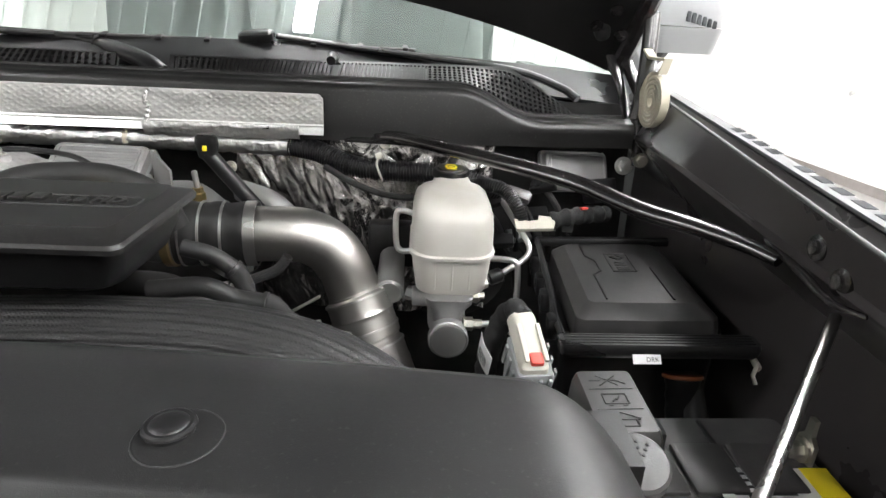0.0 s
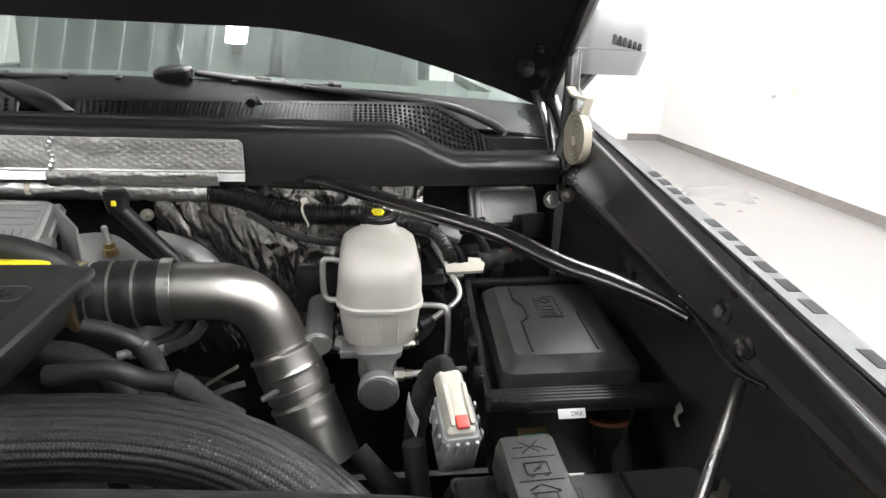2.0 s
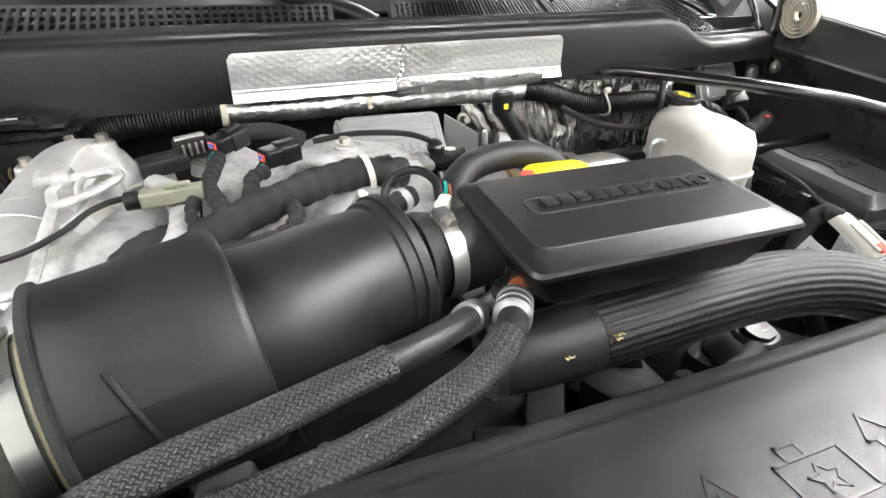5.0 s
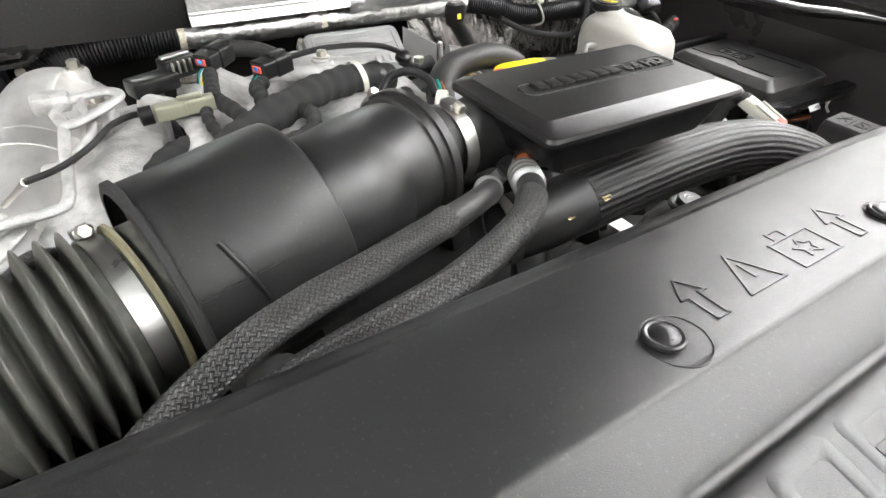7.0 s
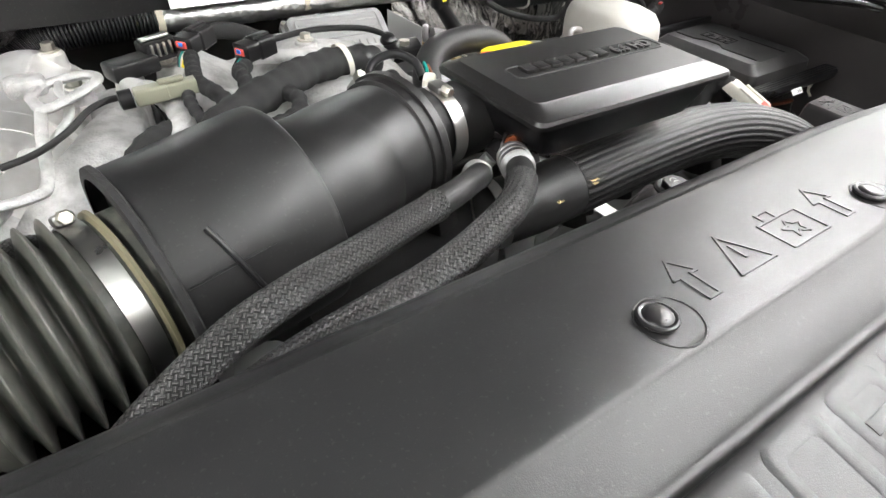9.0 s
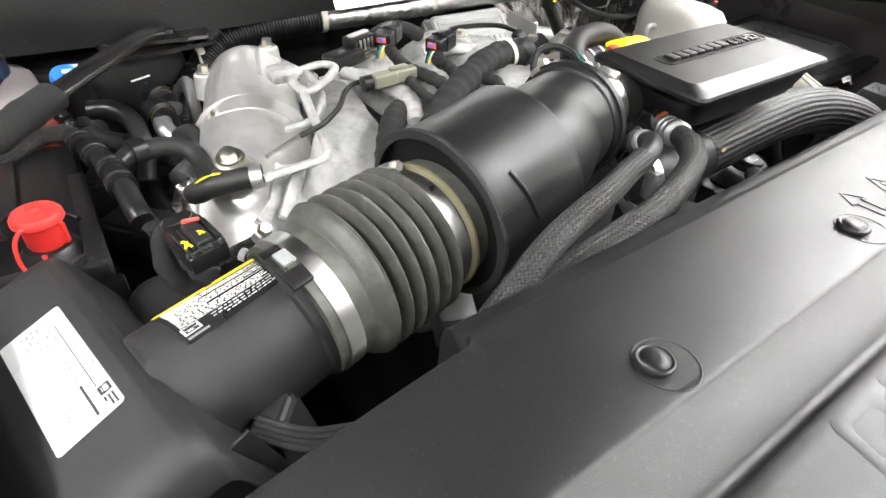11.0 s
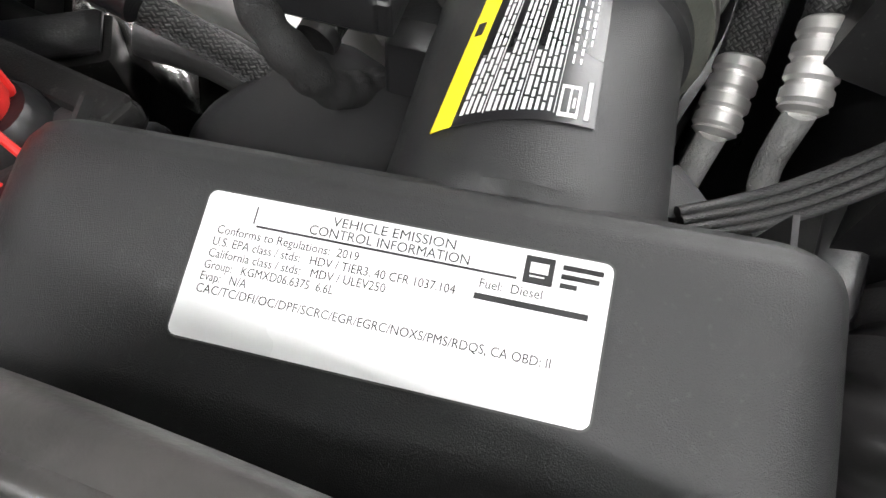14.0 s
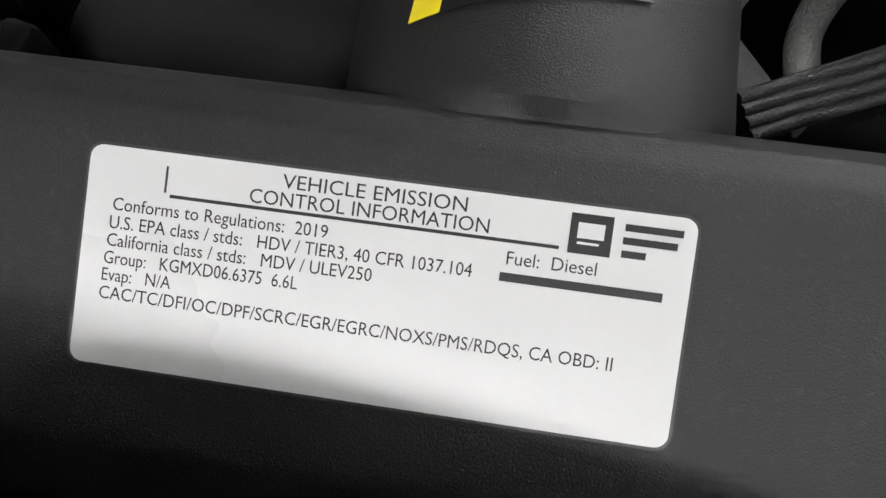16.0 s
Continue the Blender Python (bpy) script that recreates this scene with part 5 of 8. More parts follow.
corrugated("conduit", [(-0.155, 0.952, 1.329), (-0.115, 0.945, 1.323), (-0.08, 0.937, 1.311), (-0.04, 0.932, 1.302), (0.03, 0.932, 1.300), (0.085, 0.935, 1.297), (0.13, 0.93, 1.285), (0.17, 0.93, 1.27)], 0.0145, "black corrugated cable conduit along the firewall")
corrugated("conduit", [(-0.588, 0.958, 1.3315), (-0.66, 0.962, 1.330), (-0.715, 0.965, 1.322), (-0.755, 0.955, 1.300), (-0.785, 0.935, 1.265), (-0.80, 0.91, 1.21)], 0.0165, "black corrugated cable conduit bending down at the firewall")
corrugated("conduit", [(0.115, 0.915, 1.285), (0.135, 0.90, 1.292), (0.165, 0.885, 1.290), (0.187, 0.87, 1.268), (0.195, 0.865, 1.24)], 0.0095, "thin black corrugated conduit behind the brake reservoir", 0.0036)
for x, y, z in ((-0.018, 0.931, 1.302), (-0.758, 0.953, 1.297)):
    tie = thing("cable_tie", (x, y, z), "white cable tie round the conduit", "cable tie", "cable ties")
    part("loop", sweep([V(x, y, z) + V(0.004 * math.sin(a * 2), math.cos(a) * 0.0185, math.sin(a) * 0.0185) for a in np.linspace(0, 2 * math.pi, 24)], 0.0018, 6, cap=False), CREAM, tie)
    part("head", block(basis((x, y - 0.008, z + 0.018), (1, 0, 0.2), (0, 0, 1)), 0.010, 0.008, 0.009, 0.002), CREAM, tie)
solo("cable", sweep(smooth_path([(-0.10, 0.925, 1.305), (-0.06, 0.915, 1.285), (-0.01, 0.90, 1.272), (0.04, 0.893, 1.272), (0.075, 0.905, 1.292), (0.095, 0.93, 1.325)], 8), 0.005, 10), TAPE, "thin black taped cable looping along the firewall", "cable")
for x, y, z in ((-0.06, 0.965, 1.30), (-0.012, 0.965, 1.335), (-0.25, 0.96, 1.29)):
    hexbolt((x, y, z), (0, -1, 0.2), 0.006, 0.02, ZINC, fw, "stud")

# brake fluid reservoir and master cylinder
br = thing("brake_reservoir", (0.087, 0.82, 1.17), "white translucent brake fluid reservoir with black cap", "reservoir")
RM = basis((0.0875, 0.818, 1.18), (1, 0, 0), (0, 0, 1))
part("bottle", loft(RM, [(-0.002, 0.075, 0.118, 0.022, 0, -0.006), (0.004, 0.092, 0.134, 0.028, 0, -0.006), (0.03, 0.100, 0.145, 0.032, 0, -0.004), (0.052, 0.105, 0.152, 0.034, 0, -0.002),
                         (0.0535, 0.112, 0.160, 0.036, 0, -0.002), (0.0575, 0.112, 0.160, 0.036, 0, -0.002), (0.059, 0.107, 0.155, 0.036, 0, -0.001), (0.085, 0.107, 0.156, 0.037, 0, 0.0),
                         (0.102, 0.104, 0.152, 0.036, 0, 0.001), (0.114, 0.097, 0.140, 0.036, 0, 0.004), (0.1205, 0.082, 0.114, 0.034, 0, 0.012), (0.124, 0.058, 0.070, 0.028, 0, 0.03), (0.128, 0.05, 0.05, 0.024, 0, 0.045), (0.133, 0.044, 0.044, 0.021, 0, 0.048)], n=7), WHITEPL, br, angle=60)
for x in (-0.022, 0.0, 0.022):
    part("moulded_rib", sweep([RM @ V(x, -0.0755, 0.012), RM @ V(x, -0.0775 + abs(x) * 0.05, 0.048)], 0.0012, 6), WHITEPL, br)
CAP = V(0.0865, 0.872, 1.309)
cap = part("cap", turned(CAP, (0, -0.05, 1), [(0, 0.0235), (0.002, 0.0255), (0.011, 0.0250), (0.0125, 0.0235), (0.0125, 0.019), (0.0145, 0.018), (0.0150, 0.0)], 48, shape=lambda a: 1 + 0.05 * max(0, math.cos(a * 8))), BLACK2, br, "black screw cap with yellow print")
part("cap_print", turned(CAP + V(0, -0.001, 0.0150), (0, -0.05, 1), [(0, 0.009), (0.0004, 0.009)], 28), YELLOW, cap)
part("cap_symbol", turned(CAP + V(0, -0.001, 0.0154), (0, -0.05, 1), [(0, 0.0052), (0.0003, 0.0052), (0.0003, 0.0038), (0, 0.0038)], 28, cap=False), BLACK2, cap)
for s in (-1, 1):
    part("print_bar", block(basis(CAP + V(0, s * 0.013 - 0.001, 0.0147), (1, 0, 0), (0, 0, 1)), 0.014, 0.0035, 0.0006, 0.0002), YELLOW, cap)

mc = thing("master_cylinder", (0.085, 0.82, 1.1), "cast aluminium brake master cylinder under the reservoir", "brake cylinder")
part("cylinder", turned((0.085, 0.710, 1.136), (0, 1, 0), [(0, 0.0245), (0.002, 0.0262), (0.004, 0.0255), (0.012, 0.0258), (0.016, 0.023), (0.05, 0.023), (0.055, 0.026), (0.20, 0.026), (0.21, 0.040), (0.225, 0.040)], 36), CASTD, mc)
part("end_plug", turned((0.085, 0.7095, 1.136), (0, -1, 0), [(0, 0.0225), (0.001, 0.0225), (0.0014, 0.021)], 32), ALU, mc, "round stamped end plug")
part("boss", loft(Matrix.Translation((0.085, 0.775, 1.15)), [(0, 0.040, 0.09, 0.012), (0.018, 0.044, 0.095, 0.012), (0.026, 0.060, 0.10, 0.014), (0.034, 0.062, 0.10, 0.014)]), CASTD, mc)
part("fitting", turned((0.105, 0.735, 1.148), (1, 0, 0), [(0, 0.009), (0.012, 0.009), (0.013, 0.006), (0.024, 0.006)], 6), ZINC, mc)
part("fitting", turned((0.115, 0.775, 1.170), (1, 0, 0), [(0, 0.008), (0.012, 0.008), (0.013, 0.005), (0.02, 0.005)], 6), ZINC, mc)
part("bracket", block(basis((0.052, 0.762, 1.168), (1, 0, 0), (0, 0, 1)), 0.03, 0.04, 0.012, 0.002), CASTD, mc)
pv = thing("pressure_valve", (0.005, 0.82, 1.16), "small dark metal brake valve canister", "valve")
part("body", turned((0.006, 0.775, 1.170), (0, 1, 0.18), [(0, 0.017), (0.002, 0.0195), (0.03, 0.0195), (0.034, 0.0185), (0.09, 0.0185)], 28), CASTD, pv)
part("end", turned((0.006, 0.7745, 1.170), (0, -1, -0.18), [(0, 0.0165), (0.001, 0.016)], 28), ALU, pv)
part("fitting", turned((0.03, 0.79, 1.165), (0.9, -0.3, -0.1), [(0, 0.010), (0.014, 0.010), (0.015, 0.006), (0.022, 0.006)], 6), CASTD, pv)
part("base", block(basis((0.018, 0.90, 1.16), (1, 0, 0), (0, 0, 1)), 0.10, 0.03, 0.07, 0.006), DARK, pv)
boo = thing("brake_booster", (0.085, 1.0, 1.05), "black brake booster against the firewall", "brake booster")
part("housing", turned((0.098, 0.955, 1.135), (0, 1, 0), [(0, 0.03), (0.003, 0.08), (0.012, 0.100), (0.03, 0.105), (0.09, 0.105)], 40), BLACK2, boo)
for a in (0.6, 2.4, 3.9, 5.4):
    hexbolt((0.098 + 0.074 * math.cos(a), 0.957, 1.135 + 0.074 * math.sin(a)), (0, -1, 0), 0.006, 0.01, ZINC, boo)
for pts in ([(0.14, 0.80, 1.215), (0.175, 0.79, 1.215), (0.180, 0.785, 1.195), (0.180, 0.78, 1.165), (0.178, 0.775, 1.14)],
            [(0.165, 0.93, 1.27), (0.185, 0.87, 1.245), (0.200, 0.83, 1.225), (0.195, 0.815, 1.212), (0.17, 0.80, 1.200), (0.155, 0.79, 1.195)],
            [(0.035, 0.835, 1.265), (0.020, 0.835, 1.268), (0.012, 0.835, 1.262), (0.012, 0.832, 1.225), (0.018, 0.828, 1.212), (0.034, 0.825, 1.212)],
            [(0.125, 0.735, 1.148), (0.16, 0.735, 1.150), (0.20, 0.74, 1.150)],
            [(0.006, 0.76, 1.150), (-0.02, 0.74, 1.14), (-0.06, 0.73, 1.12)]):
    solo("brake_line", sweep(smooth_path(pts, 8), 0.0042, 12), ALU, "bent grey steel brake line", "brake line", "brake lines")
for p, d in (((0.18, 0.775, 1.145), (0, 0, -1)), ((0.16, 0.79, 1.197), (-1, -0.3, -0.3)), ((0.185, 0.742, 1.15), (0, 0, -1))):
    v = thing("line_valve", p, "black plastic valve on a brake line", "valve", "line valves")
    part("body", turned(p, d, [(0, 0.006), (0.004, 0.010), (0.02, 0.010), (0.022, 0.007), (0.035, 0.007)], 16), BLACK2, v)
    part("nut", turned(Vector(p) + Vector(d) * 0.024, d, [(0, 0.011), (0.007, 0.011)], 6), ZINC, v)

# polished charge pipe
cp = thing("charge_pipe", (-0.1, 0.78, 1.1), "brushed steel charge pipe with elbow, couplers and clamps", "pipe")
elbow = smooth_path([(-0.165, 0.783, 1.246), (-0.135, 0.785, 1.246), (-0.105, 0.788, 1.243), (-0.078, 0.790, 1.230), (-0.058, 0.789, 1.206), (-0.046, 0.786, 1.178), (-0.036, 0.780, 1.15)], 8)
part("elbow", sweep(elbow, 0.0360, 40), PIPE, cp)
part("coupler", sweep(smooth_path([(-0.262, 0.772, 1.247), (-0.22, 0.777, 1.2465), (-0.165, 0.783, 1.246)], 14), lambda u, s: 0.0395 + 0.0022 * math.sin(u * math.pi * 3) ** 2, 40), RUBBER, cp, "black silicone coupler")
for i, x in enumerate((-0.255, -0.232, -0.206, -0.178)):
    q = V(x, 0.7785 + (x + 0.21) * 0.105, 1.2466)
    part("clamp", turned(q, (1, 0.1, 0), [(0, 0.0405), (0.0005, 0.0422), (0.003 if i < 3 else 0.014, 0.0422), (0.0035 if i < 3 else 0.0145, 0.0405)], 44, cap=False), CLAMP, cp)
part("turbo_outlet", sweep(smooth_path([(-0.33, 0.772, 1.245), (-0.295, 0.772, 1.247), (-0.258, 0.773, 1.247)], 6), lambda u, s: 0.034 + 0.006 * u, 32), CASTD, cp)
part("outlet_ring", turned((-0.275, 0.771, 1.247), (1, 0.05, 0), [(0, 0.038), (0.002, 0.0425), (0.012, 0.0425), (0.014, 0.038)], 36, cap=False), BRASS, cp)
dn = smooth_path([(-0.041, 0.783, 1.165), (-0.026, 0.771, 1.128), (-0.008, 0.756, 1.083), (0.02, 0.73, 1.02)], 14)
part("sleeve", sweep(dn, lambda u, s: 0.0375 if s < 0.004 else (0.0425 + 0.0012 * (math.sin(s * 250) > 0.95) - (0.003 if 0.068 < s < 0.074 else 0)), 44), PIPE, cp, "brushed steel sleeve")
for k in (2, 17, 24):
    t = (dn[k + 1] - dn[k - 1]).normalized()
    part("ring", turned(dn[k], t, [(0, 0.041), (0.0005, 0.0442), (0.003, 0.0442), (0.0035, 0.041)], 44, cap=False), CLAMP, cp)

# control module on the firewall
def control_module(name, m, w, d, h, label, fins=True):
    t = thing(name, m.translation, label, "control module", "control modules")
    part("case", loft(m, [(0, w, d, 0.006), (h * 0.4, w, d, 0.006), (h * 0.45, w * 0.95, d * 0.92, 0.008), (h * 0.9, w * 0.93, d * 0.88, 0.01), (h, w * 0.88, d * 0.82, 0.01)]), CASTD, t, angle=25)
    bm = bmesh.new()
    rr = rrect(w * 0.80, d * 0.70, 0.006, 4)
    for (x0, y0), (x1, y1) in zip(rr, rr[1:] + rr[:1]):
        sweep([m @ V(x0, y0, h), m @ V(x1, y1, h)], 0.0012, 6, True, bm)
    part("rim", bm, CASTD, t)
    if fins:
        for i in range(11):
            part("rib", block(m @ Matrix.Translation((-w * 0.36 + w * 0.072 * i, -d * 0.28, h - 0.0005)), w * 0.034, d * 0.13, 0.0022, 0.0007), CASTD, t)
        for i in range(3):
            part("long_rib", block(m @ Matrix.Translation((0, -d * 0.08 + d * 0.15 * i, h - 0.0006)), w * 0.76, d * 0.055, 0.0020, 0.0008), CASTD, t)
    for sx in (-1, 1):
        for sy in (-1, 1):
            part("screw", turned(m @ V(sx * w * 0.465, sy * d * 0.44, h * 0.4), m.to_3x3() @ V(0, 0, 1), [(0, 0.0035), (0.003, 0.0035)], 8), ZINC, t)
    return t


control_module("engine_module", basis((-0.392, 0.862, 1.300), (1, -0.06, 0.0), (0, -0.62, 0.78)), 0.138, 0.070, 0.024, "grey cast aluminium engine control module with ribs")
part_m = control_module("gearbox_module", basis((0.300, 1.022, 1.288), (1, 0.33, -0.06), (0.1, -0.9, 0.42)), 0.128, 0.068, 0.02, "flat grey aluminium control module on the firewall", False)
part("connector", block(basis((0.335, 1.0, 1.262), (1, 0.33, 0), (0.1, -1, 0.3)), 0.045, 0.04, 0.035, 0.004), BLACK2, part_m, "black plug")
hexbolt((0.383, 1.01, 1.305), (0, -1, 0.2), 0.010, 0.008, ALU, fw)
solo("module_bracket", sheet(lambda u, v: V(-0.322 + 0.035 * u, 0.855 - 0.03 * u, 1.20 + 0.135 * v - 0.02 * u * v), 4, 6, 0.003), CASTD, "grey sheet metal bracket beside the module", "bracket")

# dipstick, sensor
dip = thing("dipstick", (-0.2, 0.85, 1.25), "black dipstick with yellow mark on its handle", "dipstick")
part("tube", sweep([(-0.243, 0.848, 1.335), (-0.205, 0.852, 1.285), (-0.165, 0.855, 1.235)], 0.0105, 14), BLACK2, dip)
part("handle", loft(basis((-0.243, 0.848, 1.330), (1, 0, 0), (-0.1, -0.05, 1)), [(0, 0.022, 0.018, 0.006), (0.018, 0.030, 0.020, 0.008), (0.028, 0.028, 0.018, 0.008), (0.031, 0.02, 0.012, 0.005)]), BLACK2, dip)
part("yellow_mark", block(basis((-0.243, 0.838, 1.345), (1, 0, 0), (0, -1, 0.2)), 0.006, 0.010, 0.0012, 0.0004), YELLOW, dip)
sen = thing("pressure_sensor", (-0.262, 0.85, 1.27), "small brass stud sensor with thin stem", "sensor")
part("hex", turned((-0.262, 0.852, 1.268), (-0.05, -0.05, 1), [(0, 0.009), (0.010, 0.009), (0.011, 0.007), (0.018, 0.007)], 6), BRASS, sen)
part("stem", turned((-0.263, 0.851, 1.286), (-0.08, -0.05, 1), [(0, 0.004), (0.022, 0.004), (0.024, 0.002)], 12), ALU, sen)
solo("turbo_housing", sheet(lambda u, v: V(-0.33 + 0.14 * u, 0.90 - 0.08 * v + 0.02 * math.sin(u * 6), 1.275 - 0.07 * v * v - 0.05 * u * u), 14, 10, 0.004), CASTD, "grey metal turbo shield behind the pipe", "heat shield")
solo("up_pipe", sweep(smooth_path([(-0.22, 0.90, 1.27), (-0.175, 0.885, 1.26), (-0.145, 0.872, 1.24), (-0.14, 0.868, 1.22)], 8), 0.016, 18), CASTD, "short grey metal pipe end beside the dipstick", "pipe")
for pts, r in (([(-0.31, 0.72, 1.20), (-0.25, 0.70, 1.205), (-0.205, 0.69, 1.18), (-0.19, 0.68, 1.13), (-0.17, 0.66, 1.08)], 0.016),
               ([(-0.30, 0.75, 1.14), (-0.22, 0.72, 1.14), (-0.15, 0.70, 1.12), (-0.11, 0.68, 1.09)], 0.018),
               ([(-0.16, 0.81, 1.20), (-0.17, 0.79, 1.185), (-0.205, 0.775, 1.172)], 0.008)):
    solo("lower_hose", sweep(smooth_path(pts, 8), r, 14), RUBBER, "black rubber hose below the charge pipe", "hose", "lower hoses")
fit_ = thing("hose_fitting", (-0.23, 0.77, 1.165), "small silver hose end fitting", "fitting")
part("ferrule", turned((-0.205, 0.775, 1.172), (-1, -0.2, -0.2), [(0, 0.0085), (0.022, 0.0085), (0.023, 0.006), (0.034, 0.006)], 16), ALU, fit_)
solo("cable", sweep(smooth_path([(-0.125, 0.72, 1.13), (-0.10, 0.71, 1.15), (-0.075, 0.71, 1.158)], 5), 0.004, 8), ALU, "short bare metal rod below the charge pipe", "rod")

# fuse box
fb = thing("fuse_box", (0.295, 0.72, 1.05), "black fuse box with moulded lid and symbols", "fuse box")
FM = basis((0.302, 0.718, 1.198), (1, -0.07, 0.055), (-0.055, 0.0, 1))
part("base", loft(FM @ Matrix.Translation((0.0, 0.018, -0.14)), [(0, 0.17, 0.19, 0.01), (0.12, 0.180, 0.200, 0.01), (0.134, 0.186, 0.206, 0.01), (0.140, 0.186, 0.206, 0.01)]), BLACK2, fb)
lid = part("lid", loft(FM, [(0, 0.158, 0.218, 0.012), (0.020, 0.155, 0.215, 0.012), (0.0265, 0.153, 0.213, 0.012), (0.0285, 0.149, 0.208, 0.011), (0.0370, 0.127, 0.186, 0.010, 0, 0.003), (0.0385, 0.122, 0.181, 0.009, 0, 0.003)], n=6), LIDP, fb, "moulded lid", angle=25)
for pts in ([(-0.040, 0.090), (-0.040, 0.048), (-0.030, 0.030), (-0.030, 0.000), (-0.040, -0.012), (-0.040, -0.080)], [(0.034, 0.010), (0.034, -0.080)]):
    part("ridge", sweep([FM @ V(x, y, 0.0388) for x, y in pts], 0.0014, 6), BLACK2, lid)
bm = bmesh.new()
for pts in ([(-0.014, 0.045), (0.014, 0.045), (0.014, -0.005), (-0.014, -0.005), (-0.014, 0.045)], [(-0.009, 0.036), (0.0, 0.040), (0.008, 0.033), (0.0, 0.028), (-0.009, 0.036)], [(-0.007, 0.020), (0.007, 0.020), (0.007, 0.012), (-0.007, 0.012), (-0.007, 0.020)], [(-0.007, 0.006), (0.007, 0.006), (0.007, -0.001), (-0.007, -0.001), (-0.007, 0.006)]):
    for (x0, y0), (x1, y1) in zip(pts, pts[1:]):
        sweep([FM @ V(x0, 0.004 + 1.15 * y0, 0.0389), FM @ V(x1, 0.004 + 1.15 * y1, 0.0389)], 0.0009, 5, True, bm)
part("symbol", bm, BLACK2, lid)
part("front_ledge", loft(FM @ Matrix.Translation((0.003, -0.130, 0.0)), [(0.000, 0.198, 0.018, 0.004), (0.005, 0.204, 0.026, 0.006), (0.012, 0.206, 0.028, 0.006), (0.017, 0.204, 0.024, 0.006)]), BLACK2, fb, "ribbed front ledge")
for k in range(4):
    part("ledge_rib", sweep([FM @ V(-0.094, -0.121 - 0.0055 * k, 0.0172), FM @ V(0.100, -0.121 - 0.0055 * k, 0.0172)], 0.0011, 6), BLACK2, fb)
part("back_bar", block(FM @ Matrix.Translation((-0.002, 0.122, 0.026)), 0.190, 0.012, 0.012, 0.003), BLACK2, fb)
part("side_rail", sweep(smooth_path([FM @ V(-0.094, 0.122, 0.034), FM @ V(-0.095, 0.060, 0.032), FM @ V(-0.095, 0.0, 0.028), FM @ V(-0.093, -0.035, 0.016), FM @ V(-0.096, -0.070, 0.016), FM @ V(-0.094, -0.118, 0.014)], 6), 0.0040, 10), BLACK2, fb)
for y in (-0.085, -0.02, 0.03, 0.085):
    part("latch", block(FM @ Matrix.Translation((-0.100, y, -0.006)), 0.012, 0.022, 0.026, 0.003), BLACK2, fb)
    part("latch_eye", turned(FM @ V(-0.107, y, 0.008), FM.to_3x3() @ V(1, 0, 0), [(0, 0.006), (0.003, 0.006), (0.003, 0.003)], 14), BLACK2, fb)
TAGM = basis((0.2800, 0.5720, 1.2005), (1, -0.02, 0.03), (0, -0.75, 0.65))
part("white_tag", block(TAGM, 0.029, 0.010, 0.0008, 0.0002), PAPER, fb)
lettering("writing", "DRK", TAGM @ Matrix.Translation((-0.001, -0.0025, 0.0010)), 0.0066, INK, fb, 0.00005, 0.013)
part("teal_plug", block(basis((0.253, 0.612, 1.143), (1, 0, 0), (0, -1, 0.4)), 0.028, 0.010, 0.016, 0.002), TEAL, fb, "teal plug")
part("teal_lip", block(basis((0.253, 0.606, 1.150), (1, 0, 0), (0, -0.3, 1)), 0.034, 0.012, 0.003, 0.001), BRASS, fb)
part("orange_seal", turned((0.3487, 0.620, 1.147), (0, 0.42, 0.9), [(0, 0.0200), (0.001, 0.0222), (0.004, 0.0222), (0.005, 0.0210)], 28), ORANGE, fb, "thin orange seal ring")
part("cable_boot", sweep(smooth_path([(0.3487, 0.622, 1.152), (0.350, 0.612, 1.120), (0.354, 0.602, 1.05)], 6), lambda u, s: 0.0195 - 0.004 * u + 0.001 * math.sin(s * 300), 18), BLACK2, fb)
ac_ = thing("apron_clip", (0.433, 0.622, 1.17), "small white plastic wiring clip on the apron", "clip")
part("plate", block(basis((0.432, 0.622, 1.168), (0, 1, 0.3), (-1, 0, 0.1)), 0.020, 0.008, 0.004, 0.001), CREAM, ac_)
part("prong", sweep([V(0.430, 0.617, 1.172), V(0.424, 0.612, 1.158), V(0.426, 0.606, 1.150)], 0.0024, 8), CREAM, ac_)
hook = thing("conduit_clip", (0.2, 0.84, 1.245), "cream plastic conduit clip behind the fuse box", "clip")
part("clip_plate", poly_prism(basis((0.212, 0.855, 1.246), (1, -0.05, 0.1), (0, -0.5, 0.85)), [(-0.028, -0.010), (0.024, -0.012), (0.028, 0.0), (0.024, 0.010), (0.006, 0.014), (0.004, 0.005), (-0.012, 0.004), (-0.016, 0.012), (-0.03, 0.010)], 0.006), CREAM, hook)
solo("plug_lead", sweep(smooth_path([(0.235, 0.865, 1.250), (0.26, 0.87, 1.255), (0.29, 0.885, 1.255), (0.33, 0.91, 1.25)], 6), lambda u, s: 0.012 + 0.002 * math.sin(s * 300), 14), TAPE, "black taped plug lead with red and yellow marks", "cable")
solo("lead_mark", block(basis((0.285, 0.872, 1.268), (1, 0.4, 0), (0, 0, 1)), 0.012, 0.006, 0.003, 0.001), REDTAB, "small red lock tab on the plug lead", "lock tab")
random.seed(11)
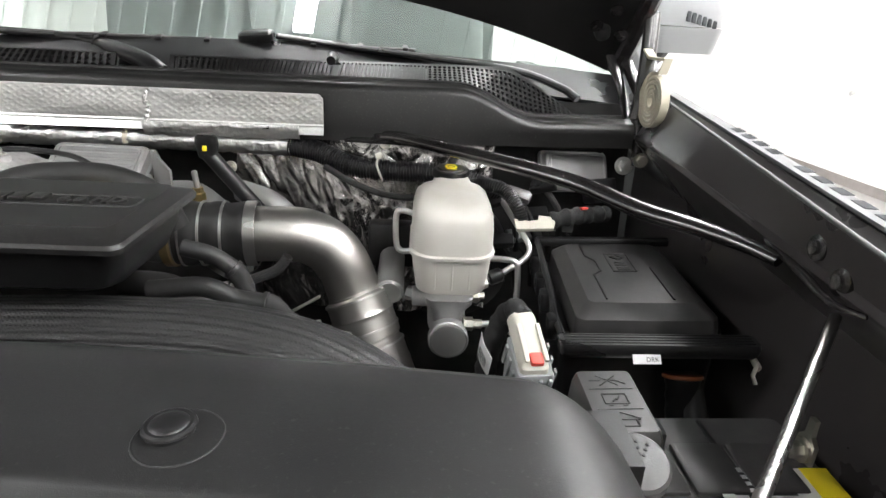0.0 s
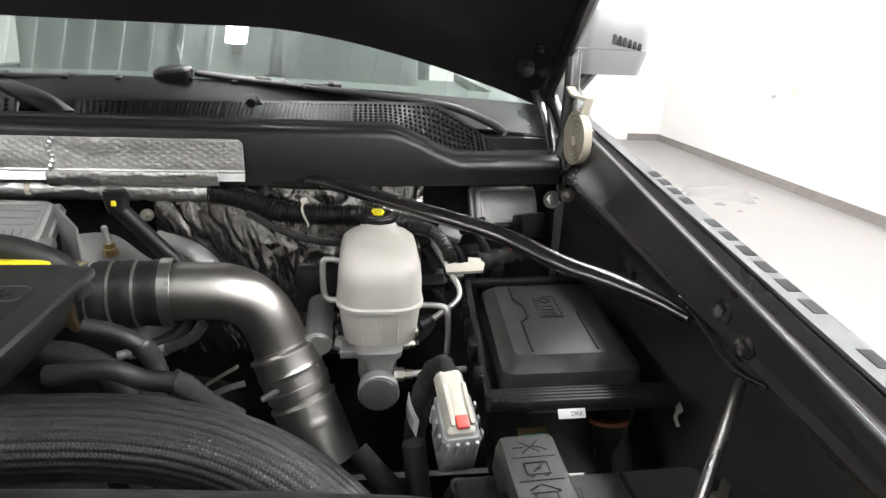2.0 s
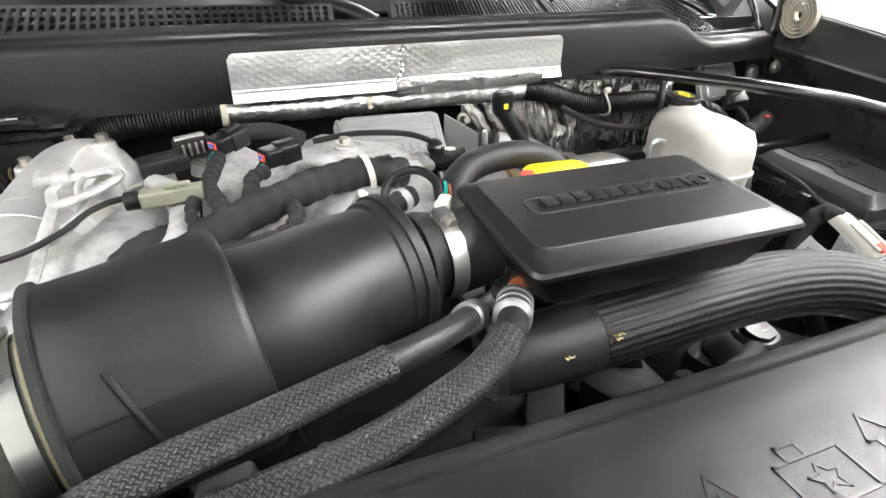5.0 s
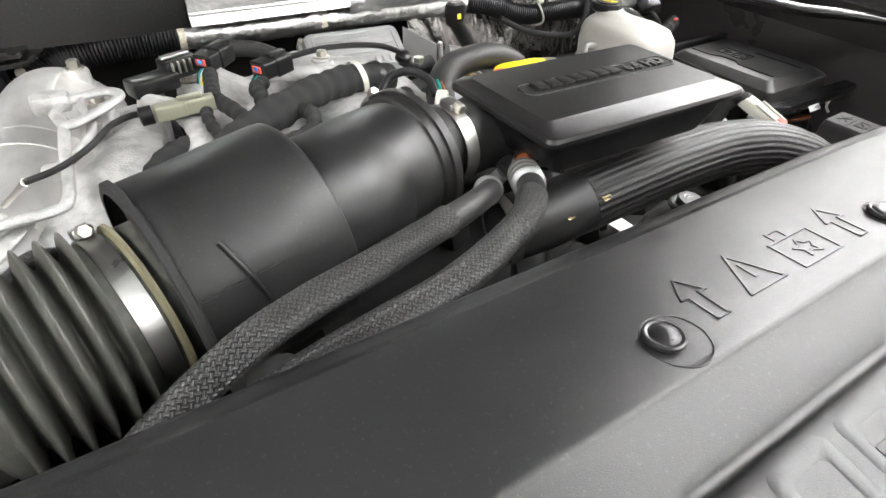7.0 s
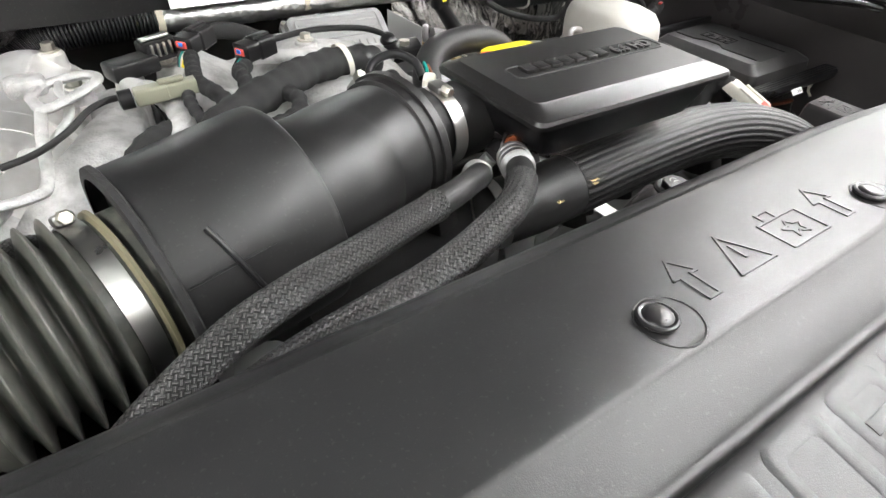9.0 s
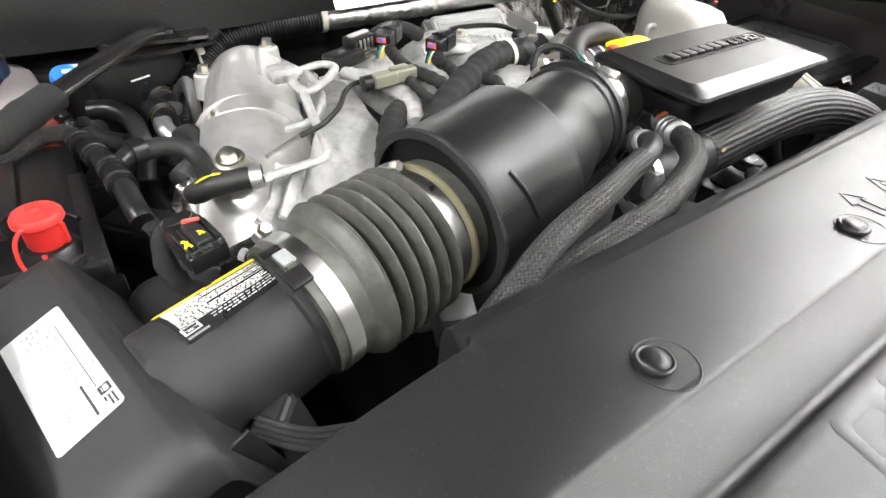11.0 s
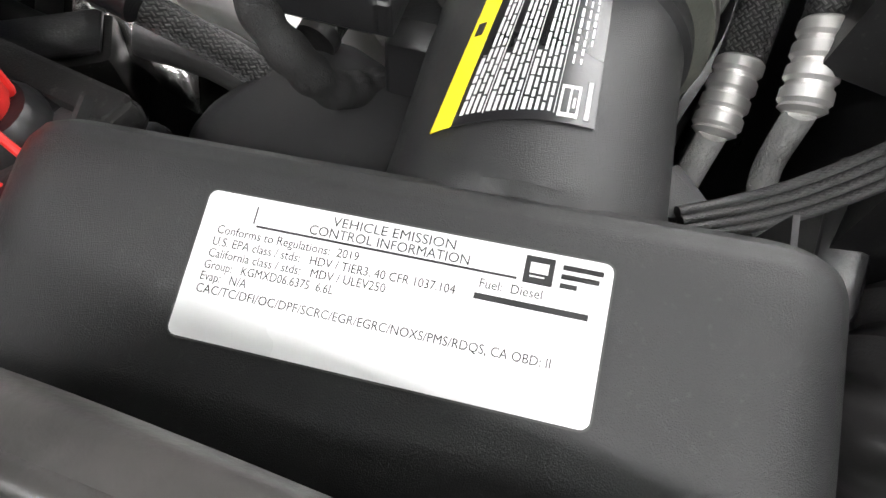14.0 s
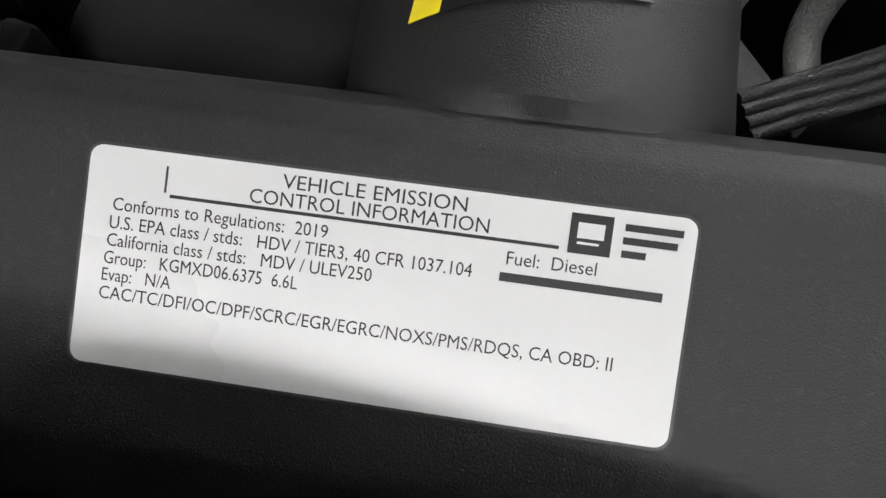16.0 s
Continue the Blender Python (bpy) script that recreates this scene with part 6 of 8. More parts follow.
for i in range(7):
    x, y, z = 0.17 + 0.03 * (i % 4), 0.90 + 0.025 * (i % 3), 1.20 + 0.03 * (i // 2)
    m = thing("relay_bracket", (x, y, z), "small grey bracket with cables by the firewall", "bracket", "small brackets")
    part("plate", block(basis((x, y, z), (1, random.uniform(-.5, .5), random.uniform(-.5, .5)), (0, -0.5, 1)), 0.04, 0.022, 0.012, 0.002), CASTD if i % 2 else BLACK2, m)
    part("lead", sweep(smooth_path([(x, y, z), (x + 0.02, y - 0.02, z - 0.03), (x + 0.03, y, z - 0.08)], 5), 0.005, 8), TAPE, m)

# braces to both fenders
def brace(s, label):
    f = (lambda x: x) if s > 0 else (lambda x: mirror_x(x) - 0.013)
    b = thing("brace", (f(0.2), 0.8, 1.31), label, "brace", "fender braces")
    if s > 0:
        way = [(0.080, 0.843, 1.355), (0.148, 0.772, 1.354), (0.223, 0.712, 1.347), (0.278, 0.650, 1.336), (0.318, 0.604, 1.334), (0.347, 0.568, 1.331), (0.366, 0.538, 1.327)]
    else:
        way = [(f(0.080), 0.843, 1.352), (-0.959, 0.775, 1.345), (-1.028, 0.710, 1.336), (-1.083, 0.645, 1.328), (-1.135, 0.575, 1.330), (-1.173, 0.507, 1.334)]
    pts = smooth_path([(f(-0.01), 0.938, 1.350), (f(0.015), 0.918, 1.353)] + way, 8)
    part("rod", sweep(pts, (lambda u, t: 0.0130 - 0.004 * max(0, u - 0.8) / 0.2) if s > 0 else 0.0115, 18, flat=0.7), BLKPAINT, b)
    part("end_plate", poly_prism(basis((f(-0.02), 0.935, 1.343), (1, 0, 0), (0, 0, 1)), [(-0.05, -0.012), (0.04, -0.022), (0.05, 0.012), (-0.04, 0.02)], 0.004), BLKPAINT, b)
    if s < 0:
        part("tip", loft(basis((f(0.366), 0.497, 1.326), (f(1) - f(0), 0.5, 0), (0, 0, 1)), [(0, 0.03, 0.03, 0.008), (0.008, 0.034, 0.034, 0.01), (0.012, 0.03, 0.03, 0.008)]), BLKPAINT, b)
    hexbolt((f(-0.02), 0.935, 1.347), (0, 0, 1), 0.008, 0.008, BLKPAINT, b)
    if s < 0:
        k = int(len(pts) * 0.38)
        part("tape_wrap", sweep(pts[k:], lambda u, t: 0.0160 + 0.0005 * math.sin(t * 900) + 0.0006 * math.sin(t * 210), 20, flat=0.85), TAPE, b, "rough black cloth tape")
    return b


brace(1, "glossy black metal brace from cowl to fender")
brace(-1, "black metal brace wrapped in cloth tape")

# hood prop strut
st = thing("hood_strut", (0.36, 0.43, 1.1), "chromed hood strut rod standing at the apron", "strut")
P0, P1 = V(0.362, 0.452, 1.313), V(0.255, 0.334, 1.281)
part("rod", sweep([P0, P1], 0.0044, 16), CHROME, st)
part("tip", turned(P0, P0 - P1, [(0, 0.0044), (0.004, 0.0044), (0.006, 0.003)], 16), CHROME, st)
part("lower_rod", sweep([P1, P1 + (P1 - P0) * 0.25], 0.0044, 16), CHROME, st)
P1 = P1 + (P1 - P0) * 0.25
part("collar", sweep([P1, P1 + (P1 - P0) * 0.12], 0.007, 16), BLACK2, st)

# connector with lever
gc = thing("lever_connector", (0.165, 0.58, 1.15), "grey and white plug with lever and red tab", "connector")
GM = basis((0.1610, 0.582, 1.188), (1, 0.10, 0.0), (0.05, -0.38, 0.92))
part("grey_shell", loft(GM, [(-0.046, 0.034, 0.040, 0.004, 0, -0.010), (-0.040, 0.038, 0.046, 0.004, 0, -0.010), (0.008, 0.040, 0.054, 0.004), (0.011, 0.036, 0.050, 0.004)]), GREYPL, gc)
for s in (-1, 1):
    for k in range(3):
        part("rib", block(GM @ Matrix.Translation((s * 0.022, -0.018 + 0.016 * k, -0.018)), 0.003, 0.006, 0.028, 0.001), GREYPL, gc)
for k in range(4):
    part("front_rib", block(GM @ Matrix.Translation((-0.015 + 0.010 * k, -0.028, -0.018)), 0.004, 0.004, 0.026, 0.001), GREYPL, gc)
part("white_cover", loft(GM @ Matrix.Translation((-0.001, 0.014, 0.009)), [(0, 0.030, 0.074, 0.004), (0.008, 0.029, 0.072, 0.005), (0.014, 0.023, 0.062, 0.006, 0, 0.004), (0.0155, 0.018, 0.054, 0.005, 0, 0.004)]), CREAM, gc, "white lever cover")
for s in (-1, 1):
    part("lever_arm", block(GM @ Matrix.Translation((s * 0.010, 0.006, 0.0235)), 0.005, 0.048, 0.004, 0.0014), CREAM, gc)
part("red_tab", block(GM @ Matrix.Translation((0.0, -0.014, 0.0215)), 0.013, 0.014, 0.006, 0.0015), REDTAB, gc, "red lock tab")
part("sleeve", sweep(smooth_path([GM @ V(0, 0.045, 0.014), GM @ V(-0.004, 0.062, 0.010), GM @ V(-0.014, 0.066, -0.012), GM @ V(-0.026, 0.05, -0.05), GM @ V(-0.03, 0.03, -0.11)], 8), lambda u, s: 0.0125 + 0.001 * math.sin(s * 420), 18), TAPE, gc)
tag = part("barcode_tag", sheet(lambda u, v: GM @ V(-0.036 - 0.006 * math.sin(u * 2), 0.010 + 0.035 * u, -0.040 + 0.034 * v), 8, 6, 0.0005), PAPER, gc, "white barcode tag")
for k in range(9):
    part("print_bar", sheet(lambda u, v: GM @ V(-0.0375 - 0.006 * math.sin((0.2 + 0.06 * k) * 2), 0.017 + 0.0022 * k + 0.0010 * u, -0.034 + 0.016 * v), 1, 2, 0.0003), INK, tag)

# small relay cover and battery
rb = thing("relay_cover", (0.215, 0.475, 1.15), "black relay cover with moulded warning symbols", "relay cover")
KM = basis((0.2140, 0.474, 1.186), (1, 0.0, 0.04), (0, -0.03, 1))
part("shell", loft(KM, [(0, 0.058, 0.092, 0.005), (0.026, 0.054, 0.088, 0.005), (0.034, 0.050, 0.084, 0.005), (0.036, 0.047, 0.081, 0.004)]), LIDP, rb)
for k in range(3):
    raised_ = bmesh.new()
    y0 = 0.026 - 0.026 * k
    for (ax_, ay), (bx, by) in (
            (((-0.016, 0.0), (-0.006, 0.0)), ((-0.008, -0.007), (0.008, 0.007)), ((-0.008, 0.007), (0.008, -0.007)), ((-0.004, 0.003), (0.012, -0.002)), ((0.006, 0.001), (0.015, -0.005)), ((-0.019, -0.012), (0.019, -0.012))),
            (((-0.010, -0.006), (0.010, -0.006)), ((0.010, -0.006), (0.010, 0.007)), ((0.010, 0.007), (-0.010, 0.007)), ((-0.010, 0.007), (-0.010, -0.006)), ((-0.003, -0.003), (0.0, 0.001)), ((0.0, 0.001), (0.001, -0.001)), ((0.001, -0.001), (0.004, 0.004)), ((-0.008, -0.008), (-0.004, -0.008)), ((0.004, -0.008), (0.008, -0.008)), ((-0.019, -0.013), (0.019, -0.013))),
            (((-0.009, -0.008), (0.009, -0.008)), ((0.009, -0.008), (0.009, 0.0)), ((-0.009, -0.008), (-0.009, 0.0)), ((-0.012, 0.0), (0.012, 0.0)), ((-0.002, 0.009), (0.013, 0.001)), ((-0.012, 0.003), (-0.004, 0.008))))[k]:
        sweep([KM @ V(ax_, y0 + ay, 0.0362), KM @ V(bx, y0 + by, 0.0362)], 0.0008, 5, True, raised_)
    part("symbol", raised_, BLACK2, rb, "moulded warning symbol")
for s in (-1, 1):
    part("clip", block(KM @ Matrix.Translation((s * 0.031, -0.02, 0.004)), 0.008, 0.02, 0.02, 0.002), BLACK2, rb)
part("holder", block(KM @ Matrix.Translation((-0.03, -0.01, -0.05)), 0.07, 0.09, 0.05, 0.004), BLACK2, rb)

bt = thing("battery", (0.30, 0.40, 0.95), "black truck battery with caution label and clamps", "battery")
BTM = basis((0.300, 0.400, 0.982), (1, 0, 0.02), (0, 0, 1))
part("case", loft(BTM, [(0, 0.20, 0.25, 0.008), (0.175, 0.205, 0.255, 0.008), (0.182, 0.200, 0.250, 0.008)]), GREYBAT, bt)
for k in range(3):
    part("vent_cap", block(BTM @ Matrix.Translation((-0.05 + 0.05 * k, 0.055, 0.181)), 0.046, 0.06, 0.006, 0.003), GREYBAT, bt)
LBM = basis((0.346, 0.432, 1.1672), (1, -0.02, 0.02), (0, 0, 1))
bl = part("caution_label", block(LBM, 0.104, 0.045, 0.0008, 0.0002), PAPER, bt, "white and yellow caution label")
part("yellow_field", block(LBM @ Matrix.Translation((0.040, 0, 0.0008)), 0.024, 0.045, 0.0006, 0.0002), YELLOW, bl)
for k in range(5):
    part("print_bar", block(LBM @ Matrix.Translation((-0.016, 0.015 - 0.0075 * k, 0.0008)), 0.058 - 0.006 * (k % 2), 0.003, 0.0004, 0.0001), INK, bl)
part("divider", block(BTM @ Matrix.Translation((0.02, 0.02, 0.1815)), 0.004, 0.20, 0.004, 0.001), BLACK2, bt)
part("terminal", turned(BTM @ V(-0.055, -0.06, 0.180), (0, 0, 1), [(0, 0.016), (0.004, 0.016), (0.005, 0.010), (0.022, 0.009)], 20), ALU, bt)
part("terminal_clamp", block(BTM @ Matrix.Translation((-0.05, -0.055, 0.183)), 0.05, 0.03, 0.014, 0.004), ZINC, bt)
wc = thing("washer_cap", (0.178, 0.345, 1.25), "black washer fluid cap with raised dots", "cap")
WM = basis((0.180, 0.352, 1.258), (1, 0, 0), (0.1, -0.30, 0.95))
wcap = part("cap", turned(WM.translation, WM.to_3x3() @ V(0, 0, 1), [(-0.012, 0.021), (0.0, 0.022), (0.006, 0.0215), (0.008, 0.0195), (0.0085, 0.0)], 40), DUSTYP, wc)
part("neck", turned(WM.translation, WM.to_3x3() @ V(0, 0, -1), [(0.010, 0.017), (0.06, 0.017), (0.12, 0.02)], 24), BLACK2, wc)
for i in range(9):
    a = -0.5 + 0.55 * (i % 3)
    part("dot", turned(WM @ V((0.005 + 0.004 * (i // 3)) * math.sin(a) + 0.002, (0.004 + 0.0045 * (i // 3)) * math.cos(a), 0.0084), WM.to_3x3() @ V(0, 0, 1), [(0, 0.0011), (0.0006, 0.0010), (0.0006, 0)], 8), BLACK2, wcap)
gs = thing("ground_strap", (0.352, 0.43, 1.17), "bolted ground strap lug on the apron", "cable lug")
part("lug", poly_prism(basis((0.358, 0.432, 1.21), (0, 0, 1), (-1, 0, 0)), [(-0.012, -0.010), (0.006, -0.010), (0.012, -0.004), (0.026, -0.0035), (0.026, 0.0035), (0.012, 0.004), (0.006, 0.010), (-0.012, 0.010)], 0.004), ZINC, gs)
hexbolt((0.354, 0.432, 1.207), (-1, 0, 0), 0.007, 0.012, ZINC, gs)
for pts in ([(0.16, 0.52, 1.16), (0.14, 0.53, 1.10), (0.11, 0.55, 1.06), (0.09, 0.58, 1.0)], [(0.12, 0.60, 1.15), (0.13, 0.58, 1.08), (0.16, 0.54, 1.02)], [(0.36, 0.62, 1.14), (0.355, 0.57, 1.10), (0.35, 0.54, 1.05)], [(0.06, 0.65, 1.10), (0.10, 0.62, 1.07), (0.15, 0.60, 1.05)]):
    solo("loom", sweep(smooth_path(pts, 6), 0.013, 12), TAPE, "black taped wiring loom going down", "wiring loom", "wiring looms")
psc = thing("steering_fluid_cap", (-0.02, 0.556, 1.1), "black fluid cap with white steering wheel symbol", "cap")
part("cap", turned((-0.021, 0.556, 1.105), (0, 0, 1), [(-0.03, 0.024), (0, 0.024), (0.002, 0.030), (0.016, 0.029), (0.019, 0.026), (0.019, 0.0)], 36), BLACK2, psc)
part("symbol", turned((-0.021, 0.560, 1.1240), (0, 0, 1), [(0, 0.010), (0.0006, 0.010), (0.0006, 0.0082), (0, 0.0082)], 28, cap=False), WHITEINK, psc)
part("symbol_bar", block(basis((-0.021, 0.560, 1.1240), (1, 0, 0), (0, 0, 1)), 0.018, 0.002, 0.0006, 0.0002), WHITEINK, psc)
part("neck", block(basis((-0.03, 0.57, 1.04), (1, 0.3, 0), (0, 0, 1)), 0.12, 0.08, 0.05, 0.012), BLACK2, psc)

# hoses under the engine cover's edge
def lower_hose(pts, r, label, mark):
    t = thing("lower_hose", pts[-1], label, "hose", "lower hoses")
    path = smooth_path(pts, 8)
    part("hose", sweep(path, r, 18), RUBBER, t)
    k = int(len(path) * 0.55)
    part("tape_wrap", sweep(path[k:], lambda u, s: r * 1.14 + 0.0004 * math.sin(s * 800) + 0.0004 * math.sin(s * 230), 18), TAPE, t, "rough black cloth tape")
    d = (path[k] - path[k - 1]).normalized()
    part("tie", turned(path[k], d, [(0, r), (0.0003, r * 1.25), (0.004, r * 1.25), (0.0043, r)], 20, cap=False), mark, t)


lower_hose([(-0.186, 0.6, 1.297), (-0.156, 0.6, 1.288), (-0.133, 0.6, 1.267), (-0.126, 0.6, 1.233)], 0.0085, "black hose dropping beside the engine cover", BLACK2)
lower_hose([(-0.211, 0.575, 1.262), (-0.161, 0.575, 1.267), (-0.13, 0.575, 1.255), (-0.099, 0.575, 1.249), (-0.081, 0.575, 1.23), (-0.051, 0.575, 1.207)], 0.0095, "black taped hose under the steel pipe", BLACK2)
vh = thing("vacuum_hose", (-0.139, 0.66, 1.237), "thin braided hose with bright metal end fitting", "hose")
part("braid", sweep(smooth_path([(-0.139, 0.66, 1.237), (-0.113, 0.66, 1.249), (-0.099, 0.66, 1.266)], 8), 0.0058, 14), BRAIDM, vh)
part("end_fitting", turned((-0.139, 0.66, 1.237), (-0.02, 0.0, -0.007), [(0, 0.0062), (0.012, 0.0066), (0.013, 0.0050), (0.016, 0.0050), (0.017, 0.0030), (0.026, 0.0028)], 14), ALU, vh, "bright metal fitting")
pc = thing("pipe_clip", (-0.091, 0.62, 1.218), "bright bent metal clip with nut under the pipe", "clip")
part("strip", sweep([(-0.091, 0.62, 1.218), (-0.075, 0.62, 1.228), (-0.059, 0.62, 1.238)], 0.0035, 8, flat=0.4), ZINC, pc)

# power steering reservoir under the charge hose
ps = thing("steering_reservoir", (-0.02, 0.555, 1.05), "black steering fluid reservoir with printed scalloped cap", "reservoir")
PS = V(-0.022, 0.556, 1.118)
part("tank", loft(Matrix.Translation((-0.035, 0.560, 1.02)), [(0, 0.075, 0.06, 0.02), (0.075, 0.085, 0.066, 0.022), (0.092, 0.060, 0.05, 0.02), (0.098, 0.036, 0.036, 0.017)]), BLACK2, ps)
pcap = part("cap", turned(PS, (0.05, -0.12, 1), [(0, 0.019), (0.002, 0.0205), (0.011, 0.0200), (0.0130, 0.0185), (0.0135, 0.0)], 48, shape=lambda a: 1 + 0.045 * max(0, math.cos(a * 9))), BLACK2, ps, "black cap with white symbols")
part("cap_symbol", turned(PS + V(0.0005, 0.004, 0.0134), (0.05, -0.12, 1), [(0, 0.0072), (0.0004, 0.0072), (0.0004, 0.0060), (0, 0.0060)], 28, cap=False), WHITEINK, pcap)
for k in range(3):
    a = math.radians(90 + 120 * k)
    part("cap_symbol", sweep([PS + V(0.0005, 0.004, 0.0137), PS + V(0.0005 + 0.006 * math.cos(a), 0.004 + 0.006 * math.sin(a), 0.0137)], 0.0005, 5), WHITEINK, pcap)
part("cap_symbol", block(basis(PS + V(0.001, -0.008, 0.0122), (1, 0, 0), (0.05, -0.12, 1)), 0.012, 0.0014, 0.0008, 0.0002), WHITEINK, pcap)
# fittings deep behind the radiator cover
for x, y, z, r in ((-0.195, 0.470, 1.150, 0.011), (-0.165, 0.462, 1.140, 0.007), (-0.115, 0.458, 1.150, 0.006)):
    ft = thing("pump_fitting", (x, y, z), "bright metal fitting deep behind the radiator", "fitting", "pump fittings")
    part("body", turned((x, y, z - 0.02), (0.3, -0.4, 1), [(0, r), (0.02, r), (0.022, r * 1.3), (0.028, r * 1.3), (0.03, r * 0.8)], 16), CASTD, ft)
    part("tip", turned((x + 0.003, y - 0.004, z + 0.008), (0.3, -0.4, 1), [(0, r * 0.6), (0.008, r * 0.6), (0.009, r * 0.3)], 12), BLACK2, ft)
hose("pump_hose", [(-0.26, 0.50, 1.12), (-0.19, 0.485, 1.135), (-0.11, 0.50, 1.14), (-0.05, 0.53, 1.12)], 0.014, RUBBER, "black pump hose below the charge hose", 8, 18)
# ---- top of the engine ----
mf = thing("intake_manifold", (-0.58, 0.66, 1.25), "rough cast aluminium intake manifold and valve cover", "manifold")


def mani_fn(u, v):
    # u across from the turbo side to the cover, v from front to back
    x = -0.625 + 0.230 * u
    u = 0.38 + 0.62 * u
    y = 0.565 + 0.25 * v + 0.02 * math.sin(u * 3)
    z = 1.314 + 0.010 * math.sin(u * 2.4 + 0.4)
    z -= 0.035 * max(0, 1 - v / 0.22) ** 1.5 + 0.05 * max(0, 1 - (u - 0.38) / 0.08) ** 1.5
    z += 0.016 * math.exp(-((u - 0.42) / 0.10) ** 2) * min(1, v * 2)
    z += 0.012 * math.exp(-((u - 0.78) / 0.08) ** 2) - 0.014 * math.exp(-((u - 0.60) / 0.05) ** 2)
    z += 0.010 * math.exp(-(((v - 0.62) / 0.10) ** 2)) * math.sin(u * 9)
    z += 0.004 * noise.noise(V(x * 30, y * 30, 2)) + 0.0015 * noise.noise(V(x * 90, y * 90, 5))
    return V(x, y, z)


def runner_fn(u, v):
    """The curved runner between the exhaust shield and the harness: v from its low front flange to the back."""
    y = 0.588 + 0.215 * v
    left = -0.818 + 0.122 * min(1, v / 0.70) ** 0.75 - 0.014 * max(0, v - 0.7)
    right = -0.690 + 0.030 * math.sin(min(1, v / 0.45) * math.pi / 2) + 0.045 * max(0, v - 0.45) - 0.02 * max(0, 1 - v / 0.15)
    x = left + (right - left) * u
    z = 1.300 + 0.014 * math.sin(v * 2.6) - 0.026 * max(0, 1 - v / 0.35) ** 1.3
    e = min(u, 1 - u)
    z -= 0.060 * max(0, 1 - e / 0.08) ** 2.2
    z += 0.010 * math.sin(u * math.pi) * min(1, v * 2)
    z -= 0.030 * max(0, 1 - min(v, 1 - v) / 0.08) ** 2
    z += 0.0018 * noise.noise(V(x * 30, y * 30, 2)) + 0.0006 * noise.noise(V(x * 90, y * 90, 5))
    return V(x, y, z)


part("runner", sheet(runner_fn, 60, 70, 0.012), CAST, mf, "pale cast runner", angle=70)
part("casting", sheet(mani_fn, 60, 60, 0.03), CAST, mf, angle=70)
for pts, r in (([(-0.730, 0.700, 1.348), (-0.736, 0.670, 1.336), (-0.740, 0.640, 1.324), (-0.744, 0.623, 1.317), (-0.752, 0.614, 1.316), (-0.780, 0.609, 1.317), (-0.812, 0.608, 1.316)], 0.0048),
               ([(-0.735, 0.712, 1.351), (-0.722, 0.730, 1.353), (-0.692, 0.733, 1.355), (-0.684, 0.718, 1.354), (-0.708, 0.698, 1.350), (-0.729, 0.692, 1.347), (-0.735, 0.712, 1.351)], 0.0046),
               ([(-0.712, 0.731, 1.353), (-0.714, 0.712, 1.352), (-0.712, 0.697, 1.349)], 0.0034)):
    part("cast_rail", sweep(smooth_path(pts, 8), r, 12, flat=0.8), CAST, mf)
part("bracket_plate", poly_prism(basis((-0.805, 0.595, 1.288), (0.55, 0.8, 0.1), (0.3, -0.6, 0.75)), [(-0.045, -0.035), (0.01, -0.04), (0.05, -0.01), (0.05, 0.02), (0.0, 0.014), (-0.03, 0.02)], 0.006), CAST, mf)
part("bracket_rib", block(basis((-0.795, 0.598, 1.300), (0.55, 0.8, 0.1), (0.3, -0.6, 0.75)), 0.075, 0.010, 0.007, 0.002), CAST, mf)
for pts, r in (([(-0.66, 0.745, 1.336), (-0.64, 0.70, 1.338), (-0.635, 0.655, 1.334), (-0.65, 0.615, 1.326)], 0.012),
               ([(-0.755, 0.69, 1.315), (-0.735, 0.672, 1.326), (-0.715, 0.69, 1.336), (-0.71, 0.73, 1.342)], 0.006), ([(-0.54, 0.765, 1.334), (-0.50, 0.745, 1.336), (-0.46, 0.74, 1.330)], 0.010)):
    part("cast_rib", sweep(smooth_path(pts, 8), lambda u, s: r * (0.75 + 0.25 * math.sin(u * math.pi)) + 0.0006 * math.sin(s * 300), 16, flat=0.7), CAST, mf)
part("boss", block(basis((-0.735, 0.735, 1.345), (1, 0, 0), (0, 0, 1)), 0.03, 0.024, 0.016, 0.005), CAST, mf)
for x, y in ((-0.70, 0.755), (-0.655, 0.765), (-0.50, 0.60), (-0.47, 0.78), (-0.615, 0.78)):
    z = 1.325
    part("bolt_boss", turned((x, y, z), (0, 0, 1), [(0, 0.014), (0.012, 0.012), (0.013, 0.0095)], 18), CAST, mf)
    hexbolt((x, y, z + 0.013), (0, 0, 1), 0.006, 0.008, ZINC, mf)

# bulbous heat shield over the exhaust crossover
eg = thing("exhaust_shield", (-0.78, 0.76, 1.2), "bulbous pressed steel exhaust heat shield with bolts", "heat shield")
up_ = smooth_path([(-0.722, 0.895, 1.262), (-0.728, 0.870, 1.285), (-0.738, 0.838, 1.297), (-0.752, 0.80, 1.288), (-0.768, 0.762, 1.272)], 8)
part("upper_shell", sweep(up_, lambda u, s: 0.050 * (0.45 + 0.55 * min(1, u * 3.2) ** 0.5) + 0.004 * u, 44, shape=lambda a, s: 1 + 0.015 * math.sin(3 * a + s * 40)), SHIELD, eg, angle=60)
lo_ = smooth_path([(-0.762, 0.782, 1.268), (-0.772, 0.752, 1.262), (-0.784, 0.715, 1.250), (-0.797, 0.675, 1.235), (-0.808, 0.635, 1.215), (-0.815, 0.60, 1.18)], 8)
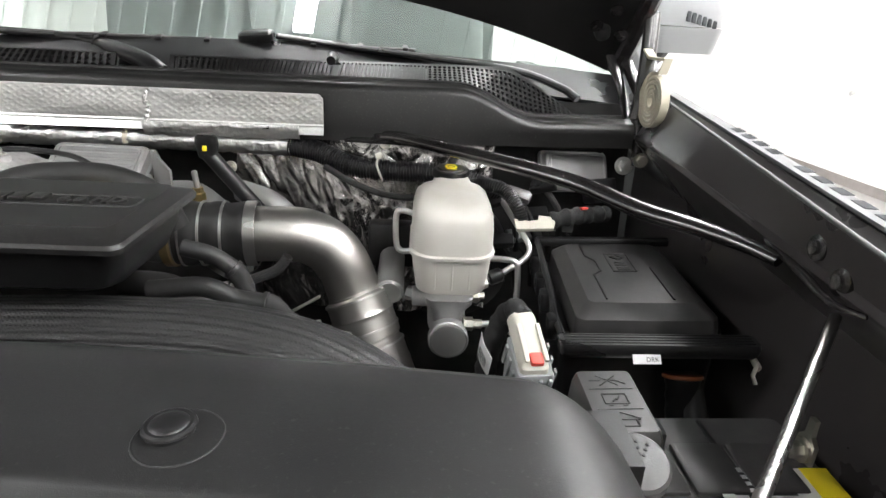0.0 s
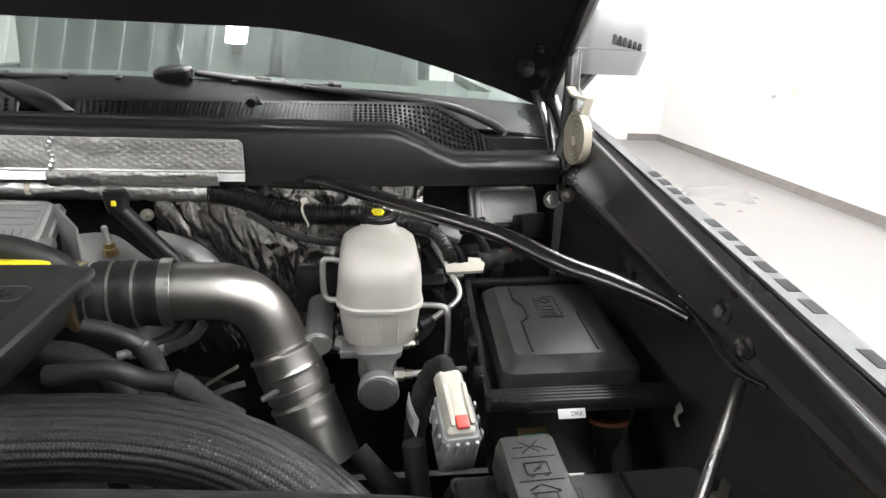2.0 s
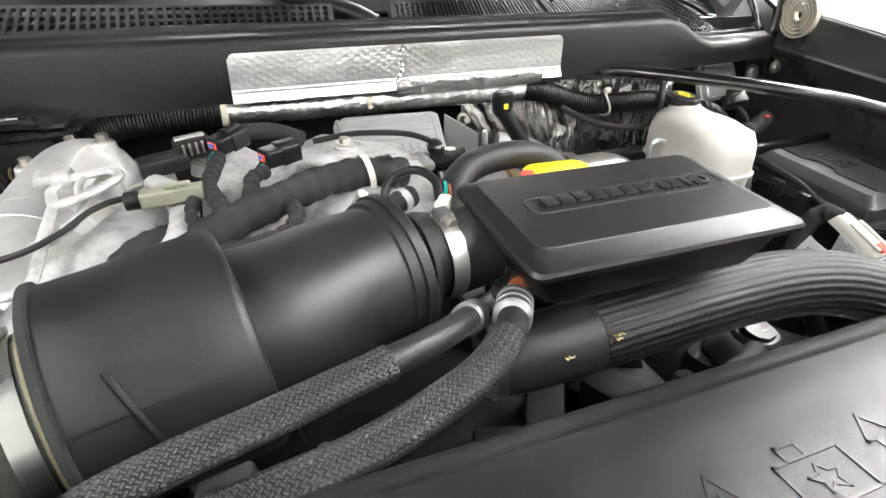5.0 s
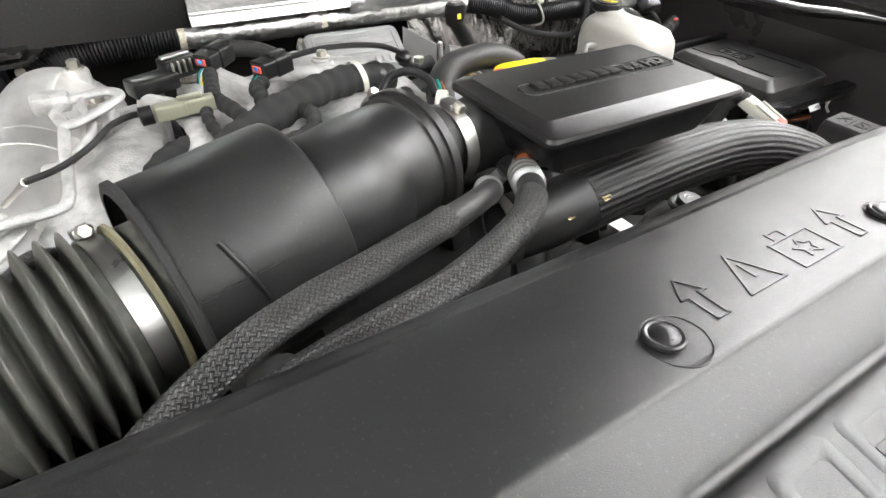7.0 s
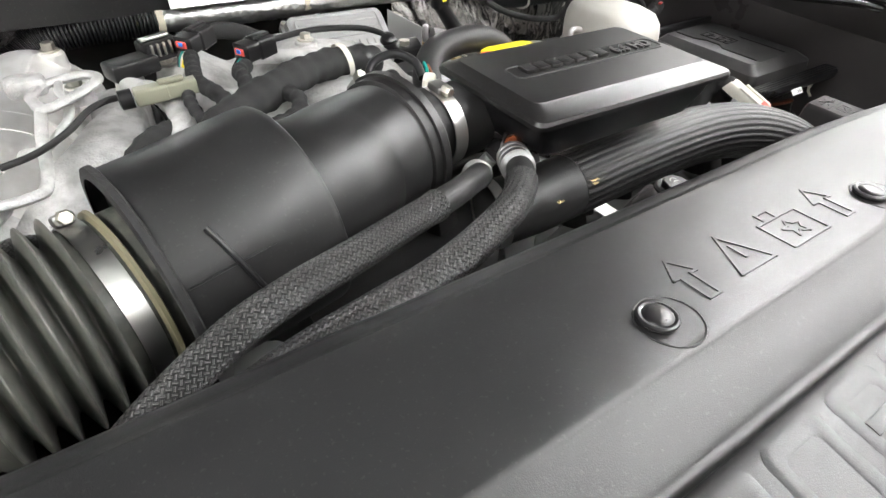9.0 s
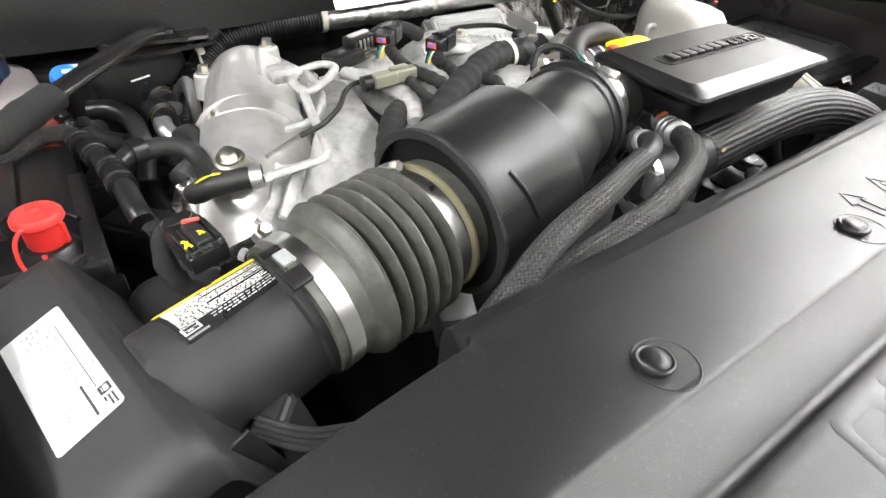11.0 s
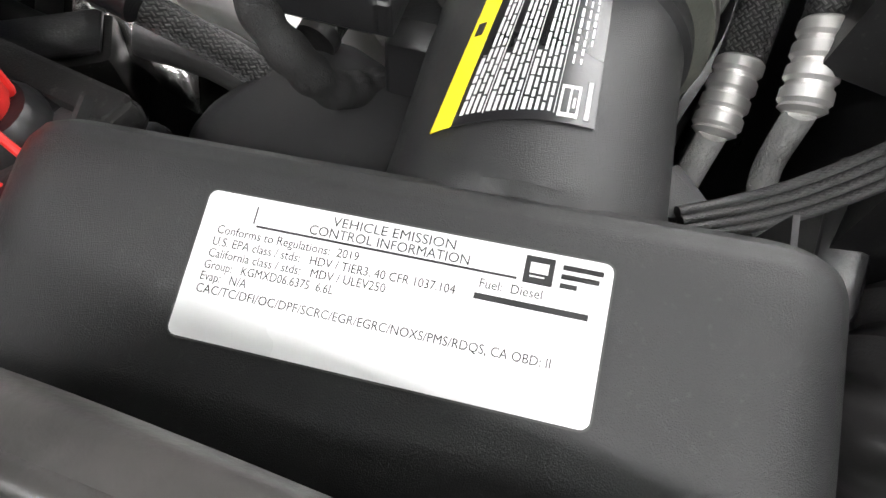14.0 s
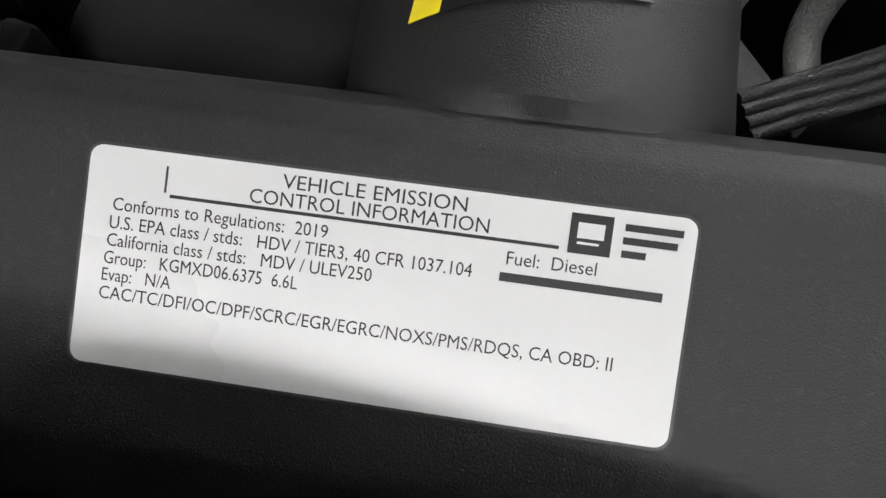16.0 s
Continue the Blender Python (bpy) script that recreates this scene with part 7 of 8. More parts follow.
part("lower_shell", sweep(lo_, lambda u, s: 0.056 + 0.006 * math.sin(min(1, u * 1.6) * math.pi) - 0.020 * max(0, u - 0.6) / 0.4, 48, shape=lambda a, s: 1 + 0.02 * math.sin(2 * a + s * 30) + 0.01 * math.sin(5 * a - s * 60)), SHIELD, eg, angle=60)
for k, r in ((1, 0.0605), (3, 0.0625)):
    t = (lo_[k + 1] - lo_[k - 1]).normalized()
    part("bead", turned(lo_[k], t, [(-0.002, r - 0.002), (0, r + 0.0012), (0.002, r - 0.002)], 48, cap=False), SHIELD, eg)
part("seam_flange", sweep([q + V(0.012, -0.010, 0.0495) for q in up_[6:26]], 0.004, 8, flat=0.6), SHIELD, eg)
bp_ = V(-0.819, 0.667, 1.296)
part("bolt_seat", turned(bp_, (-0.2, -0.25, 1), [(-0.004, 0.024), (0.006, 0.018), (0.014, 0.0145), (0.018, 0.014), (0.019, 0.012)], 28), ZINC, eg)
hexbolt(bp_ + V(-0.004, -0.005, 0.019), (-0.2, -0.25, 1), 0.0075, 0.009, ZINC, eg)
for q in ((-0.708, 0.842, 1.338), (-0.783, 0.850, 1.318), (-0.800, 0.765, 1.300)):
    part("lug", turned(q, (0, 0, 1), [(-0.02, 0.014), (0.006, 0.012), (0.008, 0.010)], 16), SHIELD, eg)
    hexbolt(Vector(q) + V(0, 0, 0.007), (0, 0, 1), 0.006, 0.010, ZINC, eg)
part("flange_rib", sweep(smooth_path([(-0.70, 0.845, 1.325), (-0.685, 0.81, 1.315), (-0.695, 0.775, 1.30)], 6), 0.011, 12, flat=0.5), SHIELD, eg)
part("lower_wrap", sheet(lambda u, v: V(-0.875 + 0.055 * u, 0.735 - 0.06 * v, 1.235 - 0.05 * v + 0.03 * math.sin(u * 3) + 0.008 * noise.noise(V(u * 6, v * 6, 4))), 24, 24, 0.002), FOILF, eg, "crumpled foil wrap")

# exhaust temperature sensor and its olive plug
es = thing("sensor_lead", (-0.72, 0.67, 1.33), "olive plug and thin braided sensor lead", "sensor")
OM = basis((-0.640, 0.672, 1.352), (1, -0.05, 0.06), (0, 0, 1)) @ Matrix.Diagonal((0.85, 0.68, 0.68, 1))
part("plug", loft(OM @ Matrix.Rotation(radians(90), 4, "Y") @ Matrix.Translation((0, 0, -0.03)), [(0, 0.016, 0.018, 0.003), (0.002, 0.020, 0.022, 0.004), (0.030, 0.020, 0.022, 0.004), (0.031, 0.018, 0.019, 0.003), (0.058, 0.018, 0.019, 0.003)]), OLIVE, es)
part("latch", block(OM @ Matrix.Translation((0.006, 0, 0.009)), 0.024, 0.010, 0.006, 0.002), OLIVE, es)
part("seal", turned(OM @ V(-0.031, 0, 0), OM.to_3x3() @ V(-1, 0, 0), [(0, 0.008), (0.010, 0.008), (0.011, 0.005)], 14), BLACK2, es)
part("lead", sweep(smooth_path([(-0.668, 0.680, 1.349), (-0.682, 0.680, 1.350), (-0.700, 0.666, 1.350), (-0.718, 0.646, 1.345), (-0.742, 0.633, 1.339), (-0.766, 0.630, 1.335)], 8), 0.0026, 10), RUBBER, es)
part("probe", sweep([(-0.765, 0.630, 1.335), (-0.776, 0.647, 1.320), (-0.788, 0.663, 1.305)], lambda u, s: 0.0022 + 0.0010 * (u < 0.3), 10), PIPE, es)

# harness
hs = thing("engine_harness", (-0.55, 0.65, 1.33), "thick black taped engine wiring harness with branches", "wiring harness")
TP = [(-0.430, 0.695, 1.334), (-0.470, 0.690, 1.342), (-0.515, 0.672, 1.346), (-0.560, 0.645, 1.346), (-0.605, 0.618, 1.342), (-0.645, 0.592, 1.328), (-0.685, 0.565, 1.300), (-0.71, 0.55, 1.26)]
part("trunk", sweep(smooth_path(TP, 10), lambda u, s: 0.0145 + 0.0008 * math.sin(s * 340) + 0.0007 * math.sin(s * 131), 22), TAPE, hs)
for pts, r in (([(-0.600, 0.745, 1.352), (-0.607, 0.715, 1.350), (-0.612, 0.685, 1.350), (-0.606, 0.650, 1.350), (-0.600, 0.625, 1.345)], 0.0068),
               ([(-0.562, 0.702, 1.350), (-0.575, 0.685, 1.352), (-0.578, 0.660, 1.354), (-0.585, 0.635, 1.350)], 0.0064),
               ([(-0.555, 0.645, 1.344), (-0.548, 0.618, 1.346), (-0.560, 0.598, 1.340), (-0.600, 0.592, 1.336), (-0.64, 0.60, 1.33)], 0.0066),
               ([(-0.625, 0.668, 1.347), (-0.628, 0.645, 1.345), (-0.625, 0.615, 1.338)], 0.0050),
               ([(-0.440, 0.640, 1.335), (-0.470, 0.628, 1.332), (-0.505, 0.610, 1.322)], 0.0095),
               ([(-0.640, 0.655, 1.322), (-0.668, 0.628, 1.327), (-0.688, 0.606, 1.316), (-0.698, 0.592, 1.292), (-0.70, 0.58, 1.25)], 0.0125)):
    part("branch", sweep(smooth_path(pts, 8), lambda u, s: r + 0.0007 * math.sin(s * 480), 16), TAPE, hs)
for i, (x, y, z) in enumerate(((-0.445, 0.694, 1.337), (-0.470, 0.690, 1.342))):
    part("tie_band", turned((x, y, z), (1, 0.1, 0.15), [(-0.003, 0.0178), (0.003, 0.0178)], 20, cap=False), CREAM if i else BLACK2, hs)
part("white_sleeve", turned((-0.455, 0.634, 1.333), (1, 0.6, 0.2), [(0, 0.0108), (0.008, 0.0108)], 16), GREYPL, hs)

def injector_plug(p, d, label):
    c = thing("injector_plug", p, label, "connector", "injector plugs")
    m = basis(p, d, (0, 0, 1)) @ Matrix.Diagonal((0.78, 0.82, 0.82, 1))
    part("body", loft(m @ Matrix.Rotation(radians(90), 4, "Y") @ Matrix.Translation((0, 0, -0.024)), [(0, 0.016, 0.020, 0.003), (0.002, 0.020, 0.025, 0.003), (0.020, 0.020, 0.025, 0.003), (0.022, 0.023, 0.028, 0.003), (0.046, 0.022, 0.026, 0.003), (0.048, 0.018, 0.02, 0.003)]), BLACK2, c)
    part("top_rib", block(m @ Matrix.Translation((0.008, 0, 0.0105)), 0.026, 0.010, 0.004, 0.001), BLACK2, c)
    part("red_lock", block(m @ Matrix.Translation((-0.0245, 0.0, -0.002)), 0.003, 0.014, 0.008, 0.0012), REDTAB, c, "red and blue lock tabs")
    part("blue_tab", block(m @ Matrix.Translation((-0.027, -0.001, 0.001)), 0.002, 0.006, 0.005, 0.001), BLUEPL, c)
    random.seed(8)
    for k, mt in enumerate((YELLOW, CREAM, TEAL, BLACK2)):
        part("wire", sweep(smooth_path([m @ V(-0.024, -0.007 + 0.004 * k, -0.006), m @ V(-0.032, -0.006 + 0.003 * k, -0.010), m @ V(-0.036, -0.003 + 0.002 * k, -0.02)], 4), 0.0014, 6), mt, c)
    return c


injector_plug(V(-0.588, 0.768, 1.360), (0.80, 0.55, 0.10), "black injector plug with red and blue lock tabs")
injector_plug(V(-0.545, 0.722, 1.358), (0.92, 0.38, 0.05), "black injector plug with coloured tabs and yellow wire")
ms = thing("map_sensor", (-0.645, 0.765, 1.345), "black pressure sensor with plug on the manifold", "sensor")
MSM = basis((-0.650, 0.762, 1.338), (0.95, 0.25, 0.05), (0, 0, 1))
part("body", block(MSM, 0.045, 0.026, 0.016, 0.003), BLACK2, ms)
part("plug", block(MSM @ Matrix.Translation((0.032, 0.006, 0.006)), 0.034, 0.026, 0.018, 0.003), BLACK2, ms)
part("metal_lip", block(MSM @ Matrix.Translation((0.030, 0.006, 0.0245)), 0.028, 0.008, 0.003, 0.001), ALU, ms)
for k in range(5):
    part("rib", block(MSM @ Matrix.Translation((0.020 + 0.006 * k, -0.008, 0.012)), 0.002, 0.003, 0.012, 0.0006), ZINC, ms)
part("lead", sweep(smooth_path([(-0.598, 0.79, 1.352), (-0.57, 0.80, 1.356), (-0.54, 0.81, 1.35), (-0.51, 0.82, 1.335)], 6), 0.009, 12), TAPE, ms)

# oil filler, breather hose
oc = thing("oil_filler_cap", (-0.275, 0.655, 1.30), "flat yellow oil filler cap with red edge", "oil cap")
OC = basis((-0.273, 0.655, 1.320), (1, -0.12, 0.03), (0, -0.1, 1))
part("cap", loft(OC, [(0, 0.062, 0.030, 0.012, 0, 0.006), (0.005, 0.074, 0.036, 0.016, 0, 0.006), (0.009, 0.074, 0.036, 0.016, 0, 0.006), (0.012, 0.064, 0.028, 0.012, 0, 0.006), (0.0125, 0.05, 0.02, 0.008, 0, 0.006), (0.0165, 0.034, 0.010, 0.004, 0, 0.006)]), YELLOW, oc)
part("red_edge", block(OC @ Matrix.Translation((-0.036, -0.004, 0.008)), 0.014, 0.020, 0.007, 0.003), REDTAB, oc)
part("neck", turned((-0.273, 0.655, 1.27), (0, 0, 1), [(0, 0.024), (0.06, 0.024)], 24), BLACK2, oc)
solo("breather_hose", sweep(smooth_path([(-0.405, 0.615, 1.305), (-0.398, 0.645, 1.325), (-0.372, 0.672, 1.338), (-0.335, 0.688, 1.340), (-0.29, 0.695, 1.336), (-0.25, 0.70, 1.315), (-0.235, 0.705, 1.28)], 8), 0.0150, 22), RUBBER, "smooth black moulded breather hose", "hose")
solo("thin_rail", sweep(smooth_path([(-0.50, 0.80, 1.338), (-0.45, 0.805, 1.340), (-0.39, 0.795, 1.336), (-0.355, 0.785, 1.320), (-0.34, 0.78, 1.30)], 8), 0.0035, 10), BLACK2, "thin black line crossing the module", "line")
solo("line_clip", turned((-0.362, 0.788, 1.318), (0, -0.5, 0.9), [(0, 0.009), (0.008, 0.009), (0.010, 0.006)], 14), BLACK2, "small black line clip", "clip")
cb = thing("small_loop", (-0.41, 0.64, 1.33), "small black looped hose with green and orange wires", "hose")
part("loop", sweep(smooth_path([(-0.425, 0.612, 1.342), (-0.423, 0.630, 1.352), (-0.433, 0.650, 1.355), (-0.452, 0.655, 1.350), (-0.464, 0.648, 1.338), (-0.462, 0.640, 1.325)], 8), 0.0042, 12), BLACK2, cb)
part("green_wire", sweep(smooth_path([(-0.414, 0.627, 1.350), (-0.417, 0.617, 1.347), (-0.424, 0.605, 1.340)], 4), 0.0018, 6), TEAL, cb)
part("orange_wire", sweep(smooth_path([(-0.411, 0.625, 1.348), (-0.414, 0.614, 1.344), (-0.420, 0.603, 1.337)], 4), 0.0018, 6), ORANGE, cb)
part("end_plug", block(basis((-0.427, 0.598, 1.335), (0.6, 0.8, 0), (0, 0, 1)), 0.024, 0.012, 0.014, 0.003), CREAM, cb)
for i in range(5):
    x, y, z = -0.50 + 0.05 * i, 0.755 + 0.012 * (i % 2), 1.305
    b_ = thing("pipe_bracket", (x, y, z), "small cast bracket between hoses on the engine", "bracket", "pipe brackets")
    part("plate", block(basis((x, y, z), (1, 0.3 * (-1) ** i, 0.2), (0, -0.2, 1)), 0.045, 0.03, 0.014, 0.004), BLACK2 if i % 2 else CASTD, b_)
    part("bolt_head", turned((x, y, z + 0.013), (0, 0, 1), [(0, 0.007), (0.006, 0.007)], 6), ZINC, b_)
solo("fuel_line", sweep(smooth_path([(-0.53, 0.83, 1.31), (-0.48, 0.82, 1.318), (-0.44, 0.81, 1.312), (-0.40, 0.78, 1.305)], 6), 0.007, 12), ALU, "bent silver fuel line behind the harness", "fuel line")

# ---- air conditioning hoses ----
def ac_hose(fit_p, fit_d, pts, crimp, r, label, bare=0.0):
    h = thing("ac_hose", pts[len(pts) // 2], label, "hose", "braided hoses")
    path = smooth_path(pts, 12)
    k = int(len(path) * bare)
    if k:
        part("bare_rubber", sweep(path[:k + 1], r * 0.86, 20), RUBBER, h)
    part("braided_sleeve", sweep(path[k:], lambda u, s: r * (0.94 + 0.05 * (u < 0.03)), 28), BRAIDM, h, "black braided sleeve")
    d = (path[1] - path[0]).normalized()
    prof_ = [(-0.018, r * 0.80)]
    for j in range(3):
        z0 = -0.017 + 0.010 * j
        prof_ += [(z0, r * 1.10), (z0 + 0.006, r * 1.12), (z0 + 0.008, r * 0.98)]
    prof_ += [(0.014, r * 1.10), (0.016, r * 0.9)]
    part("crimp", turned(path[0], d, prof_, 24), CASTD, h, "ribbed aluminium crimp")
    part("fitting_pipe", sweep(smooth_path([path[0] - d * 0.03, path[0] - d * 0.045, Vector(fit_p)], 8), r * 0.62, 16), CASTD, h)
    part("fitting_end", turned(fit_p, fit_d, [(0, r * 0.75), (0.006, r * 0.95), (0.016, r * 0.95), (0.018, r * 0.7)], 18), BLACK2, h)
    if crimp:
        d2 = (path[-1] - path[-2]).normalized()
        prof2 = []
        for j in range(4):
            z0 = 0.010 * j
            prof2 += [(z0, r * 0.86), (z0 + 0.0015, r * 0.98), (z0 + 0.0065, r * 1.0), (z0 + 0.0085, r * 0.86)]
        prof2 += [(0.040, r * 0.92), (0.042, r * 0.7)]
        part("crimp", turned(path[-1], d2, prof2, 24), SHIELD, h, "ribbed aluminium crimp")
        part("aluminium_pipe", sweep(smooth_path([path[-1] + d2 * 0.04] + [Vector(q) for q in crimp], 8), r * 0.62, 16), CAST, h, "bare aluminium pipe")
    return h


ac_hose((-0.410, 0.520, 1.296), (0.9, 0.3, 0.1),
        [(-0.445, 0.496, 1.300), (-0.464, 0.472, 1.316), (-0.505, 0.446, 1.327), (-0.555, 0.430, 1.329), (-0.605, 0.411, 1.334), (-0.645, 0.401, 1.334), (-0.685, 0.392, 1.328), (-0.733, 0.382, 1.306), (-0.772, 0.376, 1.276)],
        [(-0.803, 0.367, 1.21), (-0.814, 0.357, 1.19), (-0.839, 0.321, 1.15), (-0.857, 0.287, 1.10), (-0.87, 0.25, 1.04)], 0.0115, "black braided air conditioning hose with aluminium crimps", 0.3)
ac_hose((-0.398, 0.505, 1.312), (0.8, 0.6, 0.0),
        [(-0.419, 0.478, 1.312), (-0.436, 0.452, 1.318), (-0.470, 0.421, 1.321), (-0.515, 0.402, 1.318), (-0.556, 0.394, 1.311), (-0.598, 0.391, 1.306), (-0.656, 0.395, 1.289), (-0.712, 0.398, 1.262), (-0.752, 0.397, 1.232)],
        [(-0.79, 0.395, 1.155), (-0.83, 0.392, 1.11), (-0.90, 0.385, 1.06)], 0.0130, "thick black braided air conditioning hose", 0.16)
solo("orange_ring", turned((-0.402, 0.500, 1.312), (0.8, 0.6, 0.0), [(0.002, 0.0098), (0.003, 0.0102), (0.0045, 0.0098)], 20), ORANGE, "orange seal ring on the hose fitting", "seal ring")
solo("hose_bracket", block(basis((-0.432, 0.478, 1.235), (1, -0.2, 0), (0, 0, 1)), 0.012, 0.016, 0.035, 0.003), CASTD, "silver bracket between the hoses", "bracket")
lb = thing("loom_band", (-0.875, 0.365, 1.28), "flat ribbed black loom band bridging to the radiator cover", "loom band")
LBP = smooth_path([(-0.905, 0.412, 1.268), (-0.892, 0.395, 1.268), (-0.882, 0.375, 1.280), (-0.868, 0.352, 1.300), (-0.852, 0.333, 1.312), (-0.84, 0.31, 1.31)], 10)
for j in range(4):
    cord = []
    for i, q in enumerate(LBP):
        d = (LBP[min(i + 1, len(LBP) - 1)] - LBP[max(i - 1, 0)]).normalized()
        wv_ = d.cross(V(-0.55, 0.35, 0.76)).normalized()
        cord.append(q + wv_ * (0.0036 * (j - 1.5)))
    c_ = part("cord", sweep(cord, 0.0022, 12), BRAIDC, lb)
    if j == 2:
        part("ink_mark", sweep([q + V(-0.0010, 0.0006, 0.0014) for q in cord[34:42]], 0.0013, 8), BEIGE, c_, "beige ink mark")
fs2 = thing("fan_shroud", (-0.7, 0.40, 1.0), "black fan shroud edge with bolts below the duct", "fan shroud")
part("wall", sheet(lambda u, v: V(-0.90 + 0.50 * u, 0.405 + 0.012 * math.sin(u * 9), 1.02 + 0.17 * v), 20, 6, 0.006), BLACK2, fs2)
for x, z in ((-0.714, 1.098), (-0.80, 1.13), (-0.60, 1.12)):
    hexbolt((x, 0.44, z), (-0.2, 0.8, 0.6), 0.010, 0.014, ZINC, fs2)

# corrugated radiator hose and bracket beside the radiator
rh = thing("corrugated_hose", (-0.86, 0.2, 1.1), "fat black corrugated hose beside the radiator", "hose")
RHP = smooth_path([(-0.74, 0.284, 1.18), (-0.79, 0.289, 1.21), (-0.84, 0.293, 1.217), (-0.90, 0.298, 1.207), (-0.94, 0.300, 1.18), (-0.965, 0.300, 1.13)], 24)
part("hose_body", sweep(RHP, lambda u, s: 0.0265 + 0.0040 * math.sin(s * 2 * math.pi / 0.022), 32), DUSTYP, rh)
for k in (14, 100):
    part("clamp", turned(RHP[k], RHP[k + 1] - RHP[k - 1], [(-0.005, 0.029), (-0.0045, 0.0315), (0.0045, 0.0315), (0.005, 0.029)], 36, cap=False), BLACK2, rh, "black band clamp")
rbk = thing("radiator_bracket", (-0.85, 0.33, 1.15), "black radiator bracket with white gasket strip", "bracket")
part("bracket_plate", block(basis((-0.846, 0.324, 1.228), (0.05, 0.01, 0.036), (-0.5, 0.3, 0.8)) @ Matrix.Translation((0, 0.012, 0.006)), 0.070, 0.020, 0.012, 0.004), BLACK2, rbk)
part("oval_slot", turned((-0.856, 0.336, 1.226), (-0.4, 0.7, 0.6), [(0, 0.009), (0.003, 0.010), (0.003, 0.006)], 20), DARK, rbk)
for k in range(5):
    part("gasket_tooth", block(basis(V(-0.818 + 0.0125 * k, 0.3095 + 0.0005 * k, 1.243), (1, 0.05, 0), (-0.3, 0.3, 0.9)), 0.009, 0.004, 0.003, 0.001), CREAM, rbk)
part("white_fitting", turned((-0.824, 0.320, 1.116), (-0.5, 0.3, 0.9), [(0, 0.009), (0.012, 0.010), (0.02, 0.009)], 20), CREAM, rbk)

# ---- passenger side ----
pb = thing("battery_cover", (-0.99, 0.72, 1.1), "black battery cover with ribs and moulded symbols", "battery cover")
PBM = basis((-1.010, 0.752, 1.114), (0.06, 1, 0.0), (0, 0, 1))
part("body", loft(PBM, [(0, 0.215, 0.140, 0.008), (0.155, 0.22, 0.145, 0.008), (0.162, 0.214, 0.139, 0.008), (0.166, 0.19, 0.114, 0.006)]), BLACK2, pb)
part("front_ledge", block(basis((-1.008, 0.632, 1.262), (1, -0.04, 0), (0, 0, 1)), 0.135, 0.026, 0.014, 0.003), DUSTYP, pb, "grey moulded front ledge")
part("front_step", block(basis((-1.006, 0.622, 1.243), (1, -0.04, 0), (0, 0, 1)), 0.140, 0.012, 0.016, 0.003), BLACK2, pb)
part("ledge", block(PBM @ Matrix.Translation((-0.05, -0.068, 0.15)), 0.16, 0.016, 0.016, 0.003), BLACK, pb)
part("ledge", block(PBM @ Matrix.Translation((-0.125, 0.0, 0.15)), 0.016, 0.15, 0.014, 0.003), BLACK, pb)
part("raised_pad", block(PBM @ Matrix.Translation((0.03, 0.02, 0.163)), 0.13, 0.08, 0.008, 0.003), BLACK, pb)
for (ax_, ay), (bx, by) in (((-0.03, -0.012), (0.0, -0.012)), ((0.0, -0.012), (0.0, 0.02)), ((0.0, 0.02), (-0.03, 0.02)), ((-0.03, 0.02), (-0.03, -0.012)), ((-0.03, 0.004), (0.0, 0.004)), ((-0.026, -0.008), (-0.006, 0.0)),
                            ((0.014, -0.012), (0.044, -0.012)), ((0.044, -0.012), (0.044, 0.02)), ((0.044, 0.02), (0.014, 0.02)), ((0.014, 0.02), (0.014, -0.012)), ((0.02, 0.012), (0.036, -0.004))):
    part("symbol_line", sweep([PBM @ V(ax_, 0.02 + ay, 0.1712), PBM @ V(bx, 0.02 + by, 0.1712)], 0.0009, 5), BLACK, pb)
part("tag", block(basis((-0.985, 0.624, 1.212), (1, -0.1, 0.1), (-0.1, -1, 0.3)), 0.024, 0.016, 0.001, 0.0003), PAPER, pb)
part("slot", block(PBM @ Matrix.Translation((-0.126, 0.02, 0.12)), 0.012, 0.06, 0.014, 0.003), BLACK, pb)
part("lower_box", slab(-1.08, 0.635, 0.85, -0.94, 0.87, 1.118), BLACK2, pb, smooth=False)
part("vent_box", block(basis((-0.912, 0.815, 1.205), (0.75, -0.35, 0), (0, 0, 1)), 0.052, 0.045, 0.045, 0.004), BLACK, pb)
part("terminal_box", block(basis((-0.903, 0.735, 1.185), (0.6, -0.75, 0), (0, 0, 1)), 0.075, 0.045, 0.05, 0.004), BLACK, pb)
part("terminal_lid", block(basis((-0.903, 0.735, 1.2355), (0.6, -0.75, 0), (0, 0, 1)), 0.066, 0.036, 0.003, 0.0012), BLACK2, pb)
for k in range(3):
    part("vent_rib", block(basis((-0.942 + 0.004 * k, 0.826 - 0.010 * k, 1.249), (0.75, -0.35, 0), (0, 0, 1)), 0.018, 0.003, 0.004, 0.001), BLACK, pb)

rcap = thing("jump_terminal_cap", (-0.979, 0.662, 1.27), "bright red jump start terminal cap with strap", "terminal cap")
RC = V(-0.977, 0.6565, 1.284)
part("cap", turned(RC, (0, 0, 1), [(0.0, 0.0125), (0.004, 0.0145), (0.022, 0.0142), (0.0225, 0.0178), (0.024, 0.0190), (0.028, 0.0186), (0.031, 0.0165), (0.0325, 0.010), (0.034, 0.006), (0.036, 0.005), (0.0365, 0.0)], 40), REDPL, rcap)
part("notch", block(basis(RC + V(0.010, -0.007, 0.010), (0.8, -0.5, 0), (0.5, 0.8, 0)), 0.008, 0.02, 0.006, 0.002), REDPL, rcap)
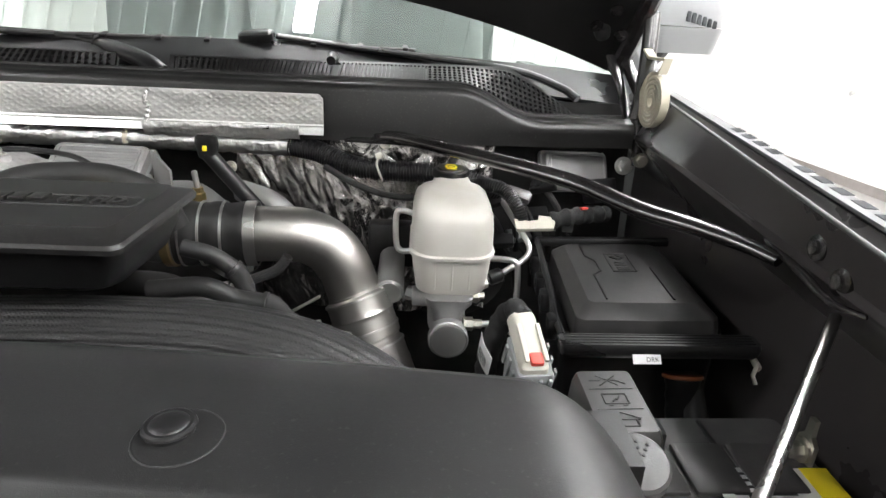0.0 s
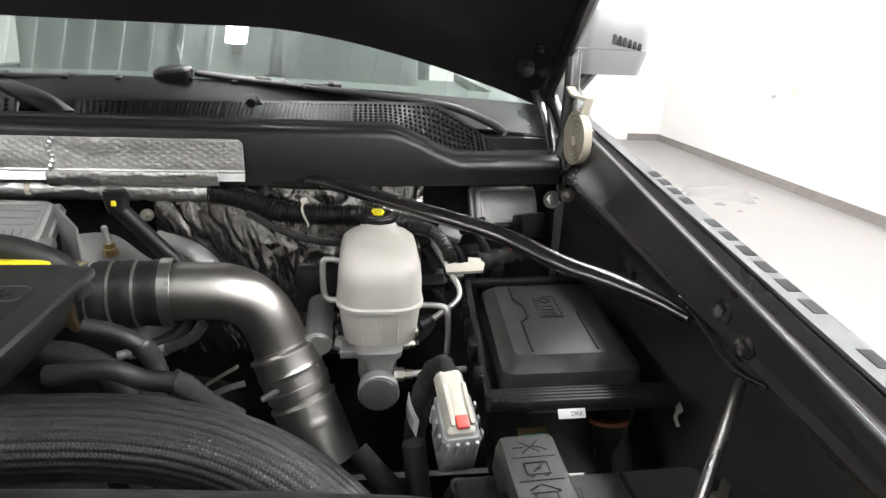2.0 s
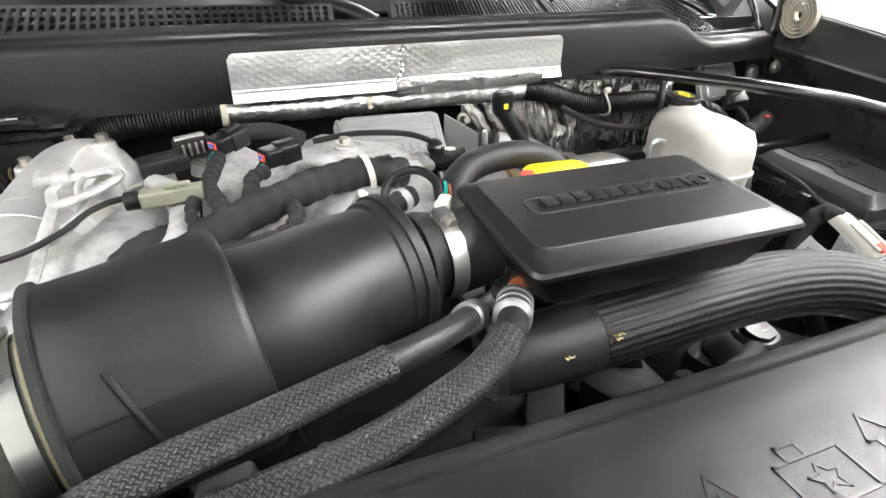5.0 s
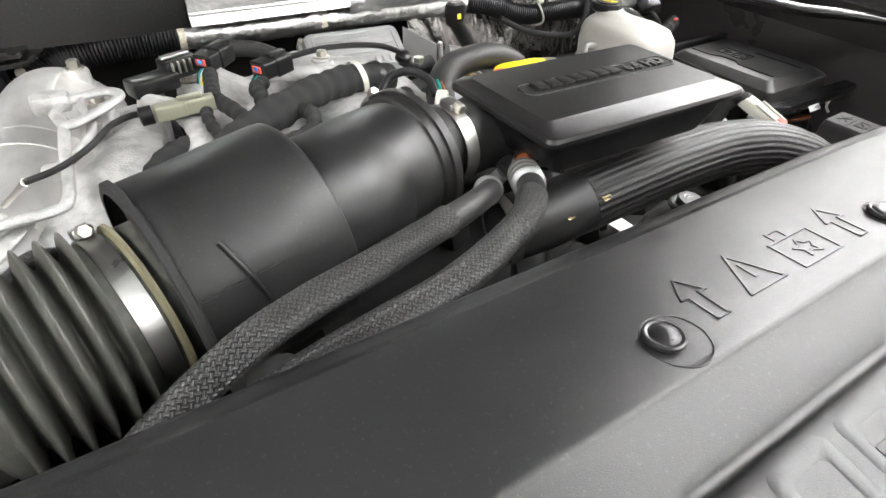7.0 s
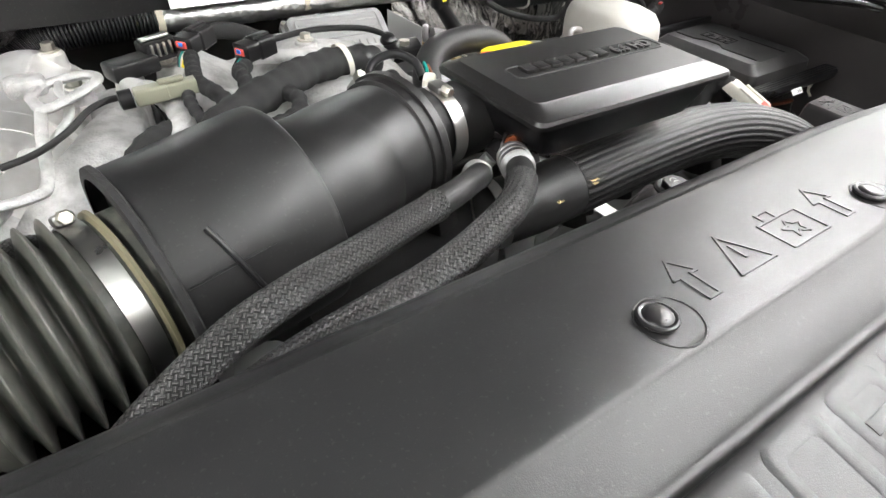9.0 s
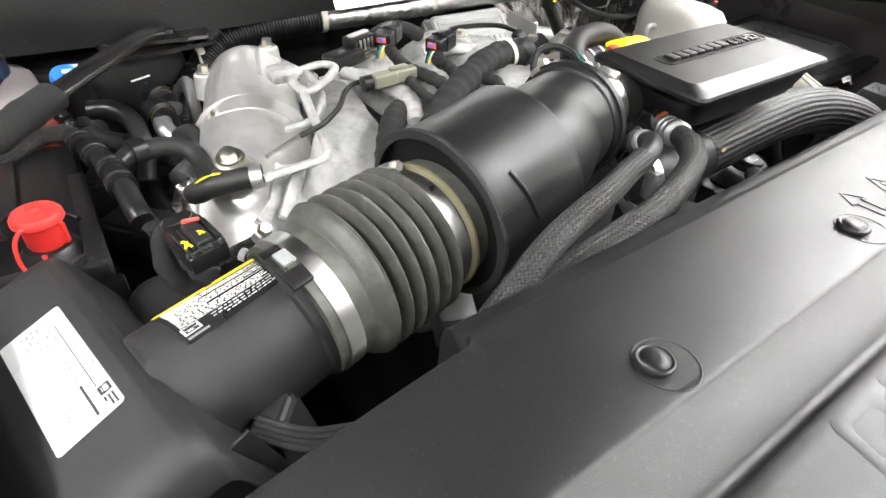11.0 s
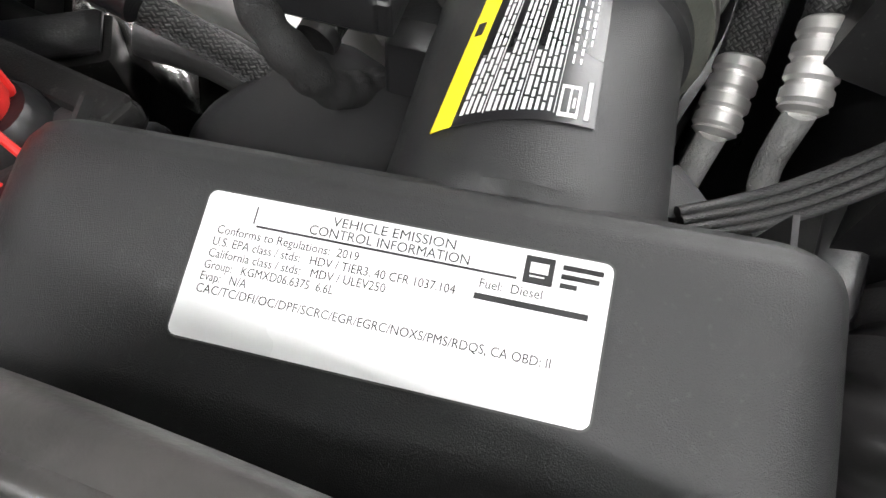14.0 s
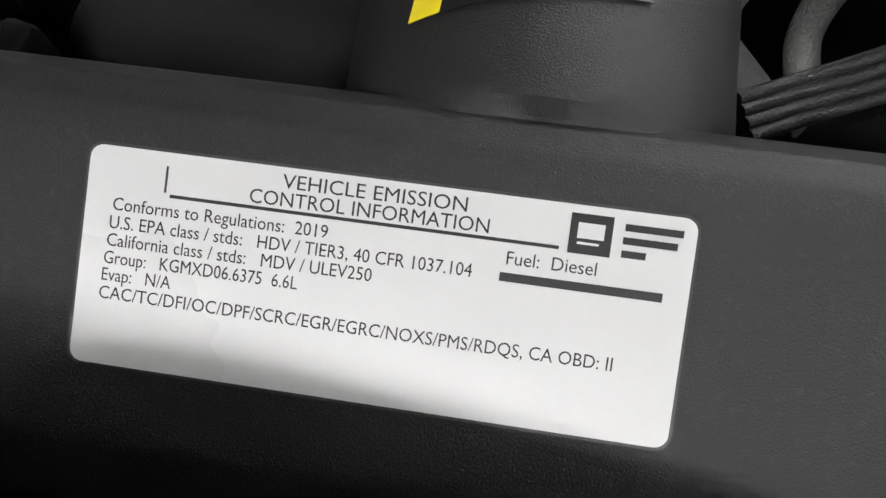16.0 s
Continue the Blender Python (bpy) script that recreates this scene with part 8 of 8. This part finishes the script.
loop_ = [RC + V(-0.010 - 0.011 * math.sin(a), -0.014 - 0.010 * (1 - math.cos(a)) * 0.7, 0.026 - 0.040 * (1 - math.cos(a)) / 2) for a in np.linspace(0, math.pi * 1.15, 18)]
part("strap", sweep([RC + V(-0.008, -0.014, 0.027)] + loop_ + [RC + V(-0.005, -0.019, 0.003)], 0.0024, 10, flat=0.7), REDPL, rcap)
part("base", turned(RC + V(0, 0, -0.012), (0, 0, 1), [(0, 0.024), (0.008, 0.022), (0.013, 0.018)], 24), BLACK2, rcap)
part("black_collar", sweep([RC + V(math.cos(a) * 0.027, math.sin(a) * 0.027, 0.010 + 0.012 * (a > 2)) for a in np.linspace(0.3, 3.6, 20)], 0.0022, 8), BLACK2, rcap)

# coolant bottle
cbt = thing("coolant_bottle", (-1.01, 0.93, 1.1), "translucent coolant bottle half full of pink coolant", "coolant bottle")
CBM = basis((-1.035, 0.930, 1.122), (1, 0.05, 0), (0, 0, 1))
part("coolant", loft(CBM, [(0.0, 0.165, 0.13, 0.03, 0.022, 0), (0.170, 0.160, 0.135, 0.03, 0.018, 0), (0.194, 0.156, 0.134, 0.03, 0.018, 0)]), COOLANT, cbt, "pink coolant level")
part("bottle_top", loft(CBM, [(0.1945, 0.157, 0.135, 0.03, 0.018, 0), (0.202, 0.150, 0.130, 0.03, 0.016, 0), (0.209, 0.128, 0.116, 0.04, 0.010, 0), (0.214, 0.08, 0.09, 0.035), (0.217, 0.05, 0.05, 0.024)]), PINK, cbt)
part("neck", turned((-1.0, 0.897, 1.300), (0, 0, 1), [(0, 0.027), (0.024, 0.026), (0.026, 0.029), (0.030, 0.029), (0.031, 0.024), (0.045, 0.024)], 28), PINK, cbt)
ccap = part("cap", turned((-1.0, 0.897, 1.342), (0, 0, 1), [(0, 0.037), (0.003, 0.0395), (0.018, 0.0395), (0.021, 0.036), (0.022, 0.0)], 40, shape=lambda a: 1 + 0.05 * math.cos(a * 8)), BLACK2, cbt, "black scalloped cap with yellow symbols")
part("cap_symbol", turned((-1.0, 0.897, 1.3642), (0, 0, 1), [(0, 0.010), (0.0006, 0.010), (0.0006, 0.0075), (0, 0.0075)], 28, cap=False), YELLOW, ccap)
part("cap_symbol", turned((-1.0, 0.897, 1.3642), (0, 0, 1), [(0, 0.005), (0.0006, 0.005)], 20), YELLOW, ccap)
for dx, dy in ((-0.016, 0.014), (0.016, 0.014), (-0.022, -0.006), (0.022, -0.006)):
    part("cap_symbol", block(basis((-1.0 + dx, 0.897 + dy, 1.364), (1, 0, 0), (0, 0, 1)), 0.012, 0.006, 0.0008, 0.0002), YELLOW, ccap)
solo("overflow_hose", sweep(smooth_path([(-0.965, 0.915, 1.306), (-0.945, 0.905, 1.306), (-0.93, 0.885, 1.295), (-0.922, 0.87, 1.275)], 10), lambda u, s: 0.0085 + 0.001 * math.sin(s * 1500), 16), BLACK2, "short black ribbed overflow hose", "hose")
bc = thing("washer_cap", (-0.907, 0.925, 1.30), "bright blue washer fluid cap", "washer cap")
part("cap", loft(basis((-0.909, 0.928, 1.314), (0.9, -0.3, 0.1), (-0.2, -0.5, 0.8)), [(0, 0.030, 0.026, 0.010), (0.008, 0.034, 0.030, 0.012), (0.014, 0.032, 0.028, 0.012), (0.018, 0.024, 0.020, 0.009)]), BLUEPL, bc)
for k in range(2):
    part("print_bar", block(basis((-0.910 + 0.008 * k, 0.916 + 0.006 * k, 1.3305 + 0.002 * k), (0.9, -0.3, 0.1), (-0.2, -0.5, 0.8)), 0.010, 0.005, 0.0012, 0.0004), WHITEINK, bc)
part("neck", turned((-0.907, 0.93, 1.27), (0, 0, 1), [(0, 0.018), (0.042, 0.018)], 18), BLACK2, bc)

# coolant hoses with a tee
tee = thing("coolant_tee", (-0.91, 0.71, 1.28), "black plastic hose tee with quick couplings", "hose tee")
T0, T1, T2 = V(-0.925, 0.80, 1.297), V(-0.912, 0.725, 1.300), V(-0.910, 0.650, 1.298)
part("run", sweep(smooth_path([(-0.930, 0.822, 1.297), T0, T1, T2, (-0.909, 0.635, 1.293)], 8), 0.0096, 20), BLACK2, tee)
for q, d in ((T0, T1 - T0), (T0.lerp(T1, 0.5), T1 - T0), (T1, T2 - T1), (T1.lerp(T2, 0.4), T2 - T1)):
    part("coupling", turned(q, d, [(-0.009, 0.0095), (-0.008, 0.0124), (-0.003, 0.0124), (-0.002, 0.0106), (0.002, 0.0106), (0.003, 0.0128), (0.008, 0.0128), (0.009, 0.0095)], 24), BLACK2, tee)
part("side_branch", sweep([T1, V(-0.893, 0.738, 1.304), V(-0.875, 0.745, 1.302)], 0.0088, 18), BLACK2, tee)
part("coupling", turned(V(-0.886, 0.741, 1.304), (1, 0.35, -0.05), [(-0.008, 0.0095), (-0.007, 0.0122), (0.007, 0.0122), (0.008, 0.0095)], 24), BLACK2, tee)
fh = thing("feed_hose", (-1.0, 0.86, 1.28), "black rubber hose with braided end feeding the tee", "hose")
FHP = smooth_path([(-1.095, 0.985, 1.292), (-1.057, 0.926, 1.290), (-1.044, 0.868, 1.288), (-1.030, 0.838, 1.284), (-1.000, 0.828, 1.282), (-0.972, 0.846, 1.286), (-0.952, 0.854, 1.290), (-0.934, 0.836, 1.295), (-0.926, 0.808, 1.297)], 8)
part("rubber", sweep(FHP[:18], 0.0085, 18), RUBBER, fh)
part("braided_end", sweep(FHP[17:], 0.0092, 20), BRAIDM, fh, "braided sleeve")
bh = thing("bypass_hose", (-0.85, 0.68, 1.3), "S-shaped black rubber hose with yellow chalk mark", "hose")
part("rubber", sweep(smooth_path([(-0.880, 0.743, 1.302), (-0.858, 0.742, 1.301), (-0.840, 0.728, 1.296), (-0.838, 0.700, 1.288), (-0.848, 0.668, 1.287), (-0.862, 0.648, 1.297), (-0.852, 0.632, 1.308), (-0.832, 0.621, 1.314), (-0.812, 0.614, 1.316)], 10), 0.0096, 22), RUBBER, bh)
for a_, b_ in ((0.0, 0.12), (0.2, 0.62), (0.66, 1.0)):
    part("chalk_mark", sweep([V(-0.866, 0.640, 1.3075).lerp(V(-0.842, 0.6235, 1.3230), a_ + (b_ - a_) * i / 4) + V(0.0006 * math.sin(i * 9 + a_ * 20), 0, 0.0034 * math.sin(3.1 * (a_ + (b_ - a_) * i / 4))) for i in range(5)], lambda u, s: 0.0010 + 0.0008 * math.sin(u * 3.1), 6, flat=0.5), YELLOW, bh, "yellow paint stroke")
part("spring_clip", turned((-0.815, 0.615, 1.3155), (0.9, -0.35, 0.1), [(-0.005, 0.0097), (-0.005, 0.0110), (0.005, 0.0110), (0.005, 0.0097)], 22, cap=False), ALU, bh, "white spring clip")
def sleeved_hose(pts, r, label):
    h = thing("braided_hose", pts[0], label, "hose", "braided hoses")
    path = smooth_path(pts, 10)
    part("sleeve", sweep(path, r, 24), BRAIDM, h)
    part("end_band", sweep(path[:3], r * 1.1, 24), RUBBER, h, "black rubber end band")


sleeved_hose([(-0.909, 0.655, 1.293), (-0.900, 0.632, 1.278), (-0.887, 0.604, 1.250), (-0.874, 0.590, 1.22), (-0.865, 0.575, 1.17)], 0.0074, "black braided hose diving beside the air cleaner")
sleeved_hose([(-0.868, 0.585, 1.262), (-0.838, 0.583, 1.270), (-0.805, 0.577, 1.281), (-0.785, 0.562, 1.300), (-0.770, 0.551, 1.315), (-0.745, 0.535, 1.318)], 0.0090, "thin black braided hose behind the bellows")
solo("hose_band", turned((-0.805, 0.577, 1.281), (0.9, -0.3, 0.45), [(-0.003, 0.0094), (-0.003, 0.0102), (0.003, 0.0102), (0.003, 0.0094)], 24, cap=False), GREYPL, "pale grey tape band round the braided hose", "band")
hose("heater_hose", [(-0.82, 0.87, 1.285), (-0.835, 0.845, 1.29), (-0.845, 0.815, 1.288), (-0.835, 0.785, 1.275), (-0.825, 0.765, 1.26)], 0.010, ALU, "grey aluminium heater pipe beside the heat shield", 8)
for p, d in (((-0.832, 0.880, 1.296), (0.3, -1, -0.1)), ((-0.842, 0.842, 1.292), (0.2, -1, -0.1))):
    q = thing("quick_coupling", p, "black quick coupling with yellow ring", "coupling", "quick couplings")
    part("body", turned(p, d, [(-0.012, 0.012), (-0.010, 0.0165), (0.006, 0.0165), (0.008, 0.013), (0.02, 0.013)], 24), BLACK2, q)
    part("ring", turned(Vector(p) + Vector(d).normalized() * 0.009, d, [(0, 0.0138), (0.0012, 0.0138)], 24), BRASS, q)
for x, y, z in ((-0.815, 0.955, 1.278), (-0.819, 0.945, 1.232)):
    q = thing("open_port", (x, y, z), "round black port with brass coloured rim", "port", "round ports")
    part("rim", turned((x, y, z), (0.2, -0.6, 0.75), [(0, 0.016), (0.004, 0.018), (0.006, 0.0165), (0.002, 0.014)], 28, cap=False), BRASS, q)
    part("bowl", turned((x, y, z), (0.2, -0.6, 0.75), [(-0.03, 0.015), (0.003, 0.0165)], 28), BLACK2, q)
hose("bent_pipe", [(-0.905, 0.86, 1.305), (-0.885, 0.85, 1.305), (-0.872, 0.825, 1.298), (-0.872, 0.80, 1.28), (-0.88, 0.78, 1.25)], 0.0100, BLACK2, "bent black plastic pipe near the firewall")
hose("drain_tube", [(-0.852, 0.705, 1.262), (-0.858, 0.69, 1.245), (-0.866, 0.675, 1.222)], 0.009, ALU, "short silver tube below the hose", 6)
hose("conduit_drop", [(-0.895, 0.66, 1.262), (-0.885, 0.625, 1.25), (-0.882, 0.59, 1.225), (-0.888, 0.56, 1.18)], 0.0125, RUBBER, "black hose dropping behind the battery cover")
hb = thing("heater_box", (-0.84, 0.97, 1.2), "black plastic heater case under the cowl", "heater box")
part("case", block(basis((-0.86, 0.985, 1.16), (1, 0, 0), (0, 0, 1)), 0.17, 0.06, 0.16, 0.01), BLACK2, hb)
part("bracket", poly_prism(basis((-0.80, 0.935, 1.336), (1, 0.1, 0), (0, -0.2, 1)), [(-0.07, -0.02), (0.05, -0.02), (0.07, 0.0), (0.05, 0.025), (-0.07, 0.025)], 0.005), BLKPAINT, hb)
part("hole_ring", turned((-0.775, 0.935, 1.340), (0, -0.2, 1), [(0, 0.012), (0.002, 0.012), (0.002, 0.009)], 20), BLACK2, hb)
part("white_scratch", block(basis((-0.842, 0.900, 1.314), (1, 0.15, 0.1), (0, -0.3, 1)), 0.022, 0.003, 0.001, 0.0003), PAPER, hb)
random.seed(21)
for i in range(14):
    x, y = random.uniform(-0.92, -0.62), random.uniform(0.80, 0.95)
    z = random.uniform(1.20, 1.27)
    pts = [(x, y, z), (x + random.uniform(-.05, .05), y - 0.03, z + random.uniform(-.02, .03)), (x + random.uniform(-.08, .08), y - 0.08, z - random.uniform(0, .04))]
    hose("lower_line", pts, random.uniform(0.006, 0.014), (RUBBER, BLACK2, TAPE, CASTD)[i % 4], "dark line deep in the bay", 6, 12, group="deep lines")

# mass air flow sensor on the tube
mq = thing("airflow_sensor", (-0.88, 0.55, 1.28), "black airflow sensor plug with red lock and yellow marks", "sensor")
MQ = basis((-0.8855, 0.557, 1.303), (0.14, -0.99, -0.03), (-0.08, -0.04, 1))
part("plug", loft(MQ, [(0, 0.040, 0.028, 0.003), (0.002, 0.043, 0.031, 0.003), (0.014, 0.043, 0.031, 0.003), (0.0165, 0.040, 0.028, 0.003)]), BLACK2, mq)
part("collar", loft(MQ @ Matrix.Translation((0.0215, 0, 0.001)), [(0, 0.008, 0.029, 0.002), (0.013, 0.008, 0.029, 0.002), (0.014, 0.007, 0.027, 0.002)]), BLACK2, mq)
part("latch", loft(MQ @ Matrix.Translation((0.004, 0.002, 0.0162)), [(0, 0.030, 0.013, 0.002), (0.003, 0.030, 0.012, 0.002), (0.004, 0.028, 0.010, 0.002)]), NAMEP, mq)
for k, y in enumerate((-0.012, -0.007, 0.011, 0.0135)):
    part("rib", block(MQ @ Matrix.Translation((0.005, y, 0.0165)), 0.028, 0.0016, 0.0022, 0.0006), NAMEP, mq)
for k in range(4):
    part("rib", block(MQ @ Matrix.Translation((0.0215, -0.0105 + 0.007 * k, 0.015)), 0.007, 0.0022, 0.0018, 0.0005), NAMEP, mq)
part("red_lock", block(MQ @ Matrix.Translation((-0.008, 0.004, 0.0205)) @ Matrix.Rotation(radians(70), 4, "Z"), 0.013, 0.0034, 0.0024, 0.001), REDTAB, mq, "red lock tab")
for x, y, a, ln in ((0.008, 0.004, 0.5, 0.007), (0.0085, 0.0035, -0.7, 0.005), (0.012, -0.009, 0.3, 0.011), (0.014, -0.0105, -0.5, 0.006), (0.009, -0.0095, 0.9, 0.005)):
    part("yellow_mark", block(MQ @ Matrix.Translation((x, y, 0.0202 if y > 0 else 0.0187)) @ Matrix.Rotation(a, 4, "Z"), ln, 0.0020, 0.0005, 0.0002), YELLOW, mq, "yellow paint mark")
part("shell", loft(MQ @ Matrix.Translation((-0.024, 0.0, 0.001)), [(0, 0.016, 0.026, 0.007), (0.002, 0.018, 0.028, 0.007), (0.013, 0.017, 0.027, 0.007), (0.016, 0.012, 0.022, 0.006)]), BLACK2, mq, "rounded rear shell")
part("lead", sweep(smooth_path([(-0.892, 0.586, 1.310), (-0.9005, 0.583, 1.309), (-0.9080, 0.574, 1.300), (-0.9080, 0.5640, 1.288), (-0.899, 0.559, 1.270), (-0.884, 0.556, 1.258), (-0.868, 0.552, 1.250)], 8), lambda u, s: 0.0080 + 0.0006 * math.sin(s * 420) + 0.0004 * math.sin(s * 190), 18), TAPE, mq, "cloth taped lead")
SB = basis((-0.866, 0.527, 1.262), (0.14, -0.99, 0.0), (0.1, 0.25, 0.95))
part("housing", loft(SB, [(0, 0.034, 0.036, 0.004), (0.022, 0.034, 0.036, 0.004), (0.024, 0.030, 0.032, 0.003), (0.032, 0.028, 0.028, 0.003)]), BLACK2, mq, "sensor body on the tube")
part("mount_flange", loft(SB @ Matrix.Translation((0.012, 0, 0.004)), [(0, 0.026, 0.052, 0.006), (0.004, 0.026, 0.052, 0.006)]), BLACK2, mq)
for y in (-0.020, 0.020):
    part("flange_screw", turned(SB @ V(0.014, y, 0.008), SB.to_3x3() @ V(0, 0, 1), [(0, 0.0042), (0.003, 0.0042), (0.004, 0.003)], 14), ZINC, mq)
part("pin", turned((-0.860, 0.535, 1.302), (0.55, -0.80, -0.15), [(0, 0.0042), (0.022, 0.0046), (0.023, 0.0060), (0.030, 0.0060)], 14), BLACK2, mq)
part("pin_tip", turned((-0.8612, 0.5368, 1.3023), (0.55, -0.80, -0.15), [(0, 0.003), (0.001, 0.0052), (0.005, 0.0052), (0.006, 0.0044)], 14), GREYPL, mq, "pale grey pin head")

# fender duct beside the air cleaner
fd = thing("fender_duct", (-1.12, 0.48, 1.2), "black open duct with rounded rubber rim beside the air cleaner", "air duct")
RIM_OUT = smooth_path([(-1.30, 0.603, 1.340), (-1.16, 0.604, 1.340), (-1.120, 0.603, 1.340), (-1.092, 0.597, 1.340), (-1.068, 0.586, 1.340), (-1.055, 0.568, 1.340), (-1.0495, 0.540, 1.340), (-1.0455, 0.500, 1.340), (-1.0415, 0.440, 1.339), (-1.039, 0.380, 1.337), (-1.041, 0.300, 1.334)], 8)
RIM_SEC = [(-0.002, -0.05), (-0.002, -0.006), (0.0003, -0.0012), (0.0022, 0.0), (0.0088, 0.0003), (0.0097, 0.0015), (0.0109, 0.0019), (0.0121, 0.0009), (0.0126, -0.0040), (0.0138, -0.0056), (0.0205, -0.0066), (0.0215, -0.0082), (0.0218, -0.0110), (0.0218, -0.0125)]


def rim_at(k, o, dz):
    """A place on the rim's section: k along it, o inwards from its outer edge."""
    a, b = RIM_OUT[max(0, k - 1)], RIM_OUT[min(len(RIM_OUT) - 1, k + 1)]
    d = (b - a).normalized()
    return RIM_OUT[k] + V(d.y, -d.x, 0) * o + V(0, 0, dz)


def rim_fn(u, v):
    q = v * (len(RIM_SEC) - 1)
    i = min(len(RIM_SEC) - 2, int(q + 1e-9))
    t = q - i
    return rim_at(round(u * (len(RIM_OUT) - 1)), RIM_SEC[i][0] * (1 - t) + RIM_SEC[i + 1][0] * t, RIM_SEC[i][1] * (1 - t) + RIM_SEC[i + 1][1] * t)


part("rim", sheet(rim_fn, len(RIM_OUT) - 1, (len(RIM_SEC) - 1) * 2, 0.002), DUCTP, fd, "flat dusty black rim with an inner bead", angle=50)
# blacker plastic than the rim: the hole's shade is put into the colour
part("wall", sheet(lambda u, v: rim_at(round(u * (len(RIM_OUT) - 1)), 0.0216 + 0.012 * v, -0.0115 - 0.145 * v), len(RIM_OUT) - 1, 6, 0.003), BLACK2, fd, "inner wall coloured dark for the shade inside the duct")
ks = [k for k in range(len(RIM_OUT)) if 0.31 < RIM_OUT[k].y < 0.508 and RIM_OUT[k].x > -1.06]
# a flat black strip laid on the rim, for the shade of a recessed groove
part("channel_shade", sweep([rim_at(k, 0.0046, 0.0001) for k in ks], 0.0018, 10, flat=0.25), BLACK2, fd, "dark strip for the shaded channel along the rim")
part("worn_edge", sweep([rim_at(k, 0.0014, -0.0004) for k in ks], 0.0008, 8), DUSTYP, fd)
part("pan", sheet(lambda u, v: V(-1.32 + 0.26 * u, 0.26 + 0.345 * v, 1.19 + 0.004 * math.sin(9 * u)), 10, 10, 0.004), BLACK2, fd)
for y, z in ((0.555, 1.308), (0.50, 1.290)):
    bm = turned((-1.068, y, z), (-1, -0.25, 0.15), [(0, 0.003)] + [(0.003 + 0.0025 * k, 0.0045 if k % 2 else 0.0036) for k in range(7)], 12)
    part("stud", bm, ZINC, fd)
